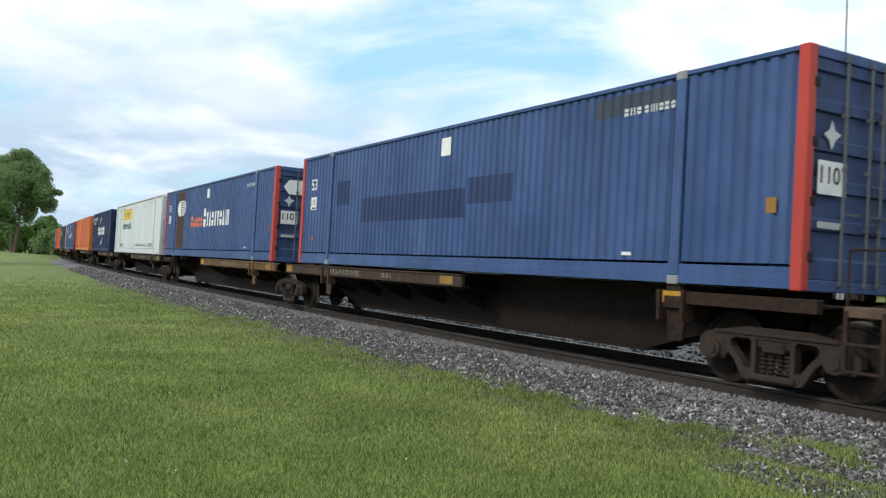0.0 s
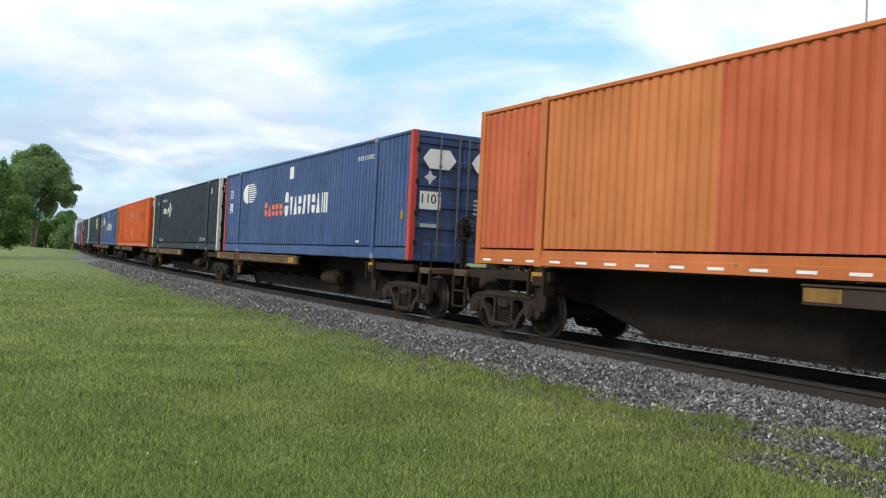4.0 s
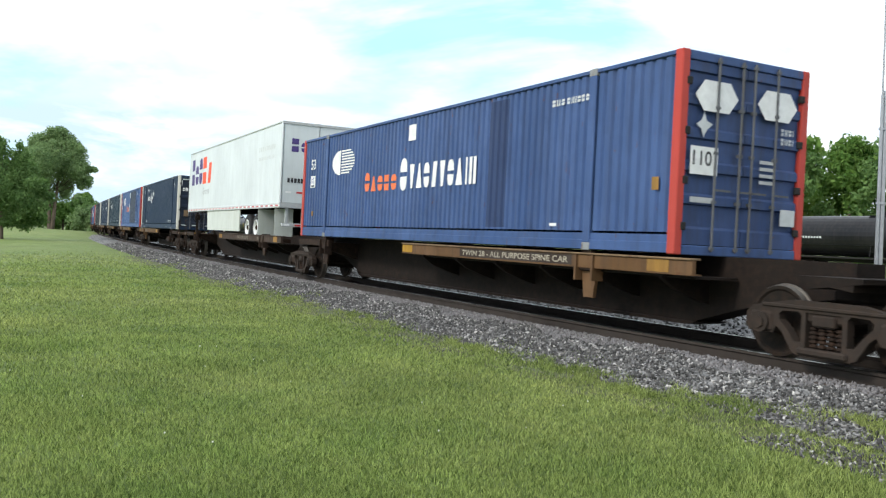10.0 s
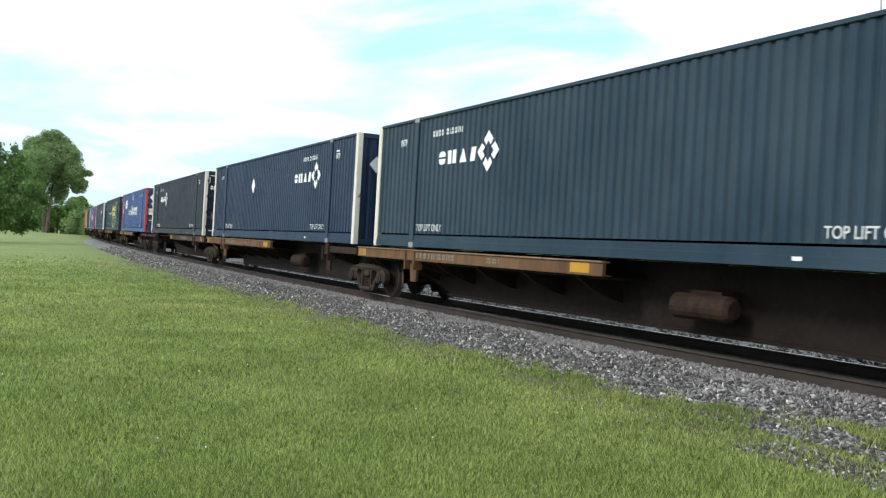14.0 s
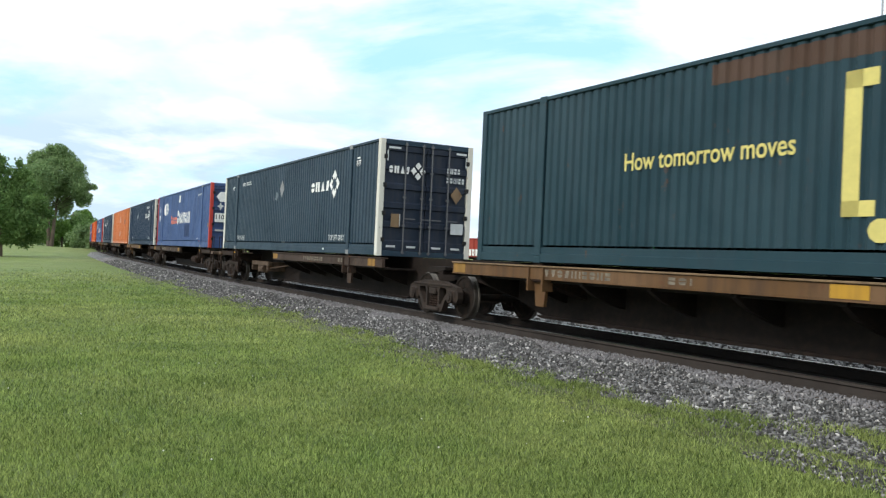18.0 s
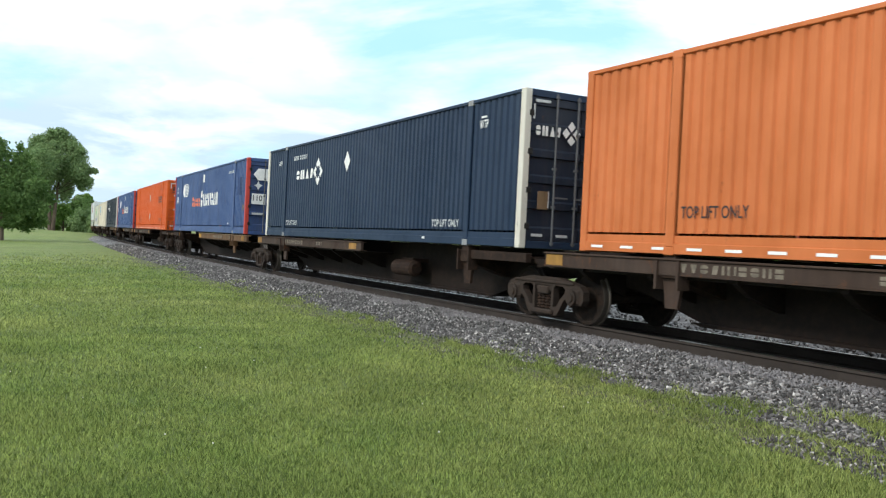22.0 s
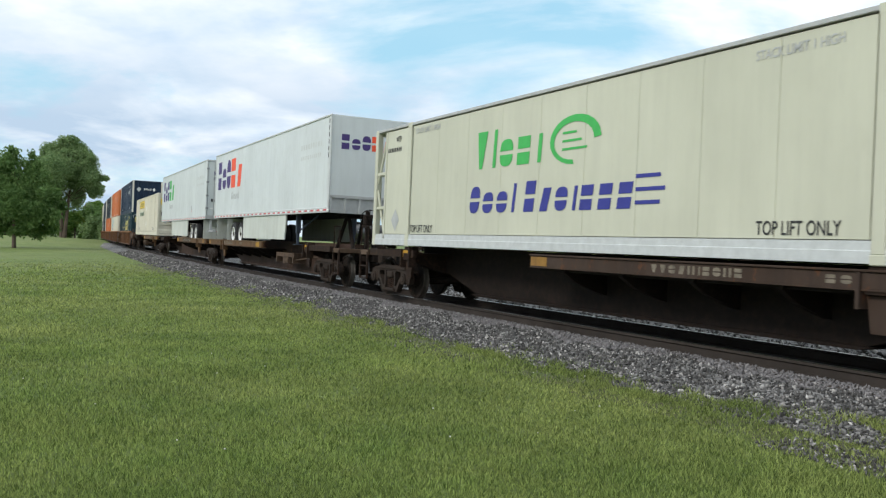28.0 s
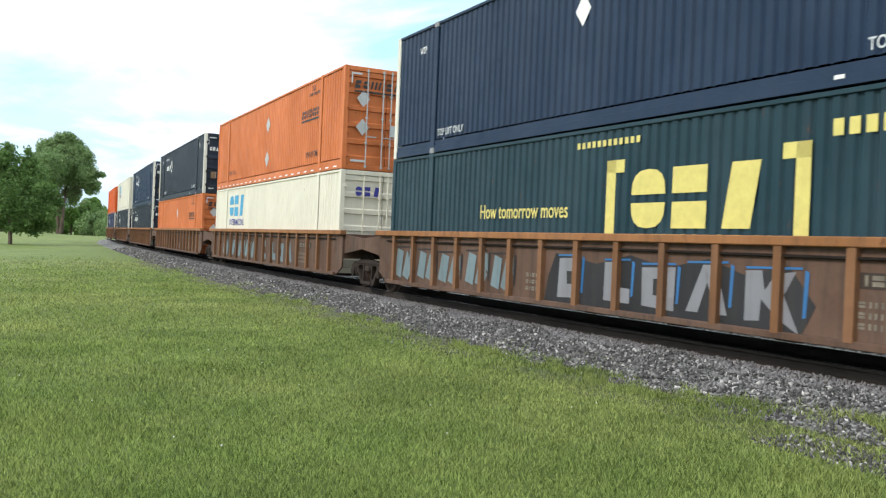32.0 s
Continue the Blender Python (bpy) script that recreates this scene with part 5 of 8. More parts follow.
def spine_unit(label, front_end, rear_end, trucks, deck="rear", sill=SILL_YELLOW, tank="drum", words=None, spine=None):
    """One platform of a spine car. Origin: rail level under the middle of the box it carries. front_end / rear_end: 'joint' or 'coupler'."""
    c = thing("spine_car_platform", label, "rail car", "spine car platforms")
    hx = CL53 / 2
    xf, xr = trucks

    def belly(bm):
        prism(bm, [(xr + 0.2, 1.236), (xr + 0.2, 0.80), (xr + 1.6, 0.62), (xr + 3.0, 0.22), (xf - 3.0, 0.22), (xf - 1.6, 0.62), (xf - 0.2, 0.80), (xf - 0.2, 1.236)], "y", -0.28, 0.28)
        prism(bm, [(xr + 2.8, 0.24), (xr + 3.0, 0.19), (xf - 3.0, 0.19), (xf - 2.8, 0.24)], "y", -0.36, 0.36)
    part("center_sill", (round(xf, 1), round(xr, 1)), belly, spine or DARK_STEEL, c)
    d0, d1 = (-hx - 0.95, 0.6) if deck == "rear" else (-0.8, hx + 0.35)
    for s in (-1, 1):
        part("side_sill", (deck, s), lambda bm, s=s: (
            box(bm, d0, d1, s * 1.20, s * 1.28, 0.97, 1.165, 0.008),
            box(bm, d0, d1, s * 1.10, s * 1.29, 0.955, 0.975)), sill, c)
        part("sill_flange", (deck, s), lambda bm, s=s: box(bm, d0, d1, s * 1.12, s * 1.31, 1.166, 1.195, 0.006), SILL_EDGE if sill is SILL_YELLOW else SILL_BROWN, c, "worn top flange")
        part("deck_plate", (deck, s), lambda bm, s=s: box(bm, d0 + 0.05, d1 - 0.05, s * 0.34, s * 1.14, 0.905, 0.94), DARK_STEEL, c)
        n = 6
        for i in range(n):
            x = d0 + 0.9 + i * (d1 - d0 - 1.6) / (n - 1)
            part("deck_bracket", (deck, s, i), lambda bm, x=x, s=s: prism(bm, [(s * 0.28, 0.905), (s * 1.2, 0.965), (s * 1.2, 0.90), (s * 0.95, 0.74), (s * 0.5, 0.58), (s * 0.28, 0.52)], "x", x - 0.05, x + 0.05), DARK_STEEL, c)
        for k in (-1, 1):
            x = k * 6.06
            inside = (d0 < x < d1)
            part("support_arm", (k, s), lambda bm, x=x, s=s: (
                prism(bm, [(s * 0.28, 1.08), (s * 1.27, 1.08), (s * 1.27, 0.92), (s * 0.28, 0.62)], "x", x - 0.16, x + 0.16),
                prism(bm, [(x - 0.16, 1.08), (x + 0.16, 1.08), (x + 0.11, 1.232), (x - 0.11, 1.232)], "y", s * 1.02, s * 1.26)), BROWN_STEEL, c)
            part("arm_bracket", (k, s), lambda bm, x=x, s=s: (
                prism(bm, [(x - 0.22, 1.15), (x + 0.22, 1.15), (x + 0.12, 0.48), (x - 0.12, 0.48)], "y", s * 1.13, s * 1.19),
                box(bm, x - 0.24, x - 0.19, s * 1.1, s * 1.32, 0.75, 1.16), box(bm, x + 0.19, x + 0.24, s * 1.1, s * 1.32, 0.75, 1.16)), sill if inside else BROWN_STEEL, c)
        # the short sill at the other end, with a bright patch
        e0, e1 = (hx - 2.35, hx + 0.2) if deck == "rear" else (-hx - 0.2, -hx + 2.35)
        part("end_step_sill", (deck, s), lambda bm, s=s: (box(bm, e0, e1, s * 1.14, s * 1.26, 0.98, 1.15, 0.008), box(bm, e0, e1, s * 0.3, s * 1.2, 1.06, 1.09)), BROWN_STEEL, c)
        y0 = (e0 + 0.10, e0 + 0.52) if deck == "rear" else (e1 - 0.62, e1 - 0.1)
        if (front_end if deck == "rear" else rear_end) == "coupler":
            part("bright_patch", (deck, s), lambda bm, s=s: box(bm, y0[0], y0[1], s * 1.255, s * 1.266, 0.985, 1.145), BRIGHT_YELLOW, c)
        p0 = d1 - 0.9 if deck == "front" else d0 + 0.05
        q0 = d0 + 0.02 if deck == "front" else d1 - 0.82
        part("bright_patch", ("inner", deck, s), lambda bm, s=s: box(bm, q0, q0 + 0.5, s * 1.275, s * 1.285, 0.99, 1.15), BRIGHT_YELLOW if sill is SILL_YELLOW else SILL_OCHRE, c)
        part("bright_patch", ("deck", deck, s), lambda bm, s=s: box(bm, p0, p0 + 0.45, s * 1.275, s * 1.285, 0.98, 1.16), SILL_OCHRE, c)
    if words:
        text, w0, w1 = words
        poly(c, STENCIL_PANEL, ((w0 - 0.1, 0.985), (w1 + 0.1, 0.985), (w1 + 0.1, 1.15), (w0 - 0.1, 1.15)), 0.0, -1.2835, "stencil_panel")
        lettering(text, w0, 1.015, 0.105, -1.2865, STENCIL_PALE, c, w1 - w0)
    else:
        # stencilled bars on the sill
        word(c, STENCIL, "YYOXHIEOHE", hx + d0 + 3.2, hx + d0 + 5.0, 1.01, 1.13, y=-1.284)
        word(c, STENCIL, "EOI", hx + d0 + 6.2, hx + d0 + 6.7, 1.02, 1.12, y=-1.284)
    if tank == "drum" and deck == "rear":
        x = 2.2 if deck == "rear" else -4.4
        part("air_reservoir", deck, lambda bm: (rod(bm, (x - 0.5, -0.72, 0.62), (x + 0.5, -0.72, 0.62), 0.19, 16), rod(bm, (x - 0.56, -0.72, 0.62), (x - 0.5, -0.72, 0.62), 0.12, 16, 0.19), rod(bm, (x + 0.5, -0.72, 0.62), (x + 0.56, -0.72, 0.62), 0.19, 16, 0.12), box(bm, x - 0.3, x + 0.3, -0.7, -0.28, 0.76, 0.86)), BROWN_STEEL, c)
    elif tank == "valve":
        x = 2.6 if deck == "rear" else -3.6
        part("brake_valve_rack", deck, lambda bm: (box(bm, x - 1.1, x + 1.1, -0.95, -0.8, 0.70, 0.84), rod(bm, (x - 0.1, -0.8, 0.58), (x + 0.35, -0.8, 0.58), 0.15, 14), box(bm, x - 1.1, x - 1.0, -0.95, -0.3, 0.5, 0.84), box(bm, x + 0.9, x + 1.0, -0.95, -0.3, 0.5, 0.84), box(bm, x - 0.4, x - 0.15, -0.9, -0.65, 0.45, 0.75)), GEAR_TAN, c, "tan rusted brake gear")
        part("brake_rod", deck, lambda bm: rod(bm, (x + 0.9, -0.85, 0.6), (x + 2.6, -0.5, 0.78), 0.025, 6), GEAR_TAN, c)
    for end, kind in ((1, front_end), (-1, rear_end)):
        xt = xf if end > 0 else xr
        if kind == "joint":
            part("joint_casting", (end, round(xt, 1)), lambda bm, xt=xt, end=end: (box(bm, min(xt - end * 0.25, xt + end * 0.5), max(xt - end * 0.25, xt + end * 0.5), -0.32, 0.32, 0.74, 1.02, 0.04), prism(bm, [(xt - end * 0.3, 1.06), (xt + end * 0.45, 1.06), (xt + end * 0.45, 1.0), (xt - end * 0.3, 0.9)], "y", -1.05, 1.05)), DARK_STEEL, c)
        else:
            tip = xt + end * 1.55
            part("draft_sill", (end, round(xt, 1)), lambda bm, xt=xt, tip=tip: box(bm, min(xt, tip), max(xt, tip), -0.24, 0.24, 0.74, 1.02, 0.02), DARK_STEEL, c)
            part("coupler", (end, round(xt, 1)), lambda bm, tip=tip, end=end: (box(bm, min(tip, tip + end * 0.34), max(tip, tip + end * 0.34), -0.09, 0.09, 0.76, 0.94, 0.02), box(bm, min(tip + end * 0.2, tip + end * 0.46), max(tip + end * 0.2, tip + end * 0.46), -0.19, 0.17, 0.70, 0.98, 0.05)), TRUCK_STEEL, c)
            part("end_platform", (end, round(xt, 1)), lambda bm, xt=xt, tip=tip, end=end: (box(bm, min(tip - end * 0.5, tip), max(tip - end * 0.5, tip), -1.28, 1.28, 0.98, 1.10, 0.01),), GEAR_TAN, c)
            for s in (-1, 1):
                part("ladder", (end, s, round(xt, 1)), lambda bm, tip=tip, s=s, end=end: (
                    [box(bm, x - 0.025, x + 0.025, s * 1.24, s * 1.29, 0.36, 1.05) for x in (tip - end * 0.02, tip - end * 0.47)],
                    [box(bm, min(tip, tip - end * 0.5), max(tip, tip - end * 0.5), s * 1.24, s * 1.29, z, z + 0.03) for z in (0.38, 0.68)]), BROWN_STEEL, c)
                part("grab_rail", (end, s, round(xt, 1)), lambda bm, tip=tip, s=s, end=end: (
                    [rod(bm, (x, s * 1.26, 1.08), (x, s * 1.26, 1.72), 0.014, 6) for x in (tip - end * 0.02, tip - end * 0.47)],
                    rod(bm, (tip - end * 0.02, s * 1.26, 1.72), (tip - end * 0.47, s * 1.26, 1.72), 0.014, 6)), BROWN_STEEL, c)
            if end > 0:
                part("brake_stand", round(xt, 1), lambda bm, tip=tip: (
                    box(bm, tip - 0.30, tip - 0.2, -0.42, -0.30, 1.1, 2.2, 0.02), box(bm, tip - 0.34, tip - 0.16, -0.48, -0.22, 1.78, 2.1, 0.04), box(bm, tip - 0.5, tip - 0.1, -0.75, 0.75, 0.9, 1.12)), DARK_STEEL, c)
                part("brake_wheel", round(xt, 1), lambda bm, tip=tip: hand_wheel(bm, tip - 0.10, -0.35, 1.95, 0.28), DARK_STEEL, c)
            part("air_hose", (end, round(xt, 1)), lambda bm, tip=tip, end=end: (rod(bm, (tip, -0.4, 0.8), (tip + end * 0.2, -0.42, 0.45), 0.03, 6), rod(bm, (tip + end * 0.2, -0.42, 0.45), (tip + end * 0.42, -0.3, 0.42), 0.03, 6)), RUBBER, c)
    return c


def hitch(c, x):
    """The folding stand on a platform that takes a trailer's king pin."""
    part("trailer_hitch", round(x, 1), lambda bm: (box(bm, x - 0.4, x + 0.4, -0.42, 0.42, 2.02, 2.10, 0.02), [rod(bm, (x + k * 0.75, y, 1.05), (x + k * 0.1, y * 0.8, 2.04), 0.06, 8) for k in (-1, 1) for y in (-0.34, 0.34)]), DARK_STEEL, c)


def well_unit(label, trucks, front_end, rear_end, tags):
    """One well of a double-stack car: deep ribbed sides, bulkheads, platforms over the trucks."""
    c = thing("well_car_platform", label, "rail car", "double-stack wells")
    hx = 8.35
    xf, xr = trucks
    for s in (-1, 1):
        part("side_sheet", s, lambda bm, s=s: prism(bm, [(-hx - 0.2, 1.42), (-hx - 0.2, 0.52), (-hx + 0.2, 0.32), (hx - 0.2, 0.32), (hx + 0.2, 0.52), (hx + 0.2, 1.42)], "y", s * 1.30, s * 1.34), WELL_BROWN, c)
        part("top_chord", s, lambda bm, s=s: (box(bm, -hx - 0.3, hx + 0.3, s * 1.28, s * 1.45, 1.40, 1.52, 0.012),), WELL_CHORD, c)
        part("bottom_chord", s, lambda bm, s=s: box(bm, -hx + 0.3, hx - 0.3, s * 1.27, s * 1.42, 0.27, 0.36, 0.01), WELL_BROWN, c)
        for i in range(16):
            x = -7.60 + i * 1.012
            part("side_post", (i, s), lambda bm, x=x, s=s: prism(bm, [(x - 0.06, 0.34), (x + 0.06, 0.34), (x + 0.06, 1.42), (x - 0.06, 1.42)], "y", s * 1.34, s * 1.43), WELL_POST, c)
        part("side_pipe", s, lambda bm, s=s: rod(bm, (-hx + 0.3, s * 1.385, 1.28), (hx - 0.3, s * 1.385, 1.28), 0.02, 6), DARK_STEEL, c)
    part("well_floor", 0, lambda bm: [box(bm, x, x + 0.3, -1.3, 1.3, 0.24, 0.30) for x in np.arange(-hx + 0.4, hx - 0.5, 1.9)], DARK_STEEL, c)
    for end, kind, xt in ((1, front_end, xf), (-1, rear_end, xr)):
        part("end_bulkhead", end, lambda bm, end=end: (box(bm, min(end * (hx + 0.1), end * (hx + 0.2)), max(end * (hx + 0.1), end * (hx + 0.2)), -1.3, 1.3, 0.75, 1.42),), WELL_BROWN, c)
        tip = xt + end * (0.35 if kind == "joint" else 1.55)
        part("end_deck", (end, round(xt, 1)), lambda bm, end=end, tip=tip: (
            box(bm, min(end * (hx + 0.2), tip), max(end * (hx + 0.2), tip), -0.3, 0.3, 0.78, 1.12, 0.03),
            box(bm, min(end * (hx + 0.2), tip), max(end * (hx + 0.2), tip), -1.2, 1.2, 1.06, 1.12)), WELL_BROWN, c)
        for s in (-1, 1):
            a, b = sorted((end * (hx - 0.1), tip - end * 0.15))
            part("end_sill", (end, s, round(xt, 1)), lambda bm, a=a, b=b, s=s, end=end: (
                prism(bm, [(a, 1.42), (b, 1.3), (b, 1.06), (a, 0.85)] if end > 0 else [(a, 1.3), (b, 1.42), (b, 0.85), (a, 1.06)], "y", s * 1.18, s * 1.28),), WELL_BROWN, c)
            if kind == "coupler":
                part("ladder", (end, s, round(xt, 1)), lambda bm, tip=tip, s=s, end=end: (
                    [box(bm, x - 0.03, x + 0.03, s * 1.25, s * 1.31, 0.36, 1.1) for x in (tip - end * 0.03, tip - end * 0.5)],
                    [box(bm, min(tip, tip - end * 0.5), max(tip, tip - end * 0.5), s * 1.25, s * 1.31, z, z + 0.03) for z in (0.38, 0.7)]), WELL_BROWN, c)
                part("grab_rail", (end, s, round(xt, 1)), lambda bm, tip=tip, s=s, end=end: (
                    [rod(bm, (x, s * 1.27, 1.08), (x, s * 1.27, 1.7), 0.018, 6) for x in (tip - end * 0.03, tip - end * 0.5)],
                    rod(bm, (tip - end * 0.03, s * 1.27, 1.7), (tip - end * 0.5, s * 1.27, 1.7), 0.018, 6)), WELL_BROWN, c)
        if kind == "coupler":
            part("coupler", (end, round(xt, 1)), lambda bm, tip=tip, end=end: (box(bm, min(tip, tip + end * 0.34), max(tip, tip + end * 0.34), -0.09, 0.09, 0.76, 0.94, 0.02), box(bm, min(tip + end * 0.2, tip + end * 0.46), max(tip + end * 0.2, tip + end * 0.46), -0.19, 0.17, 0.70, 0.98, 0.05)), TRUCK_STEEL, c)
            if end > 0:
                part("brake_stand", round(xt, 1), lambda bm, tip=tip: box(bm, tip - 0.32, tip - 0.2, 0.16, 0.38, 1.1, 1.75, 0.02), DARK_STEEL, c)
                part("brake_wheel", round(xt, 1), lambda bm, tip=tip: hand_wheel(bm, tip - 0.14, 0.27, 1.6, 0.27), DARK_STEEL, c)
    lettering("53", 5.05, 0.72, 0.26, -1.3455, MARK_BLACK, c, 0.5)
    # sprayed shapes between the posts: a filled ground, blocks on it, thin strokes along their edges
    for ground_, blocks, edge in tags:
        if ground_:
            u0, u1 = ground_
            poly(c, BLACK_TAG, ((u0, 0.36), (u1 - 0.1, 0.33), (u1 + 0.1, 0.7), (u1 - 0.3, 1.16), (u1 - 1.0, 1.02), (u1 - 1.6, 1.2), (u1 - 2.4, 1.05), (u0 + 2.2, 1.2), (u0 + 1.4, 1.04), (u0 + 0.3, 1.18), (u0 + 0.1, 0.8)), 2 * hx, -1.346, "sprayed_tag")
        for i, (u0, u1, kind, mat) in enumerate(blocks):
            w, y = u1 - u0, -1.3505
            lo, hi = 0.44 + 0.03 * (i % 2), 1.12 - 0.03 * (i % 3)
            if kind == "slabs":
                faces = [((0, 0.1), (0.38, 0), (0.50, 0.9), (0.16, 1)), ((0.46, 0.08), (0.78, -0.05), (1.0, 0.35), (0.68, 0.95)), ((0.80, 0.55), (1.02, 0.45), (1.0, 0.95), (0.86, 1.02))]
            elif kind == "split":
                faces = [((0, 0), (1, 0.04), (0.97, 0.34), (0.42, 0.36), (0.40, 0.66), (0.95, 0.68), (0.92, 1), (0.06, 0.97))]
            elif kind == "foot":
                faces = [((0, 0.02), (1, 0), (1, 0.36), (0.55, 0.38), (0.52, 1), (0.03, 0.98))]
            elif kind == "ring":
                faces = [((0.02, 0.05), (0.98, 0), (0.98, 0.3), (0.36, 0.32)), ((0.98, 0.3), (1, 1), (0.62, 0.72), (0.64, 0.31)), ((1, 1), (0, 0.95), (0.35, 0.70), (0.62, 0.72)), ((0, 0.95), (0.02, 0.05), (0.36, 0.32), (0.35, 0.70))]
            elif kind == "wedge":
                faces = [((0, 0), (0.3, 0), (0.55, 0.75), (0.4, 1)), ((0.72, 0), (1, 0), (0.72, 1), (0.4, 1), (0.5, 0.7))]
            else:
                faces = [((0, 0), (0.28, 0.03), (0.3, 0.45), (0.6, 0.1), (0.98, -0.15), (0.7, 0.55), (0.9, 1), (0.55, 0.95), (0.36, 0.62), (0.3, 1), (0, 0.98))]
            for f in faces:
                poly(c, mat, tuple((u0 + p * w, lo + q * (hi - lo)) for p, q in f), 2 * hx, y, "sprayed_tag")
            if edge:
                poly(c, edge, ((u1 + 0.02, lo + 0.1), (u1 + 0.07, lo + 0.12), (u1 + 0.10, hi), (u1 + 0.04, hi + 0.03)), 2 * hx, y, "sprayed_tag")
                poly(c, edge, ((u0, hi + 0.01), (u1, hi + 0.03), (u1, hi + 0.06), (u0, hi + 0.04)), 2 * hx, y, "sprayed_tag")
    poly(c, STENCIL_PANEL, rect(12.9, 14.2, 0.95, 1.13), 2 * hx, -1.346, "stencil_panel")
    word(c, STENCIL, "IEOHEI", 13.0, 14.1, 0.98, 1.10, 2 * hx, -1.349)
    for v in (0.5, 0.62, 0.74):
        word(c, STENCIL, "EHIOEH", 12.95, 13.7, v, v + 0.07, 2 * hx, -1.349)
        word(c, STENCIL, "OIEH", 6.3, 6.75, v, v + 0.07, 2 * hx, -1.349)
    return c

# ---- the train: every platform with its load, from the head of the shot to its tail ----
U = "joint"
K = "coupler"
ORANGE_PALE = paint("sun_bleached_orange_paint", (0.53, 0.172, 0.048), 0.6, 0.6, 0.2, 0.1, (0.3, 0.1, 0.04))
ORANGE_RED = paint("red_orange_paint", (0.50, 0.115, 0.045), 0.6, 0.6, 0.2, 0.1, (0.3, 0.07, 0.03))
GREY_TAG = paint("silver_spray_paint", (0.21, 0.21, 0.225), 0.5, 0.4, 0.3)
PATCH_PALE = paint("pale_scuffed_paint", (0.13, 0.16, 0.18), 0.7, 0.5, 0.4)
BLUE_TAG = paint("blue_spray_paint", (0.03, 0.13, 0.30), 0.5, 0.4, 0.3)
BLACK_TAG = paint("black_spray_paint", (0.02, 0.02, 0.022), 0.6, 0.4, 0.3)
PALE_TAG = paint("pale_blue_spray_paint", (0.14, 0.19, 0.205), 0.5, 0.4, 0.4)
SPINE = "dirty brown and yellow spine car platform on the near track"


def pacer(extra=(), **kw):
    def make(text):
        c = stack_blue(text, **kw)
        for pts, mat in extra:
            patch(c, mat, pts[0][0], pts[1][0], pts[0][1], pts[2][1])
        return c
    return make


def patched_orange(text):
    c = orange_box(text, ORANGE_OLD, False)
    patch(c, ORANGE_RED, 0.2, 1.9, 0.3, 2.75)
    patch(c, ORANGE_PALE, 2.1, 5.9, 0.3, 2.8)
    patch(c, ORANGE_RED, 5.9, 12.5, 0.3, 2.8)
    patch(c, ORANGE_PALE, 12.5, 14.0, 0.3, 2.8)
    return c


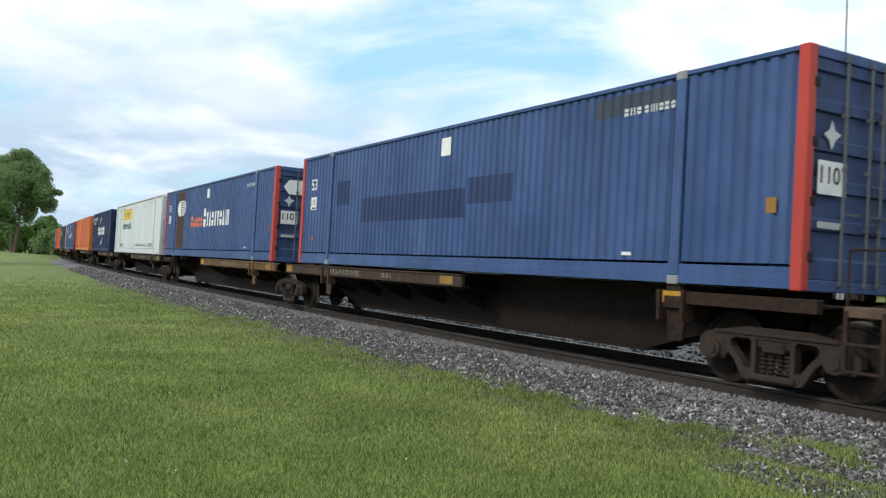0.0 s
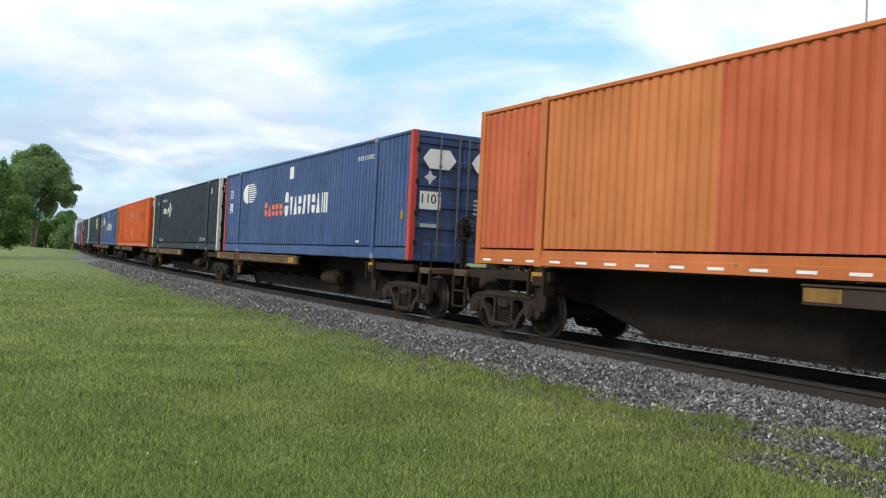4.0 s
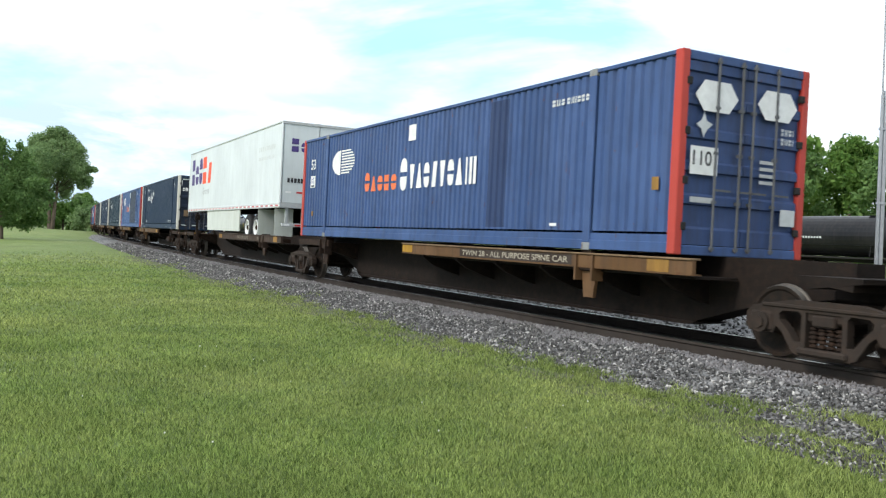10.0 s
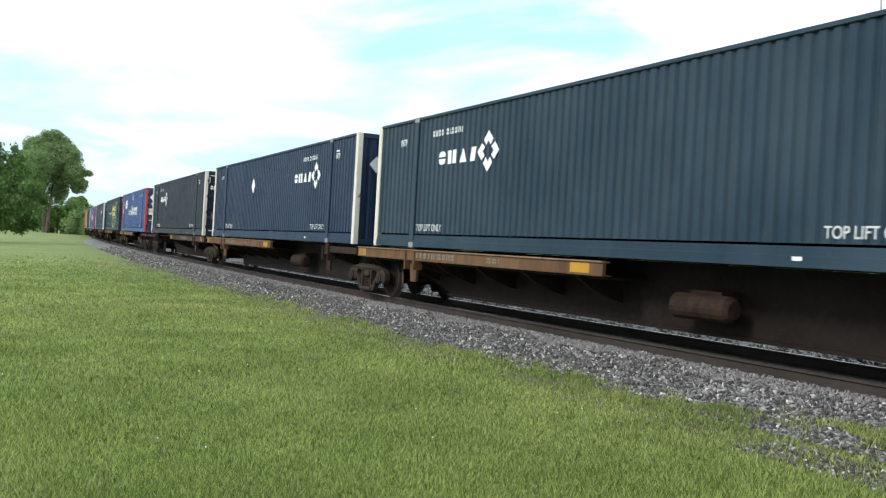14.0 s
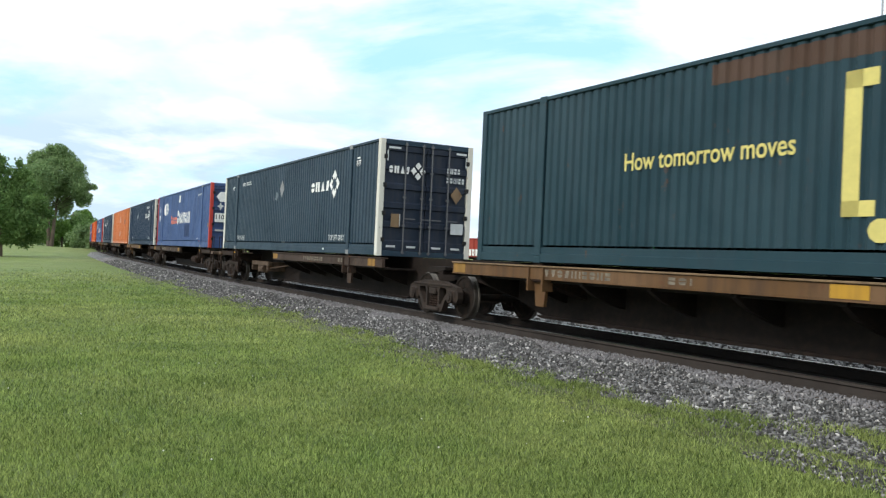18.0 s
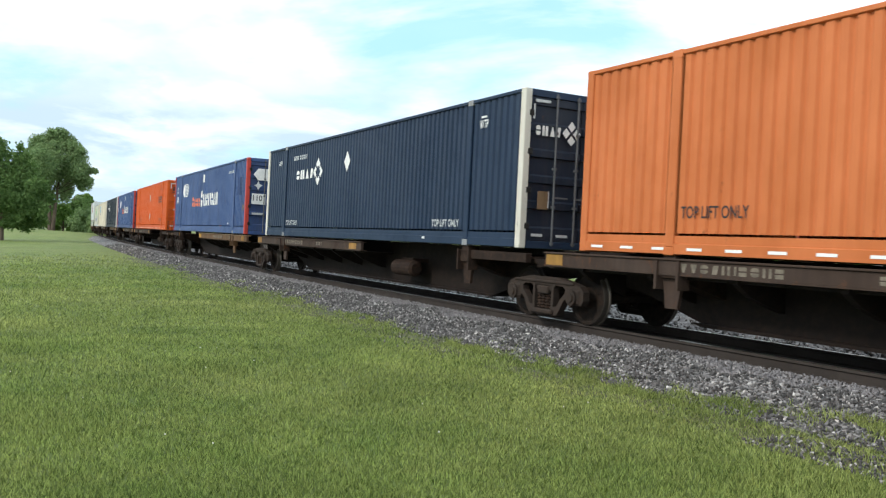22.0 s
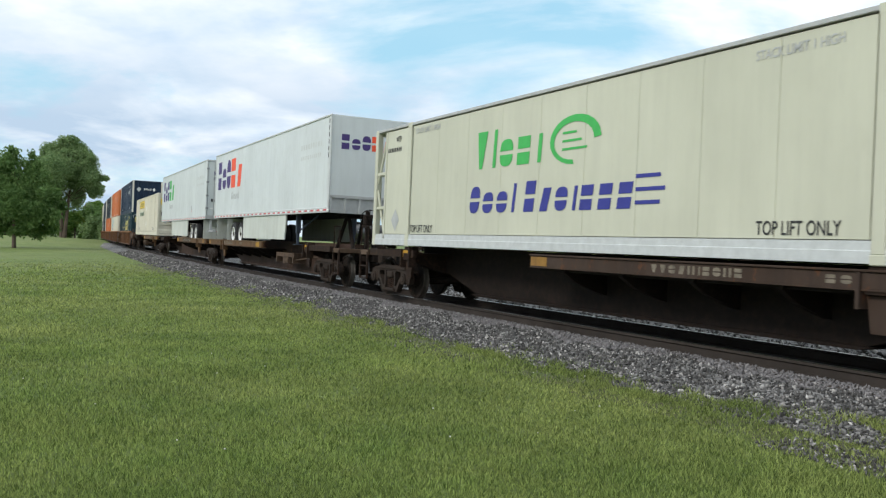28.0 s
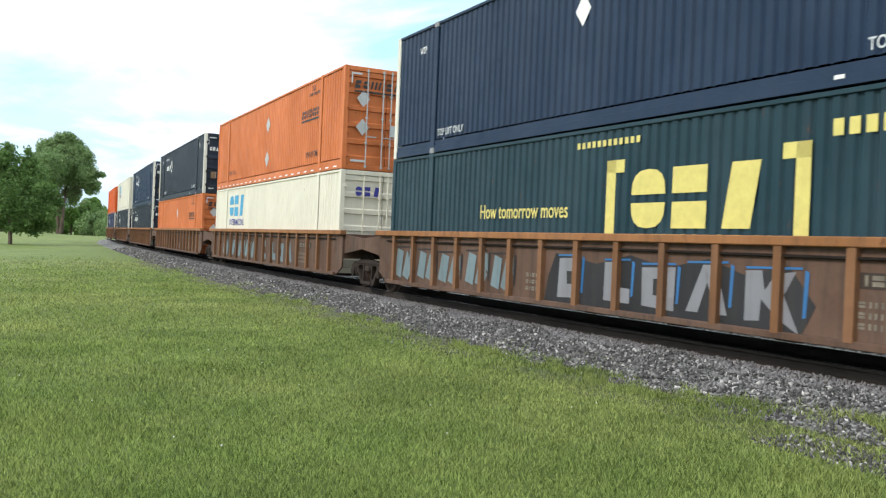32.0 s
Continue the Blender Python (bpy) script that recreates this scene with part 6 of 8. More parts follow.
# place along the line at 0 s, maker, label, front end, rear end, deck
TRAIN = [
    (-30.6, pacer(variant="bare"), "blue ribbed steel container with red corner posts", U, K, "front"),
    (-10.96, pacer(((rect(3.9, 8.6, 1.05, 1.62), PATCH_BLUE), (rect(8.7, 10.2, 1.3, 1.8), PATCH_BLUE), (rect(12.3, 14.05, 2.45, 2.75), PATCH_GREY), (rect(2.4, 3.2, 1.5, 2.1), PATCH_BLUE)), variant="bare"), "blue ribbed container with painted-over lettering, red corner posts", K, U, "rear"),
    (7.48, pacer(((rect(2.35, 3.75, 0.35, 2.75), PATCH_RUST),)), "blue ribbed container with rusty brown panel, red posts", U, U, "front"),
    (24.8, white_reefer, "white smooth-sided refrigerated container with yellow sign", U, U, "front"),
    (44.1, navy_40, "dark navy forty-foot container with white lettering and arcs", U, U, "front"),
    (59.65, patched_orange, "faded orange ribbed container with patchy pale paint", U, K, "front"),
    (78.6, pacer(), "blue ribbed container with red corner posts and white wording", K, U, "rear"),
    (95.8, lambda text: dark_box(text, TEAL_BLACK), "blue-black ribbed container with white corner posts", U, U, "rear"),
    (113.85, orange_box, "bright orange ribbed container with grey lozenge plates", U, U, "rear"),
    (131.35, pacer(posts=ORANGE_OLD), "blue ribbed container with orange corner posts and white wording", U, U, "rear"),
    (149.82, lambda text: green_box(text, 0), "bottle green ribbed container with large gold marks", U, K, "front"),
    (168.75, lambda text: dark_box(text, TEAL_BLACK), "slate black ribbed container with white corner posts", K, U, "rear"),
    (189.63, pacer(((rect(10.9, 11.6, 0.35, 2.75), PATCH_BLUE),), shift=-0.3), "blue ribbed container with dark streaks and red posts", U, U, "front"),
    (208.15, lambda text: trailer(text, None, "front"), "white box trailer with purple and orange marks", U, K, "front"),
    (227.65, lambda text: dark_box(text, SLATE_NAVY, extra=((diamond(5.9, 2.2, 0.2, 0.8), MARK_WHITE),)), "dark navy ribbed container with white corner posts", K, U, "rear"),
    (244.96, pacer(((rect(7.95, 12.3, 0.32, 2.76), PATCH_GREY), (rect(12.3, 13.9, 0.32, 2.76), BLUE), (rect(12.55, 13.3, 1.2, 2.0), PATCH_BLUE)), paint_=BLUE_PALE, variant=4), "faded blue container with large grey repainted panel", U, U, "rear"),
    (262.85, lambda text: dark_box(text, TEAL_NAVY), "blue-black ribbed container with scuffed side", U, U, "rear"),
    (280.30, lambda text: dark_box(text, SLATE_NAVY, "right", "rear", ((diamond(6.1, 1.9, 0.3, 0.75), MARK_WHITE),)), "navy ribbed container with plain end wall forward", U, U, "rear"),
    (298.43, lambda text: dark_box(text, TEAL_BLACK), "blue-black ribbed container with white posts", U, K, "front"),
    (318.10, pacer(variant=5), "blue ribbed container with red posts and white roundel", K, U, "rear"),
    (337.27, lambda text: green_box(text, 1), "bottle green ribbed container with gold brackets and marks", U, U, "rear"),
    (358.26, lambda text: dark_box(text, TEAL_NAVY, "right", extra=((diamond(7.92, 2.05, 0.3, 0.8), CASTING_GREY), (rect(6.9, 7.05, 1.7, 1.86), PATCH_GREY), (((7.15, 1.72), (7.4, 1.68), (7.52, 1.9), (7.3, 2.0)), PATCH_PALE)), plain_mid=True), "slate blue ribbed container with white corner posts", U, K, "front"),
    (377.27, pacer(((rect(9.5, 10.9, 0.5, 1.15), PATCH_BLUE),)), "blue ribbed container with dark square patch, red posts", K, U, "rear"),
    (394.93, lambda text: dark_box(text, SLATE_NAVY, "right", extra=((diamond(6.1, 2.0, 0.28, 0.75), MARK_FAINT),)), "navy blue ribbed container with scuffed white marks", U, U, "rear"),
    (412.30, lambda text: orange_box(text, ORANGE_OLD), "pale orange ribbed container with grey lozenge plates", U, U, "rear"),
    (430.20, lambda text: dark_box(text, SLATE_NAVY, extra=((diamond(7.4, 2.1, 0.28, 0.8), MARK_WHITE),)), "dark navy ribbed container with white lozenge", U, U, "rear"),
    (449.25, pacer(((rect(14.6, 14.8, 1.5, 2.2), PATCH_BLUE), (rect(14.9, 15.3, 1.5, 2.2), PATCH_BLUE))), "blue ribbed container with dark smears, red posts", U, K, "front"),
    (468.35, orange_box, "deep orange ribbed container with grey lozenge plates", K, U, "rear"),
    (486.70, pacer(), "blue ribbed container with white wording and red posts", U, U, "front"),
    (504.35, lambda text: dark_box(text, TEAL_BLACK, extra=((diamond(5.6, 1.9, 0.28, 0.8), MARK_WHITE),)), "dark teal ribbed container with white corner posts", U, U, "front"),
    (522.65, lambda text: cream_box(text, CREAM_RUSTY, "blue"), "cream ribbed container with rust runs and blue marks", U, U, "front"),
    (540.15, ivory_reefer, "ivory smooth-sided refrigerated container with green emblem", U, K, "front"),
    (559.75, lambda text: trailer(text, None, "rear"), "white box trailer with orange marks, nose forward", K, U, "rear"),
    (578.05, lambda text: trailer(text, MARK_LIME, "front"), "white box trailer with green marks and hinged doors", U, U, "front"),
    (596.60, lambda text: cream_box(text, CREAM, "sign"), "cream ribbed container with yellow sign and green word", U, K, "front"),
]
STACKS = [
    (618.02, lambda t: dark_box(t, SLATE_NAVY, "right", "rear", ((diamond(7.3, 2.0, 0.28, 0.75), MARK_WHITE),)), "navy ribbed container stacked on a green one", lambda t: green_box(t, 2), "green ribbed container with gold marks in a well", K, U),
    (637.70, lambda t: orange_box(t, ORANGE_OLD), "orange ribbed container stacked on a white one", lambda t: cream_box(t, CREAM, "blue"), "off-white ribbed container with blue marks in a well", U, U),
    (657.25, lambda t: dark_box(t, TEAL_BLACK), "blue-black ribbed container stacked on an orange one", lambda t: orange_box(t, ORANGE_OLD), "pale orange ribbed container in a well", U, U),
    (677.05, lambda t: dark_box(t, SLATE_NAVY), "navy ribbed container stacked on a dark one", lambda t: dark_box(t, TEAL_BLACK), "dark ribbed container in a well", U, U),
    (696.85, lambda t: cream_box(t, CREAM, "blue"), "cream ribbed container stacked on a dark one", lambda t: dark_box(t, TEAL_BLACK), "dark ribbed container low in a well", U, K),
    (717.65, lambda t: orange_box(t, ORANGE, False), "red-orange ribbed container stacked on a dark one", lambda t: dark_box(t, NAVY), "navy ribbed container low in a well", K, U),
]
BOX_FLOOR = 1.238
DARK_SILLS = (0, 1, 3, 4, 5, 8, 13, 18, 21, 22, 24, 25, 27, 28, 30, 31)  # platforms whose sills are mostly grime


def load_length(maker):
    return CL40 if maker is navy_40 else CL53


# where a shared truck stands ahead of load i, along the line at 0 s
JOINTS = {2: 6.3, 3: 24.1, 4: 41.3, 5: 58.5, 7: 96.0, 8: 113.5, 9: 130.9, 10: 148.4, 12: 187.3, 13: 206.15, 15: 244.95, 16: 262.56, 17: 279.75, 18: 297.5, 20: 336.5,
          21: 355.5, 23: 394.75, 24: 413.2, 25: 429.65, 26: 447.55, 28: 485.6, 29: 503.85, 30: 522.05, 31: 540.05, 33: 577.35, 34: 595.85}


def joint_between(i):
    """Where the shared truck stands between load i and the next."""
    if i + 1 in JOINTS:
        return JOINTS[i + 1]
    a, b = TRAIN[i], TRAIN[i + 1]
    rear = a[0] + load_length(a[1])
    mid = (rear + b[0]) / 2
    return rear + 0.6 if b[0] - rear > 3.6 else mid


def build_train():
    for i, (front, maker, text, fe, re_, deck) in enumerate(TRAIN):
        length = load_length(maker)
        load = maker(text)
        middle = front + length / 2
        runs(load, front, front + length, 2.13 if "trailer" in load.name else BOX_FLOOR)
        tf = joint_between(i - 1) if fe == U and i else front - 0.6
        tr = joint_between(i) if re_ == U and i + 1 < len(TRAIN) else front + length - 0.75
        if fe == K:
            tf = front + 0.5
        car = spine_unit(SPINE, fe, re_, (middle - tf, middle - tr), deck, sill=SILL_BROWN if i in DARK_SILLS else SILL_YELLOW, tank="" if i == 1 else "valve" if i in (19, 21, 32, 34) else "drum",
                         words={12: ("TWIN 28 - ALL PURPOSE SPINE CAR", 2.03, 5.6), 33: ("57' ALL PURPOSE SPINE CAR", 1.35, 3.77)}.get(i), spine=SPINE_RUST if i in (32, 33) else None)
        if "trailer" in load.name:
            hitch(car, 7.0 if "nose forward" in text else -7.0)
        railway_truck(car, middle - tf)
        if re_ == K:
            railway_truck(car, middle - tr)
        runs(car, front, front + length, 0.0)
    pale = [(0.72, 1.66, "slabs", PALE_TAG), (1.92, 2.8, "slabs", PALE_TAG), (2.93, 3.88, "slabs", PALE_TAG), (4.1, 4.96, "slabs", PALE_TAG), (5.1, 5.88, "slabs", PALE_TAG)]
    bold = [(7.28, 7.9, "split", GREY_TAG), (8.5, 9.12, "foot", GREY_TAG), (9.38, 10.08, "ring", GREY_TAG), (10.3, 11.05, "wedge", GREY_TAG), (11.34, 12.2, "brace", GREY_TAG)]
    tags = [
        ((None, pale, BLACK_TAG), ((6.9, 12.3), bold, BLUE_TAG)),
        ((None, [(a + 1.5, b + 1.5, k, m) for a, b, k, m in pale], BLACK_TAG), (None, [(a + 1.2, b + 1.2, k, PALE_TAG) for a, b, k, m in bold[:4]], None)),
        ((None, [(a + 1.0, b + 0.9, k, m) for a, b, k, m in bold[:4]], BLACK_TAG),), (), (), ()]
    for i, (front, upper, ut, lower, lt, fe, re_) in enumerate(STACKS):
        a, b = upper(ut), lower(lt)
        runs(a, front, front + CL53, 0.33 + CH + 0.01)
        runs(b, front, front + CL53, 0.33)
        middle = front + CL53 / 2
        tf = front - 0.9 if fe == K else (STACKS[i - 1][0] + CL53 + front) / 2
        last = i + 1 == len(STACKS)
        tr = front + CL53 + 0.9 if re_ == K or last else (front + CL53 + STACKS[i + 1][0]) / 2
        car = well_unit("rust-brown well car with sprayed tags on its sides", (middle - tf, middle - tr), fe, re_, tags[i])
        railway_truck(car, middle - tf)
        if re_ == K or last:
            railway_truck(car, middle - tr)
        runs(car, front, front + CL53, 0.0)


build_train()

# ---- ground, ballast, rails ----
LAWN_Z = -0.36


def grass_material(name, blade=False):
    def build(nt, bsdf):
        big = ramp(nt, tex_noise(nt, 0.16, 5, 0.6), 0.32, 0.68)
        mid = ramp(nt, tex_noise(nt, 1.4, 6, 0.65), 0.3, 0.7)
        fine = ramp(nt, tex_noise(nt, 40, 3, 0.7, (1, 1, 1)), 0.25, 0.75)
        c = blend(nt, big, (0.135, 0.222, 0.050), (0.214, 0.286, 0.079))
        strips = ramp(nt, tex_noise(nt, 0.055, 4, 0.55, (0.45, 1.6, 1)), 0.44, 0.60)
        c = blend(nt, blend(nt, 0.4, strips, (0.0, 0.0, 0.0)), c, (0.255, 0.298, 0.102))
        c = blend(nt, blend(nt, 0.5, mid, (0.0, 0.0, 0.0)), c, (0.226, 0.264, 0.081))
        worn = ramp(nt, tex_noise(nt, 0.55, 6, 0.6), 0.34, 0.66, (0.80, 0.85, 0.79, 1), (1.22, 1.18, 1.22, 1))
        c = blend(nt, 1.0, c, worn, "MULTIPLY")
        if blade:
            info = nt.nodes.new("ShaderNodeNewGeometry")
            tint = ramp(nt, info.outputs["Random Per Island"], 0.0, 1.0, (0.30, 0.36, 0.25, 1), (2.04, 1.84, 2.10, 1))
            c = blend(nt, 1.0, c, tint, "MULTIPLY")
            thin = nt.nodes.new("ShaderNodeBsdfTranslucent")
            nt.links.new(c, thin.inputs["Color"])
            both = nt.nodes.new("ShaderNodeMixShader")
            both.inputs[0].default_value = 0.4
            out = nt.nodes["Material Output"]
            nt.links.new(bsdf.outputs[0], both.inputs[1])
            nt.links.new(thin.outputs[0], both.inputs[2])
            nt.links.new(both.outputs[0], out.inputs["Surface"])
        else:
            c = blend(nt, 1.0, c, ramp(nt, fine, 0, 1, (0.50, 0.54, 0.48, 1), (0.90, 0.87, 0.90, 1)), "MULTIPLY")
            bump(nt, bsdf, tex_noise(nt, 60, 5, 0.75), 0.9, 0.03)
        nt.links.new(c, bsdf.inputs["Base Color"])
        bsdf.inputs["Roughness"].default_value = 0.75
        bsdf.inputs["Specular IOR Level"].default_value = 0.25
    return material(name, build)


LAWN = grass_material("lawn_grass")
BLADES = grass_material("grass_blades", True)


def stone_material(name, tint=(1.0, 1.0, 1.0), lift=0.0):
    def build(nt, bsdf):
        info = nt.nodes.new("ShaderNodeNewGeometry")
        r = nt.nodes.new("ShaderNodeValToRGB")
        els = r.color_ramp.elements
        els[0].position, els[0].color = 0.0, (0.034, 0.033, 0.032, 1)
        els[1].position, els[1].color = 1.0, (0.60, 0.585, 0.56, 1)
        for p, c in ((0.45, (0.092, 0.090, 0.088, 1)), (0.8, (0.182, 0.179, 0.175, 1)), (0.93, (0.36, 0.35, 0.34, 1))):
            e = els.new(p)
            e.color = c
        nt.links.new(info.outputs["Random Per Island"], r.inputs[0])
        g = ramp(nt, tex_noise(nt, 45, 5, 0.7), 0.3, 0.8, (0.75, 0.74, 0.72, 1), (1.12, 1.1, 1.1, 1))
        c = blend(nt, 1.0, r.outputs["Color"], g, "MULTIPLY")
        nt.links.new(blend(nt, lift, c, tint), bsdf.inputs["Base Color"])
        bsdf.inputs["Roughness"].default_value = 0.85
    return material(name, build)


def gravel_bed_material(name):
    def build(nt, bsdf):
        coord = nt.nodes.new("ShaderNodeTexCoord")
        v = nt.nodes.new("ShaderNodeTexVoronoi")
        v.inputs["Scale"].default_value = 19.0
        nt.links.new(coord.outputs["Object"], v.inputs["Vector"])
        sep = nt.nodes.new("ShaderNodeSeparateColor")
        nt.links.new(v.outputs["Color"], sep.inputs[0])
        c = ramp(nt, sep.outputs[0], 0, 1, (0.06, 0.058, 0.056, 1), (0.30, 0.295, 0.29, 1))
        nt.links.new(c, bsdf.inputs["Base Color"])
        bsdf.inputs["Roughness"].default_value = 0.9
        inv = nt.nodes.new("ShaderNodeMath")
        inv.operation = "SUBTRACT"
        inv.inputs[0].default_value = 1.0
        nt.links.new(v.outputs["Distance"], inv.inputs[1])
        bump(nt, bsdf, inv.outputs[0], 1.0, 0.04)
    return material(name, build)


STONE = stone_material("ballast_stone")
DUSTY_STONE = stone_material("dust_coated_stone", (0.225, 0.212, 0.215), 0.6)
BED = gravel_bed_material("ballast_bed")


def ground():
    """One sheet out to the horizon, finer near the camera, with a low grassy swell by the far trees."""
    rings = [0, 3, 6, 9, 12, 16, 20, 26, 34, 44, 60, 80, 110, 150, 200, 280, 400, 700, 1400, 3000]
    n = 96
    pts, faces = [(0, 0, LAWN_Z)], []
    for r in rings[1:]:
        for i in range(n):
            a = i * math.tau / n
            x, y = r * math.sin(a), r * math.cos(a)
            z = LAWN_Z + (0.03 * noise.noise((x * 0.15, y * 0.15, 0)) if r > 40 else 0.0) + lawn_swell(x, y)
            pts.append((x, y, z))
    for i in range(n):
        faces.append((0, 1 + (i + 1) % n, 1 + i))
    for k in range(len(rings) - 2):
        for i in range(n):
            a, b = 1 + k * n + i, 1 + k * n + (i + 1) % n
            faces.append((a, b, b + n, a + n))
    me = bpy.data.meshes.new("ground")
    me.from_pydata(pts, [], faces)
    me.materials.append(LAWN)
    me.update()
    ob = new("ground", me)
    for p in me.polygons:
        p.use_smooth = True
    return tagged(ob, "mown green lawn running out to the horizon", "lawn", kind="structure")


def lawn_swell(x, y):
    """The low mound in the grass far along the line."""
    d = math.hypot((x + 66) / 26, (y - 128) / 16)
    return 1.15 * math.exp(-d * d * 1.6)


def sweep(name, profile, stations, mat, near0=0.0, closed=False):
    """Draw a cross-section (near, z) along the line."""
    pts, faces = [], []
    n = len(profile)
    for s in stations:
        for a, z in profile:
            pts.append(line_at(s, near0 + a, z))
    for i in range(len(stations) - 1):
        for j in range(n if closed else n - 1):
            a, b = i * n + j, i * n + (j + 1) % n
            faces.append((a, b, b + n, a + n))
    me = bpy.data.meshes.new(name)
    me.from_pydata(pts, [], faces)
    me.materials.append(mat)
    me.update()
    return new(name, me)


STATIONS = [float(v) for v in np.concatenate([np.arange(-320, -30, 10), np.arange(-30, 80, 2), np.arange(80, 200, 6), np.arange(200, 760, 15)])]
BED_PROFILE = [(-16.0, -0.45), (-10.0, -0.02), (-5.0, 0.02), (-3.4, -0.02), (-2.1, -0.17), (-1.75, -0.18), (-1.0, -0.165), (-0.6, -0.175), (0.6, -0.175), (1.0, -0.165), (1.75, -0.19), (2.72, -0.40), (2.95, -0.50), (4.0, -0.60)]


def bed_height(near):
    xs = [p[0] for p in BED_PROFILE]
    return float(np.interp(near, xs, [p[1] for p in BED_PROFILE]))


def railway():
    bed = sweep("ballast_bed", BED_PROFILE, STATIONS, BED)
    tagged(bed, "grey crushed-stone ballast bed under the near track", "ballast", kind="structure")
    # Oil stain plus the shade under the cars, both put into this strip's colour.
    dark_bed = sweep("oily_ballast", [(-0.70, -0.160), (0.70, -0.160)], STATIONS, plain("oil_and_shade_black_ballast", (0.022, 0.020, 0.018), 0.9, 0, 0.4))
    tagged(dark_bed, "oily ballast between the rails, coloured black for the shade under the train", "ballast", kind="structure")
    track = thing("railway_track", "steel rails on timber ties in grey ballast", "track", kind="structure")
    rail = [(-0.035, 0.0), (0.035, 0.0), (0.037, -0.035), (0.012, -0.05), (0.01, -0.14), (0.07, -0.165), (0.07, -0.178), (-0.07, -0.178), (-0.07, -0.165), (-0.01, -0.14), (-0.012, -0.05), (-0.037, -0.035)]
    for near in (0.755, -0.755):
        r = sweep("rail", rail, STATIONS, RAIL_STEEL, near, True)
        r.parent = track
        h = sweep("rail_head", [(-0.028, 0.003), (0.028, 0.003)], STATIONS, BRIGHT_STEEL, near)
        h.parent = track
        h["label"] = "polished running surface"
    tie = shared(("tie", 0), lambda bm: box(bm, -0.115, 0.115, -1.28, 1.28, -0.30, -0.162, 0.012))
    tie.materials.append(plain("creosoted_timber", (0.055, 0.042, 0.034), 0.9))
    for i in range(170):
        s = -30 + i * 0.53
        ob = new("tie", tie)
        ob.parent = track
        ob.matrix_basis = line_pose(s, s + 0.2)


def stones():
    """Loose crushed stone on the shoulder towards the lawn and beyond the far rail."""
    rng = np.random.default_rng(3)
    shapes = []
    for k in range(10):
        bm = bmesh.new()
        for p in rng.uniform(-1, 1, (10, 3)):
            bm.verts.new(p * (0.62, 0.85, 1.2))
        hull = bmesh.ops.convex_hull(bm, input=bm.verts)
        bmesh.ops.delete(bm, geom=list(set(hull["geom_interior"])), context="VERTS")
        bmesh.ops.triangulate(bm, faces=bm.faces)
        bm.verts.index_update()
        pts = np.array([v.co[:] for v in bm.verts])
        tri = np.array([[v.index for v in f.verts] for f in bm.faces])
        bm.free()
        shapes.append((pts, tri))
    spots = []
    def scatter(count, s0, s1, n0, n1, size, power=1.0):
        s = s0 + (s1 - s0) * rng.random(count) ** power
        nr = n0 + (n1 - n0) * rng.random(count)
        r = size * (0.6 + 0.8 * rng.random(count) ** 1.5)
        spots.extend(zip(s, nr, r))
    scatter(23000, -15.5, 4, 0.86, 2.75, 0.0275)
    scatter(11500, 4, 24, 0.86, 2.75, 0.036)
    scatter(5000, 24, 60, 0.86, 2.8, 0.05)
    scatter(2200, -15.5, 24, 2.6, 2.85, 0.022)
    scatter(300, -15.5, 12, 2.8, 3.2, 0.018)
    scatter(160, -6.6, -2.4, 3.2, 3.9, 0.019)
    scatter(620, -13.6, -11.8, 3.0, 3.7, 0.021)
    scatter(5000, -15, 25, -2.4, -0.84, 0.036)
    scatter(6000, -15, 30, -6.5, -1.6, 0.05)
    co, fa = [], []
    q = rng.normal(size=(len(spots), 4))
    q /= np.linalg.norm(q, axis=1)[:, None]
    kinds = rng.integers(0, len(shapes), len(spots))
    for (s, nr, r), (w, x, y, z), k in zip(spots, q, kinds):
        pts, tri = shapes[k]
        R = np.array([[1 - 2 * (y * y + z * z), 2 * (x * y - z * w), 2 * (x * z + y * w)], [2 * (x * y + z * w), 1 - 2 * (x * x + z * z), 2 * (y * z - x * w)], [2 * (x * z - y * w), 2 * (y * z + x * w), 1 - 2 * (x * x + y * y)]])
        z0 = max(bed_height(nr), LAWN_Z + 0.006 - nr * CANT)
        c = line_at(s, nr, z0 + r * 0.35)
        co.append(pts @ R.T * r + np.array(c))
        fa.append(tri)
    for name, mat, text, dusty in (("ballast_stones", STONE, "loose angular grey and white crushed ballast stones", False), ("dusty_ballast_stones", DUSTY_STONE, "pale dust-coated ballast stones beside the rail", True)):
        pick = [i for i, (s, nr, r) in enumerate(spots) if (0.0 < nr < 1.42 + 0.22 * math.sin(s * 1.7) + 0.15 * math.sin(s * 5.3 + nr * 9)) == dusty]
        base, faces = 0, []
        for i in pick:
            faces.append(fa[i] + base)
            base += len(co[i])
        tagged(mesh_from_arrays(name, np.concatenate([co[i] for i in pick]), np.concatenate(faces), mat), text, "gravel", kind="stuff")


def mesh_from_arrays(name, co, faces, mat):
    me = bpy.data.meshes.new(name)
    k = faces.shape[1]
    me.vertices.add(len(co))
    me.vertices.foreach_set("co", np.ascontiguousarray(co, dtype=np.float32).ravel())
    me.loops.add(faces.size)
    me.loops.foreach_set("vertex_index", np.ascontiguousarray(faces, dtype=np.int32).ravel())
    me.polygons.add(len(faces))
    me.polygons.foreach_set("loop_start", np.arange(0, faces.size, k, dtype=np.int32))
    me.materials.append(mat)
    me.update(calc_edges=True)
    me.validate()
    return new(name, me)


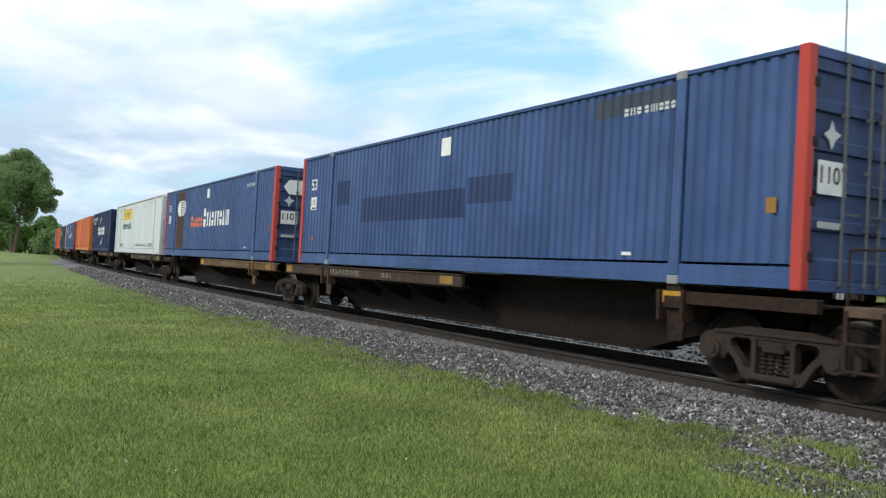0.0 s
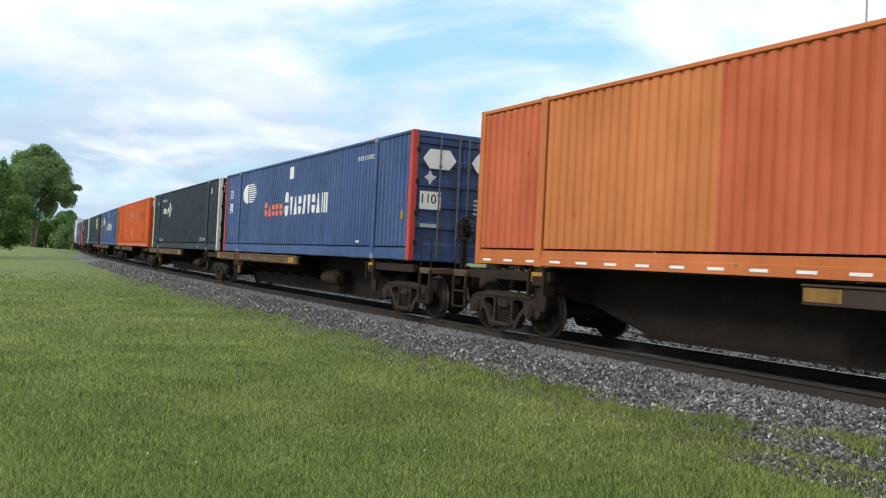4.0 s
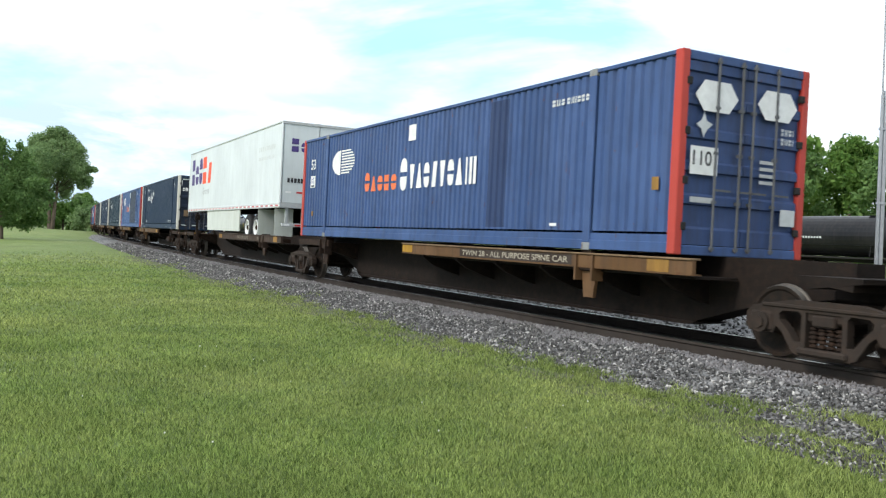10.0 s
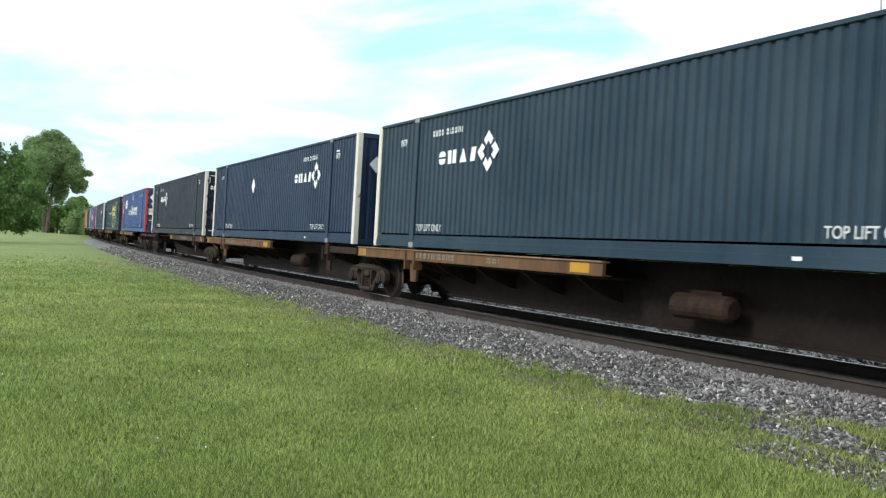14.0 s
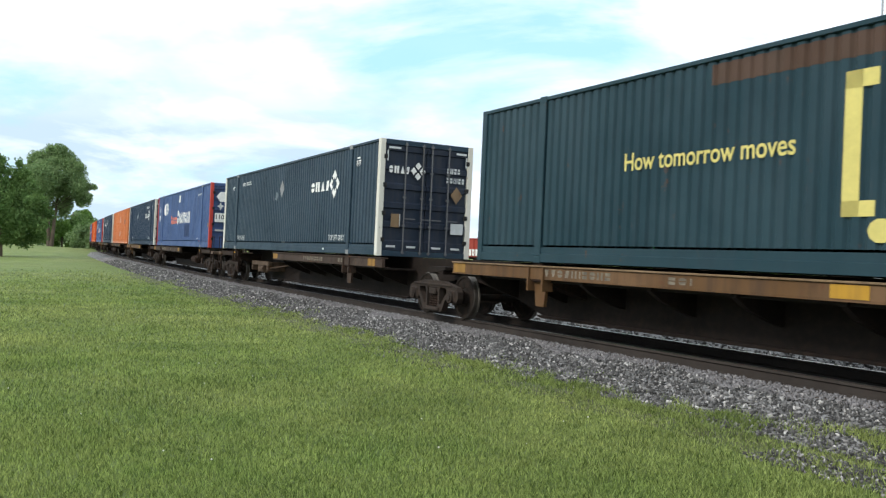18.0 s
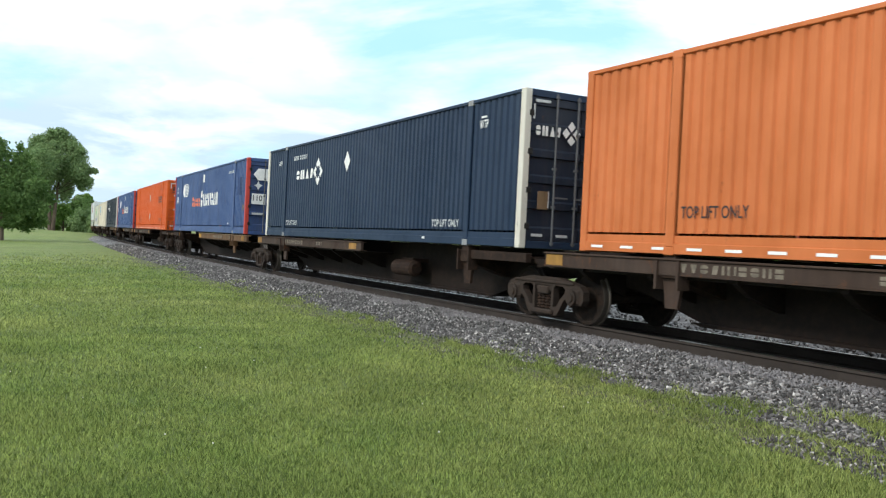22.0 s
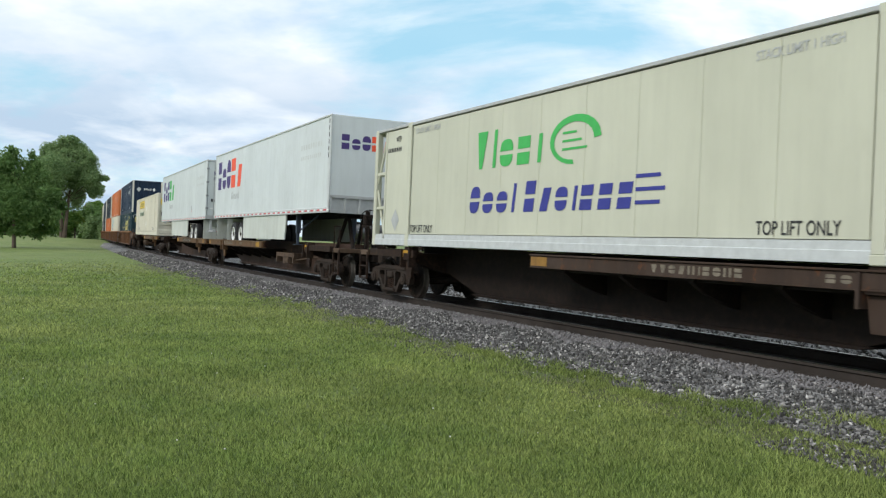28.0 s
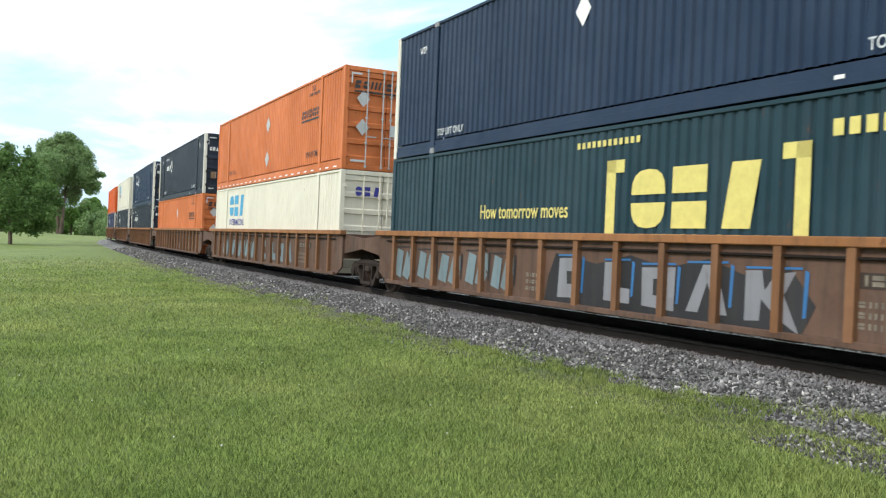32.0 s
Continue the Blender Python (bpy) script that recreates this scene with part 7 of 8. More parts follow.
def grass():
    """Mown blades over the lawn, evenly fine to the eye from near to far, ragged against the stone, with tufts on the shoulder."""
    rng = np.random.default_rng(11)

    def line_coords(x, y):
        h0 = HEADING - 0.012
        near = -(x - START[0]) * math.cos(h0) + (y - START[1]) * math.sin(h0)
        s = (x - START[0]) * math.sin(h0) + (y - START[1]) * math.cos(h0)
        return near + 0.00059 * s * s, s

    def blades(x, y, z0, ht, wd):
        m = len(x)
        d = rng.random(m) * math.tau
        lean = ht * (0.2 + 0.7 * rng.random(m))
        ld = rng.random(m) * math.tau
        bx, by = np.cos(d) * wd / 2, np.sin(d) * wd / 2
        co = np.empty((m, 4, 3))
        co[:, 0] = np.stack([x - bx, y - by, z0], 1)
        co[:, 1] = np.stack([x + bx, y + by, z0], 1)
        tx, ty = x + np.cos(ld) * lean, y + np.sin(ld) * lean
        co[:, 2] = np.stack([tx + bx * 0.25, ty + by * 0.25, z0 + ht], 1)
        co[:, 3] = np.stack([tx - bx * 0.25, ty - by * 0.25, z0 + ht], 1)
        return co.reshape(-1, 3)

    count = 560000
    r = 4.2 * (62 / 4.2) ** (rng.random(count) ** 0.9)
    a = np.radians(-34 + 67 * rng.random(count))
    x, y = r * np.sin(a), r * np.cos(a)
    near, s = line_coords(x, y)
    edge = 2.5 + 0.28 * np.sin(s * 1.1) + 0.3 * np.sin(s * 2.7 + 1) + 0.25 * np.sin(s * 0.43 + 2) + 0.12 * np.sin(s * 7.3)
    thin = np.clip((near - edge) / 0.5, 0, 1) ** 0.6
    bare = 0.35 * np.exp(-(((s + 4.4) / 1.9) ** 2 + ((near - 3.3) / 0.30) ** 2) * 1.4) + np.exp(-(((s + 12.7) / 1.3) ** 2 + ((near - 3.55) / 0.5) ** 2) * 1.4)
    bald = np.clip(1.6 * np.sin(s * 2.1 + 1.3 * np.sin(near * 3)) * np.sin(near * 4.6 + s * 0.9) - 0.25, 0, 1) * np.clip((3.9 - near) / 0.8, 0, 1) * (s > -10.0)
    thin = thin * (1 - 0.75 * bald)
    far = np.clip((62 - r) / 34, 0, 1) ** 1.4
    keep = rng.random(count) < thin * (1 - 0.72 * np.clip(bare, 0, 1)) * far
    x, y, r, near = x[keep], y[keep], r[keep], near[keep]
    floor_z = np.maximum(LAWN_Z, np.interp(near, [p[0] for p in BED_PROFILE], [p[1] for p in BED_PROFILE]) + near * CANT - 0.004)
    floor_z = np.where(near > 4.2, LAWN_Z, floor_z)
    m = len(x)
    tuft = np.sin(x * 0.9 + 1.3 * np.sin(y * 0.7)) * np.sin(y * 1.1 + 1.1 * np.sin(x * 0.6)) + 0.5 * np.sin(x * 3.1 + y) * np.sin(y * 2.7 - x)
    ht = (0.040 + 0.0002 * r) * (0.45 + 0.8 * rng.random(m)) * (1 + 0.5 * np.clip(tuft - 0.2, 0, 1))
    wd = (0.0045 + 0.00085 * r) * (0.7 + 0.6 * rng.random(m))
    parts_ = [blades(x, y, floor_z - 0.005, ht, wd)]
    # weeds and tufts creeping over the stone
    for s0, n0, ls, ln, k in ((-10.6, 2.6, 0.9, 0.16, 2600), (-7.9, 2.7, 1.2, 0.16, 2600), (-1.0, 2.75, 1.6, 0.16, 3000), (-12.2, 2.35, 0.7, 0.2, 2400), (-5.4, 2.85, 1.2, 0.16, 3000), (4.0, 2.75, 3.0, 0.16, 3000), (-9.4, 2.95, 1.6, 0.2, 3000)):
        ss, nn = s0 + ls * rng.normal(size=k) * 0.5, n0 + ln * rng.normal(size=k) * 0.6
        clump = (np.sin(ss * 5.1) * np.sin(nn * 9.0 + ss * 2) > -0.25)
        ss, nn = ss[clump], nn[clump]
        pts = np.array([line_at(q, w, max(bed_height(w), LAWN_Z - w * CANT)) for q, w in zip(ss, nn)])
        q = len(pts)
        parts_.append(blades(pts[:, 0], pts[:, 1], pts[:, 2] - 0.01, 0.075 * (0.4 + 0.9 * rng.random(q)), 0.010 * (0.7 + 0.6 * rng.random(q))))
    co = np.concatenate(parts_)
    fa = np.arange(len(co)).reshape(-1, 4)
    tagged(mesh_from_arrays("grass", co, fa, BLADES), "short mown green grass blades", "grass", kind="stuff")


def clover():
    """White clover heads dotted in the lawn."""
    rng = np.random.default_rng(5)
    co, fa, base = [], [], 0
    bm = bmesh.new()
    bmesh.ops.create_icosphere(bm, subdivisions=1, radius=1.0)
    pts = np.array([v.co[:] for v in bm.verts])
    tri = np.array([[v.index for v in f.verts] for f in bm.faces])
    bm.free()
    for i in range(26):
        r, a = 5.5 + 9 * rng.random(), math.radians(-31 + 42 * rng.random())
        c = np.array((r * math.sin(a), r * math.cos(a), LAWN_Z + 0.05))
        co.append(pts * (0.005 + 0.005 * rng.random()) + c)
        fa.append(tri + base)
        base += len(pts)
    tagged(mesh_from_arrays("clover_flowers", np.concatenate(co), np.concatenate(fa), plain("clover_white", (0.75, 0.74, 0.68), 0.8)), "small white clover heads in the lawn", "flowers", kind="stuff")


def earth_margin():
    """Thin brown soil and dry thatch along the foot of the ballast, with a ragged edge."""
    def build(nt, bsdf):
        n = ramp(nt, tex_noise(nt, 5, 7, 0.7), 0.36, 0.62)
        f = ramp(nt, tex_noise(nt, 70, 4, 0.7), 0.3, 0.7, (0.55, 0.55, 0.55, 1), (1.3, 1.3, 1.3, 1))
        c = blend(nt, n, (0.105, 0.088, 0.062), (0.12, 0.16, 0.05))
        nt.links.new(blend(nt, 1.0, c, f, "MULTIPLY"), bsdf.inputs["Base Color"])
        bsdf.inputs["Roughness"].default_value = 0.95
        bump(nt, bsdf, tex_noise(nt, 50, 5, 0.75), 0.9, 0.02)
    pts, faces = [], []
    st = np.arange(-17.0, 34.0, 0.25)
    for s in st:
        w = 3.55 + 0.35 * noise.noise((s * 0.6, 0, 3)) + 0.35 * noise.noise((s * 1.9, 5, 3))
        for a in (2.2, w):
            p = line_at(s, a)
            pts.append((p.x, p.y, LAWN_Z + 0.003))
    for i in range(len(st) - 1):
        faces.append((2 * i, 2 * i + 1, 2 * i + 3, 2 * i + 2))
    me = bpy.data.meshes.new("soil_margin")
    me.from_pydata(pts, [], faces)
    me.materials.append(material("dry_soil_and_thatch", build))
    tagged(new("soil_margin", me), "thin brown soil and dry thatch at the ballast foot", "soil", kind="structure")


ground()
railway()
earth_margin()
stones()
grass()
clover()

# ---- trees ----
BARK = grimy_steel("tree_bark", (0.15, 0.118, 0.09), 0.95, 0.2)


def leaf_material(name, a, b):
    def build(nt, bsdf):
        info = nt.nodes.new("ShaderNodeNewGeometry")
        c = ramp(nt, info.outputs["Random Per Island"], 0, 1, (*a, 1), (*b, 1))
        big = ramp(nt, tex_noise(nt, 0.35, 3, 0.6), 0.3, 0.7, (0.75, 0.8, 0.7, 1), (1.2, 1.15, 1.1, 1))
        c = blend(nt, 1.0, c, big, "MULTIPLY")
        nt.links.new(c, bsdf.inputs["Base Color"])
        thin = nt.nodes.new("ShaderNodeBsdfTranslucent")
        nt.links.new(c, thin.inputs["Color"])
        both = nt.nodes.new("ShaderNodeMixShader")
        both.inputs[0].default_value = 0.4
        nt.links.new(bsdf.outputs[0], both.inputs[1])
        nt.links.new(thin.outputs[0], both.inputs[2])
        nt.links.new(both.outputs[0], nt.nodes["Material Output"].inputs["Surface"])
        bsdf.inputs["Roughness"].default_value = 0.7
        bsdf.inputs["Specular IOR Level"].default_value = 0.3
    return material(name, build)


LEAF = leaf_material("broadleaf_foliage", (0.140, 0.228, 0.098), (0.275, 0.385, 0.180))
LEAF_DARK = leaf_material("woodland_foliage", (0.075, 0.155, 0.048), (0.175, 0.280, 0.092))
LIGHT_LEAF = leaf_material("young_foliage", (0.085, 0.185, 0.038), (0.17, 0.28, 0.065))


def leaf_cards(rng, centres, spread, count, size, share=None):
    """Small leaves strewn in clumps; each leaf is a bent four-sided blade."""
    k = rng.integers(0, len(centres), count) if share is None else rng.choice(len(centres), count, p=share)
    d = rng.normal(size=(count, 3))
    d /= np.linalg.norm(d, axis=1)[:, None]
    c = np.asarray(centres)[k] + d * (np.asarray(spread)[k] * rng.random(count) ** 0.45)[:, None]
    u = rng.normal(size=(count, 3))
    u /= np.linalg.norm(u, axis=1)[:, None]
    v = np.cross(u, rng.normal(size=(count, 3)))
    v /= np.linalg.norm(v, axis=1)[:, None]
    w = size * (0.6 + 0.8 * rng.random(count))[:, None]
    co = np.stack([c - u * w, c - v * w * 0.5, c + u * w, c + v * w * 0.5], 1)
    return co.reshape(-1, 3)


def tree(x, y, height, width, trunk, leaves, mat, seed, label, base=None, clumps=60, leaf=0.3, lean=0.0, name="tree", low=0.22):
    rng = np.random.default_rng(seed)
    z0 = (LAWN_Z + lawn_swell(x, y)) if base is None else base
    t = thing(name, label, "tree", "trees", m=pose(x, y, z0 - 0.1))
    bm = bmesh.new()
    rod(bm, (0, 0, 0), (lean * 0.3, 0, height * 0.3), trunk, 10, trunk * 0.7)
    rod(bm, (lean * 0.3, 0, height * 0.3), (lean, 0, height * 0.75), trunk * 0.7, 10, trunk * 0.2)
    centres, spread = [], []
    for i in range(clumps):
        a = rng.random() * math.tau
        f = rng.random() ** 0.8
        zc = low + (1 - low) * f
        r = width / 2 * math.sin(math.pi * min(0.97, 0.18 + 0.80 * f)) ** 0.7 * (0.35 + 0.6 * rng.random())
        p = (lean * zc + r * math.cos(a), r * math.sin(a), height * zc * 0.95)
        centres.append(p)
        spread.append(width * (0.09 + 0.07 * rng.random()))
        if i % 3 == 0:
            h = max(height * 0.16, p[2] - r * 0.9)
            rod(bm, (lean * h / height, 0, h), p, trunk * 0.28, 6, trunk * 0.06)
    me = bpy.data.meshes.new("trunk")
    bm.to_mesh(me)
    bm.free()
    me.materials.append(BARK)
    ob = new("trunk", me)
    ob.parent = t
    co = leaf_cards(rng, centres, spread, leaves, leaf)
    crown = mesh_from_arrays("crown", co, np.arange(len(co)).reshape(-1, 4), mat)
    crown.parent = t
    return t


def lobed_tree(x, y, unit, lobes, stems, trunk, leaves, mat, seed, label, leaf=0.25, depth=0.8):
    """A tree with an uneven crown: lobes are (across, up, radius) in units of so many metres, each a heap of leafy clumps with gaps between."""
    rng = np.random.default_rng(seed)
    t = thing("tree", label, "tree", "trees", m=pose(x, y, LAWN_Z + lawn_swell(x, y) - 0.1))
    bm = bmesh.new()
    tops = []
    for sx, sz in stems:
        a = Vector((0.25 * sx * unit, 0, 0))
        b = Vector((sx * unit * 0.6, 0, sz * unit * 0.5))
        c = Vector((sx * unit, 0.2, sz * unit))
        rod(bm, a, b, trunk, 10, trunk * 0.72)
        rod(bm, b, c, trunk * 0.72, 10, trunk * 0.3)
        tops.append((b, c))
    centres, spread = [], []
    for k, (lx, lz, lr) in enumerate(lobes):
        mid = np.array((lx * unit, rng.normal() * depth * lr * unit * 0.6, lz * unit))
        b, c = tops[k % len(tops)]
        rod(bm, b.lerp(c, 0.3 + 0.6 * rng.random()), mid, trunk * 0.22, 6, trunk * 0.05)
        n = max(5, int(lr * 0.75))
        for i in range(n):
            d = rng.normal(size=3)
            d /= np.linalg.norm(d)
            centres.append(mid + d * np.array((1, depth, 0.9)) * lr * unit * (0.2 + 0.68 * rng.random()))
            spread.append(lr * unit * (0.34 + 0.26 * rng.random()) + 0.15)
    me = bpy.data.meshes.new("trunk")
    bm.to_mesh(me)
    bm.free()
    me.materials.append(BARK)
    ob = new("trunk", me)
    ob.parent = t
    weight = np.array(spread) ** 2
    co = leaf_cards(rng, centres, spread, leaves, leaf, weight / weight.sum())
    crown = mesh_from_arrays("crown", co, np.arange(len(co)).reshape(-1, 4), mat)
    crown.parent = t


# the tall tree by the mound, the dense dark one before it
lobed_tree(-74.7, 164.0, 0.110, ((7, 166, 22), (-30, 150, 23), (34, 150, 21), (52, 138, 13), (-42, 118, 20), (-5, 118, 34), (32, 112, 28), (54, 112, 13), (70, 110, 9), (64, 92, 11), (52, 82, 12), (44, 96, 14), (-20, 82, 26), (15, 76, 20), (-32, 66, 15), (-8, 56, 14), (-46, 86, 13), (16, 148, 18)),
           ((-6, 118), (12, 100)), 0.40, 76000, LEAF, 21, "tall broad green tree with a forked trunk on the lawn", 0.2)
lobed_tree(-43.0, 84.0, 0.058, ((-6, 150, 20), (24, 142, 15), (27, 158, 8), (-38, 136, 21), (-22, 112, 34), (22, 110, 30), (54, 90, 22), (6, 76, 36), (-56, 84, 28), (42, 62, 26), (-34, 54, 27), (8, 46, 24), (66, 52, 16), (-1, 166, 9), (-66, 52, 18), (30, 40, 18), (-20, 40, 18), (78, 72, 10), (60, 36, 13), (2, 32, 15), (-46, 36, 16), (38, 30, 13)),
           ((-2, 120),), 0.21, 52000, LEAF_DARK, 31, "dense dark green tree with a short trunk beside a lane", 0.135)
for i, (hx_, hy_) in enumerate(((-66, 150), (-78, 178), (-84, 172), (-92, 170), (-100, 172), (-108, 176), (-70, 172), (-76, 206), (-82, 214))):
    tree(hx_, hy_ + 12, 4.6 + (i % 3), 9.0, 0.15, 5200, LEAF_DARK if i % 3 else LEAF, 60 + i, "dense green shrub along the far hedge", clumps=34, leaf=0.26, low=0.05, name="shrub")
tree(-88.0, 168.0, 15.0, 12.0, 0.4, 12000, LEAF_DARK, 22, "dense dark tree at the edge of the wood", clumps=50, leaf=0.34)
tree(-97.0, 178.0, 14.0, 13.0, 0.4, 10000, LEAF_DARK, 23, "dense dark tree in the far hedge", clumps=50, leaf=0.36)
tree(-82.0, 196.0, 7.6, 9.0, 0.3, 7000, LEAF_DARK, 24, "low bushy tree by the far curve", clumps=40, leaf=0.34, low=0.08)
tree(-99.0, 236.0, 9.5, 9.0, 0.35, 8000, LEAF, 25, "hazy tree beside the distant line", clumps=45, leaf=0.4, low=0.08)
tree(-106.0, 254.0, 10.5, 10.0, 0.35, 8000, LIGHT_LEAF, 26, "light green bushy tree beside the distant line", clumps=45, leaf=0.4, low=0.06)
tree(-78.5, 178.0, 5.6, 8.0, 0.2, 5000, LIGHT_LEAF, 27, "low bright green bush by the line", clumps=30, leaf=0.25, low=0.06)
tree(-112.0, 230.0, 13.0, 16.0, 0.35, 8000, LEAF_DARK, 28, "dark tree in the far hedge", clumps=45, leaf=0.4, low=0.08)
tree(-128.0, 250.0, 14.0, 16.0, 0.35, 8000, LEAF_DARK, 29, "dark tree in the far hedge", clumps=45, leaf=0.4, low=0.08)

# ---- the second track and its slow mixed freight ----
FAR_OFFSET = 47.0
FAR_SPEED = 12.0
_fd = Vector((math.sin(radians(-29)), math.cos(radians(-29)), 0))
_fn = Vector((math.cos(radians(-29)), -math.sin(radians(-29)), 0))
_f0 = Vector((START[0], START[1], 0)) + _fn * FAR_OFFSET


def far_pose(s, z=0.0):
    p = _f0 + _fd * s
    return Matrix.Translation(p) @ Matrix.Rotation(math.atan2(-_fd.y, -_fd.x), 4, "Z") @ Matrix.Translation((0, 0, z))


# the wood on the far side of the second track
_rng = random.Random(8)
for i in range(24):
    p = _f0 + _fn * (25 + _rng.uniform(-4, 6)) + _fd * (-42 + i * 5.6 + _rng.uniform(-1.5, 1.5))
    tree(p.x, p.y, _rng.uniform(12.5, 17.5), _rng.uniform(9, 12), 0.3, 7500, LEAF_DARK if i % 3 else LIGHT_LEAF, 100 + i,
         "leafy woodland tree behind the railway", clumps=48, leaf=0.27, low=0.05, name="woodland_tree")


for i in range(17):
    p = _f0 + _fn * (36 + _rng.uniform(-3, 3)) + _fd * (-44 + i * 8.2 + _rng.uniform(-1.5, 1.5))
    tree(p.x, p.y, _rng.uniform(12.5, 16.5), _rng.uniform(12, 15), 0.3, 5200, LEAF_DARK if i % 2 else LIGHT_LEAF, 200 + i,
         "leafy woodland tree behind the railway", clumps=46, leaf=0.44, low=0.03, name="woodland_tree")


FAR_RUNNERS = []
FAR_Z = -0.42


def far_car(name, label, length):
    c = thing(name, label, "rail car", "freight cars on the far track")
    part("underframe", (length,), lambda bm: (box(bm, -length / 2, length / 2, -0.3, 0.3, 0.75, 1.05), box(bm, -length / 2, length / 2, -1.35, 1.35, 1.02, 1.12),
         [box(bm, k * length / 2 - 0.1, k * length / 2 + 0.1, -1.4, 1.4, 0.85, 1.15) for k in (-1, 1)], box(bm, -length / 2 - 1.4, length / 2 + 1.4, -0.1, 0.1, 0.78, 0.95)), UNDERSIDE, c)
    for k in (-1, 1):
        b = part("truck_bolster", 0, lambda bm: (box(bm, -0.26, 0.26, -1.08, 1.08, 0.50, 0.68, 0.03), box(bm, -0.16, 0.16, -1.12, 1.12, 0.46, 0.60, 0.02), rod(bm, (0, 0, 0.66), (0, 0, 0.84), 0.25, 14)), TRUCK_STEEL, c, at=Matrix.Translation((k * (length / 2 - 1.8), 0, 0)))
        for s in (-1, 1):
            part("side_frame", s, lambda bm, s=s: side_frame(bm, s), TRUCK_STEEL, b)
        for ax in (-0.89, 0.89):
            part("wheelset", 0, wheel_mesh, WHEEL_STEEL, b, at=Matrix.Translation((ax, 0, WHEEL_R)))
    return c


def tank_car():
    c = far_car("tank_car", "black tank car with white stencils on the far track", 16.6)

    def shell(bm):
        rod(bm, (-7.3, 0, 2.65), (7.3, 0, 2.65), 1.5, 32)
        for k in (-1, 1):
            rod(bm, (k * 7.3, 0, 2.65), (k * 7.7, 0, 2.65), 1.5, 32, 1.2)
            rod(bm, (k * 7.7, 0, 2.65), (k * 7.95, 0, 2.65), 1.2, 32, 0.55)
    part("tank", 0, shell, TANK_BLACK, c)
    part("dome", 0, lambda bm: (rod(bm, (0, 0, 4.05), (0, 0, 4.5), 0.42, 16), box(bm, -1.1, 1.1, -0.6, 0.6, 4.12, 4.16)), TANK_BLACK, c)
    part("ladder", 0, lambda bm: ([rod(bm, (x, -1.5, 1.1), (x, -0.9, 4.1), 0.025, 6) for x in (-0.25, 0.25)], [rod(bm, (-0.25, -1.5 + 0.6 * f, 1.1 + 3.0 * f), (0.25, -1.5 + 0.6 * f, 1.1 + 3.0 * f), 0.02, 6) for f in (0.15, 0.35, 0.55, 0.75, 0.95)]), TANK_BLACK, c)
    part("hand_rail", 0, lambda bm: (rod(bm, (-7.9, -1.38, 2.0), (7.9, -1.38, 2.0), 0.02, 6),), TANK_BLACK, c)
    bars(c, MARK_FAINT, 11.8, 13.4, 2.85, 3.05, 6, length=16.6, y=-1.505, fill=0.6)
    bars(c, MARK_FAINT, 2.0, 4.2, 2.45, 2.6, 9, length=16.6, y=-1.505, fill=0.6)
    for k in (-6.9, 6.9):
        part("reflector", k, lambda bm, k=k: box(bm, k - 0.05, k + 0.05, -1.51, -1.49, 2.3, 2.9), MARK_YELLOW, c)
    return c


def hopper_car():
    c = far_car("covered_hopper", "pale grey covered hopper on the far track", 17.0)
    part("hopper_body", 0, lambda bm: prism(bm, [(-1.35, 1.25), (-1.55, 2.2), (-1.55, 3.6), (-1.1, 4.45), (1.1, 4.45), (1.55, 3.6), (1.55, 2.2), (1.35, 1.25)], "x", -8.0, 8.0), HOPPER_GREY, c)
    part("roof_walk", 0, lambda bm: box(bm, -8.2, 8.2, -0.35, 0.35, 4.5, 4.56), HOPPER_GREY, c)
    for i in range(9):
        x = -7.6 + i * 1.9
        part("side_stake", i, lambda bm, x=x: box(bm, x - 0.05, x + 0.05, -1.62, -1.54, 1.5, 3.6), HOPPER_GREY, c)
    part("ladder", 0, lambda bm: ([box(bm, x, x + 0.04, -1.62, -1.58, 1.0, 4.2) for x in (7.4, 7.85)], [box(bm, 7.4, 7.88, -1.62, -1.58, z, z + 0.03) for z in np.arange(1.2, 4.2, 0.35)]), HOPPER_GREY, c)
    bars(c, MARK_BLACK, 1.5, 3.4, 3.0, 3.3, 6, length=17.0, y=-1.556, fill=0.6)
    return c


def gondola(mat, label):
    c = far_car("gondola", label, 16.5)
    for s in (-1, 1):
        part("side_sheet", (s, mat.name), lambda bm, s=s: box(bm, -8.1, 8.1, s * 1.42, s * 1.46, 1.1, 3.35), mat, c)
        part("top_chord", (s, mat.name), lambda bm, s=s: box(bm, -8.2, 8.2, s * 1.40, s * 1.55, 3.30, 3.45), mat, c)
        for i in range(12):
            x = -7.9 + i * 1.436
            part("side_post", (i, s, mat.name), lambda bm, x=x, s=s: box(bm, x - 0.07, x + 0.07, s * 1.46, s * 1.56, 1.1, 3.32), mat, c)
    for k in (-1, 1):
        part("end_wall", (k, mat.name), lambda bm, k=k: box(bm, k * 8.1 - 0.04, k * 8.1 + 0.04, -1.42, 1.42, 1.1, 3.4), mat, c)
    bars(c, MARK_WHITE, 0.8, 5.4, 1.25, 2.05, 6, length=16.5, y=-1.566, fill=0.7, hollow=(1, 3), name="sprayed_tag")
    return c


def far_train():
    # place of each car's middle along the far line at 0 s
    for at, maker in FAR_ORDER:
        if maker in ("red", "green"):
            c = gondola(GONDOLA_RED, "red gondola car with sprayed tags on the far track") if maker == "red" else gondola(GONDOLA_GREEN, "green gondola car on the far track")
        else:
            c = maker()
        FAR_RUNNERS.append((c, at))
        c.matrix_basis = far_pose(at, FAR_Z)


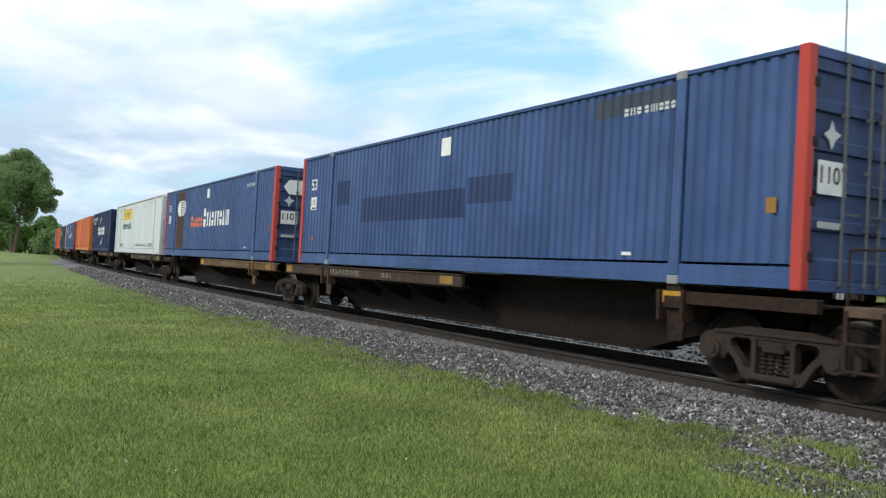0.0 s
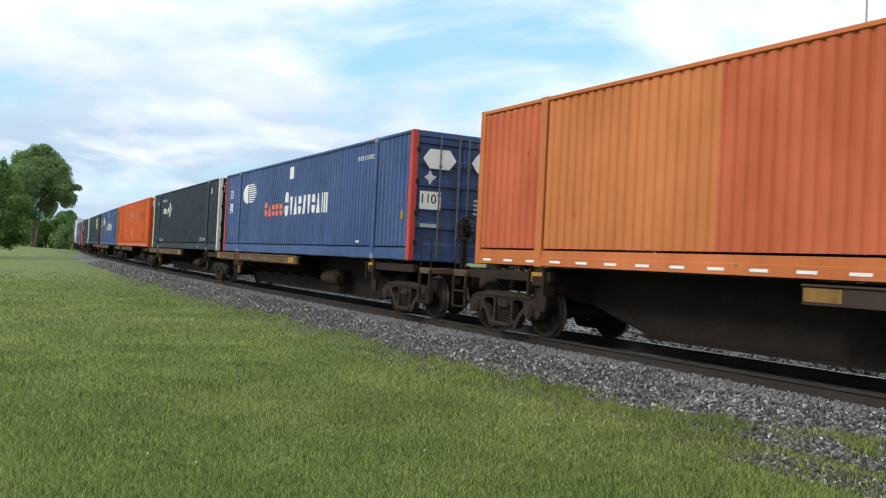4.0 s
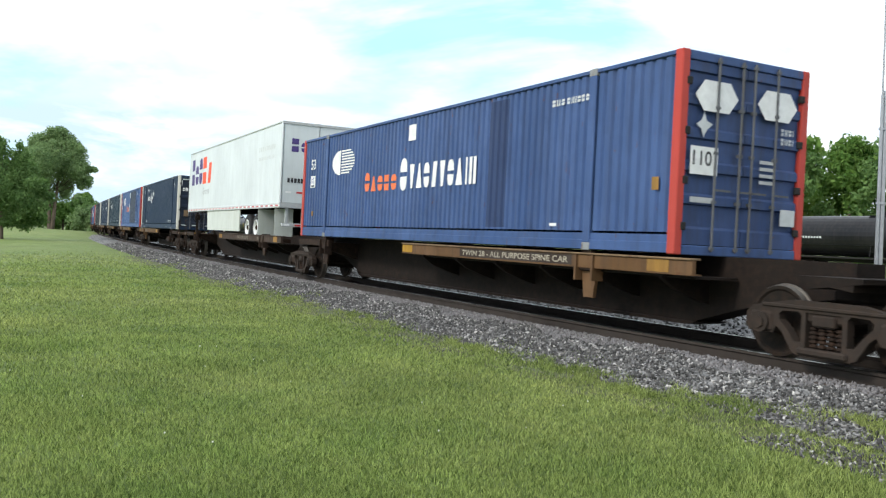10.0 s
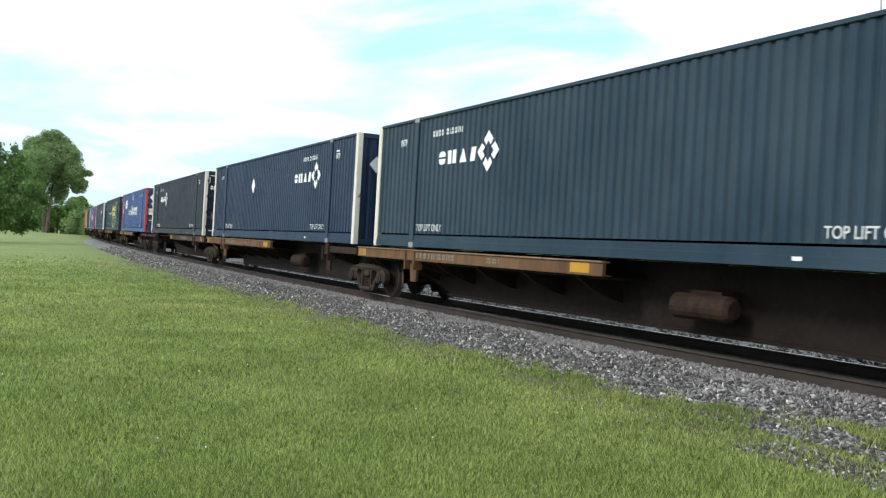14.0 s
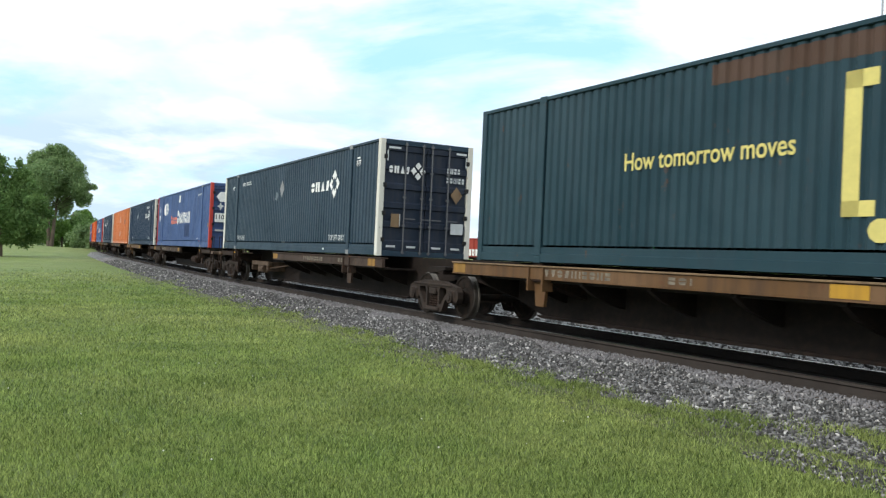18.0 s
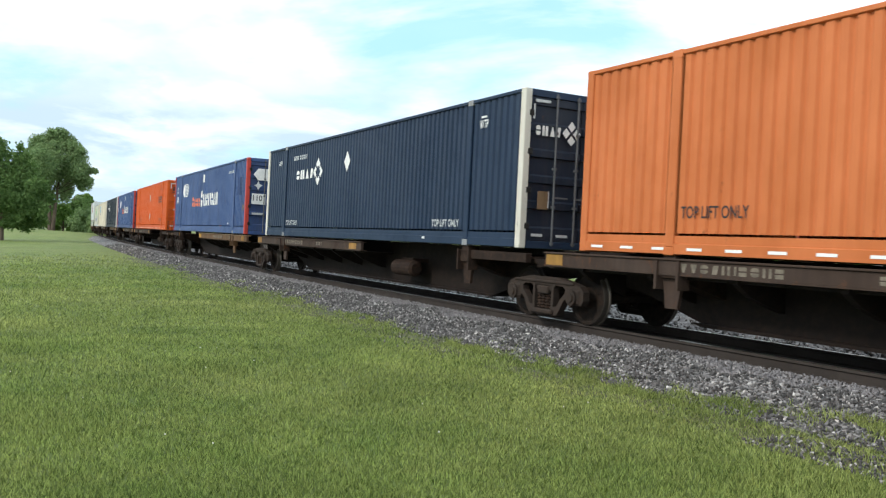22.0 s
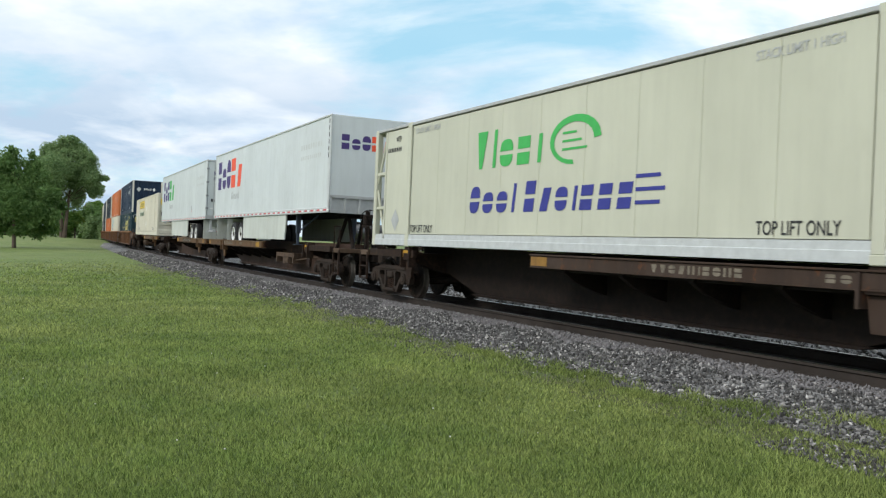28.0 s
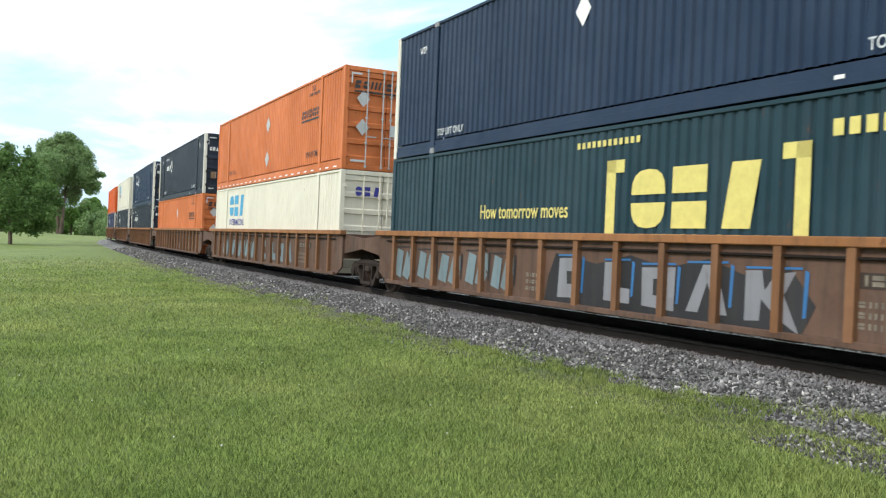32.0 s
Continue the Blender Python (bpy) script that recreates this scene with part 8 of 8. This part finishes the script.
FAR_ORDER = [(122.9 - 18.2 * k, hopper_car) for k in range(8)] + [(140.8 + 17.55 * k, tank_car) for k in range(5)] + [(228.5, "red"), (246.0, "red"), (264.6, "green"), (284.3, "red")] + [(304.0 + 19.66 * k, tank_car) for k in range(4)] + [(381.9 + 18.2 * k, tank_car) for k in range(5)]
far_train()
far_bed = thing("far_track", "second railway track on a low ballast bed", "track", kind="structure")


def far_track():
    a, b = _f0 + _fd * -330, _f0 + _fd * 420
    def strip(n0, n1, z0, z1, mat, name):
        bm = bmesh.new()
        vs = []
        for p in (a, b):
            for n_, z in ((n0, z0), (n0, z1), (n1, z1), (n1, z0)):
                vs.append(bm.verts.new(p + _fn * n_ + Vector((0, 0, z))))
        for i in range(4):
            j = (i + 1) % 4
            bm.faces.new((vs[i], vs[j], vs[4 + j], vs[4 + i]))
        me = bpy.data.meshes.new(name)
        bm.to_mesh(me)
        bm.free()
        me.materials.append(mat)
        ob = new(name, me)
        ob.parent = far_bed
    strip(-2.2, 2.2, -0.8, -0.60, BED, "ballast_strip")
    for n_ in (-0.755, 0.755):
        strip(n_ - 0.035, n_ + 0.035, -0.62, -0.42, RAIL_STEEL, "rail")


far_track()


# ---- masts beside the line ----
def mast():
    x, y = 9.93, 19.70
    p = thing("radio_mast", "thin grey radio mast beside a steel post", "mast", m=pose(x, y, LAWN_Z - 0.1))
    part("post", 0, lambda bm: (rod(bm, (0.11, 0.05, 0), (0.11, 0.05, 5.5), 0.06, 14), box(bm, 0.02, 0.3, -0.14, 0.14, 0, 0.12)), GALVANISED, p)
    part("antenna_pole", 0, lambda bm: (rod(bm, (0, 0, 0), (0, 0, 5.4), 0.036, 10), rod(bm, (0, 0, 5.4), (0, 0, 9.6), 0.024, 8)), GALVANISED, p)
    for z in (1.2, 2.9, 4.6):
        part("bracket", z, lambda bm, z=z: box(bm, -0.05, 0.2, -0.03, 0.03, z, z + 0.05), GALVANISED, p)


mast()
tagged(new("path", shared(("path", 0), lambda bm: prism(bm, [(-46.0, 82.0), (-71.5, 143.0), (-96.0, 152.0), (-70.0, 82.0)], "z", LAWN_Z - 0.05, LAWN_Z + 0.03))), "pale gravel lane beyond the dark tree", "lane", kind="structure").data.materials.append(plain("pale_gravel", (0.42, 0.40, 0.37), 0.9))


def utility_pole(x, y, h):
    p = thing("utility_pole", "weathered brown timber pole beside the distant line", "pole", "line-side poles", m=pose(x, y, LAWN_Z - 0.1))
    part("pole", h, lambda bm: rod(bm, (0, 0, 0), (0, 0, h), 0.17, 10, 0.11), BARK, p)
    part("crossarm", h, lambda bm: box(bm, -1.1, 1.1, -0.06, 0.06, h - 0.9, h - 0.78), BARK, p)


for s_, h_ in ((205, 8.5), (262, 8.5)):
    q_ = line_at(s_, 5.2)
    utility_pole(q_.x, q_.y, h_)


# ---- what moves ----
def motions():
    for ob, front, rear, z in RUNNERS:
        walk(ob, [(t, line_pose(front - run_out(t), rear - run_out(t), z)) for t in (*range(0, 21), 21.0, 21.1, 21.2, 21.3, 21.4, *range(22, 33))])
    # a wheel turns less than a quarter between two rows
    spin = SPEED / WHEEL_R
    turned = {}
    for ob, ax in WHEELS:
        if ax not in turned:
            walk(ob, [(k / FPS, Matrix.LocRotScale((ax, 0, WHEEL_R), Euler((0, spin * k / FPS, 0)), None)) for k in range(0, 32 * FPS + 1)])
            turned[ax] = ob.animation_data
        else:
            # all wheels of one size on one line turn alike
            ob.rotation_mode = "QUATERNION"
            keys = ob.animation_data_create()
            keys.action = turned[ax].action
            keys.action_slot = turned[ax].action_slot
    for ob, at in FAR_RUNNERS:
        walk(ob, [(t, far_pose(at - FAR_SPEED * t, FAR_Z)) for t in (0.0, 16.0, 32.0)])


motions()
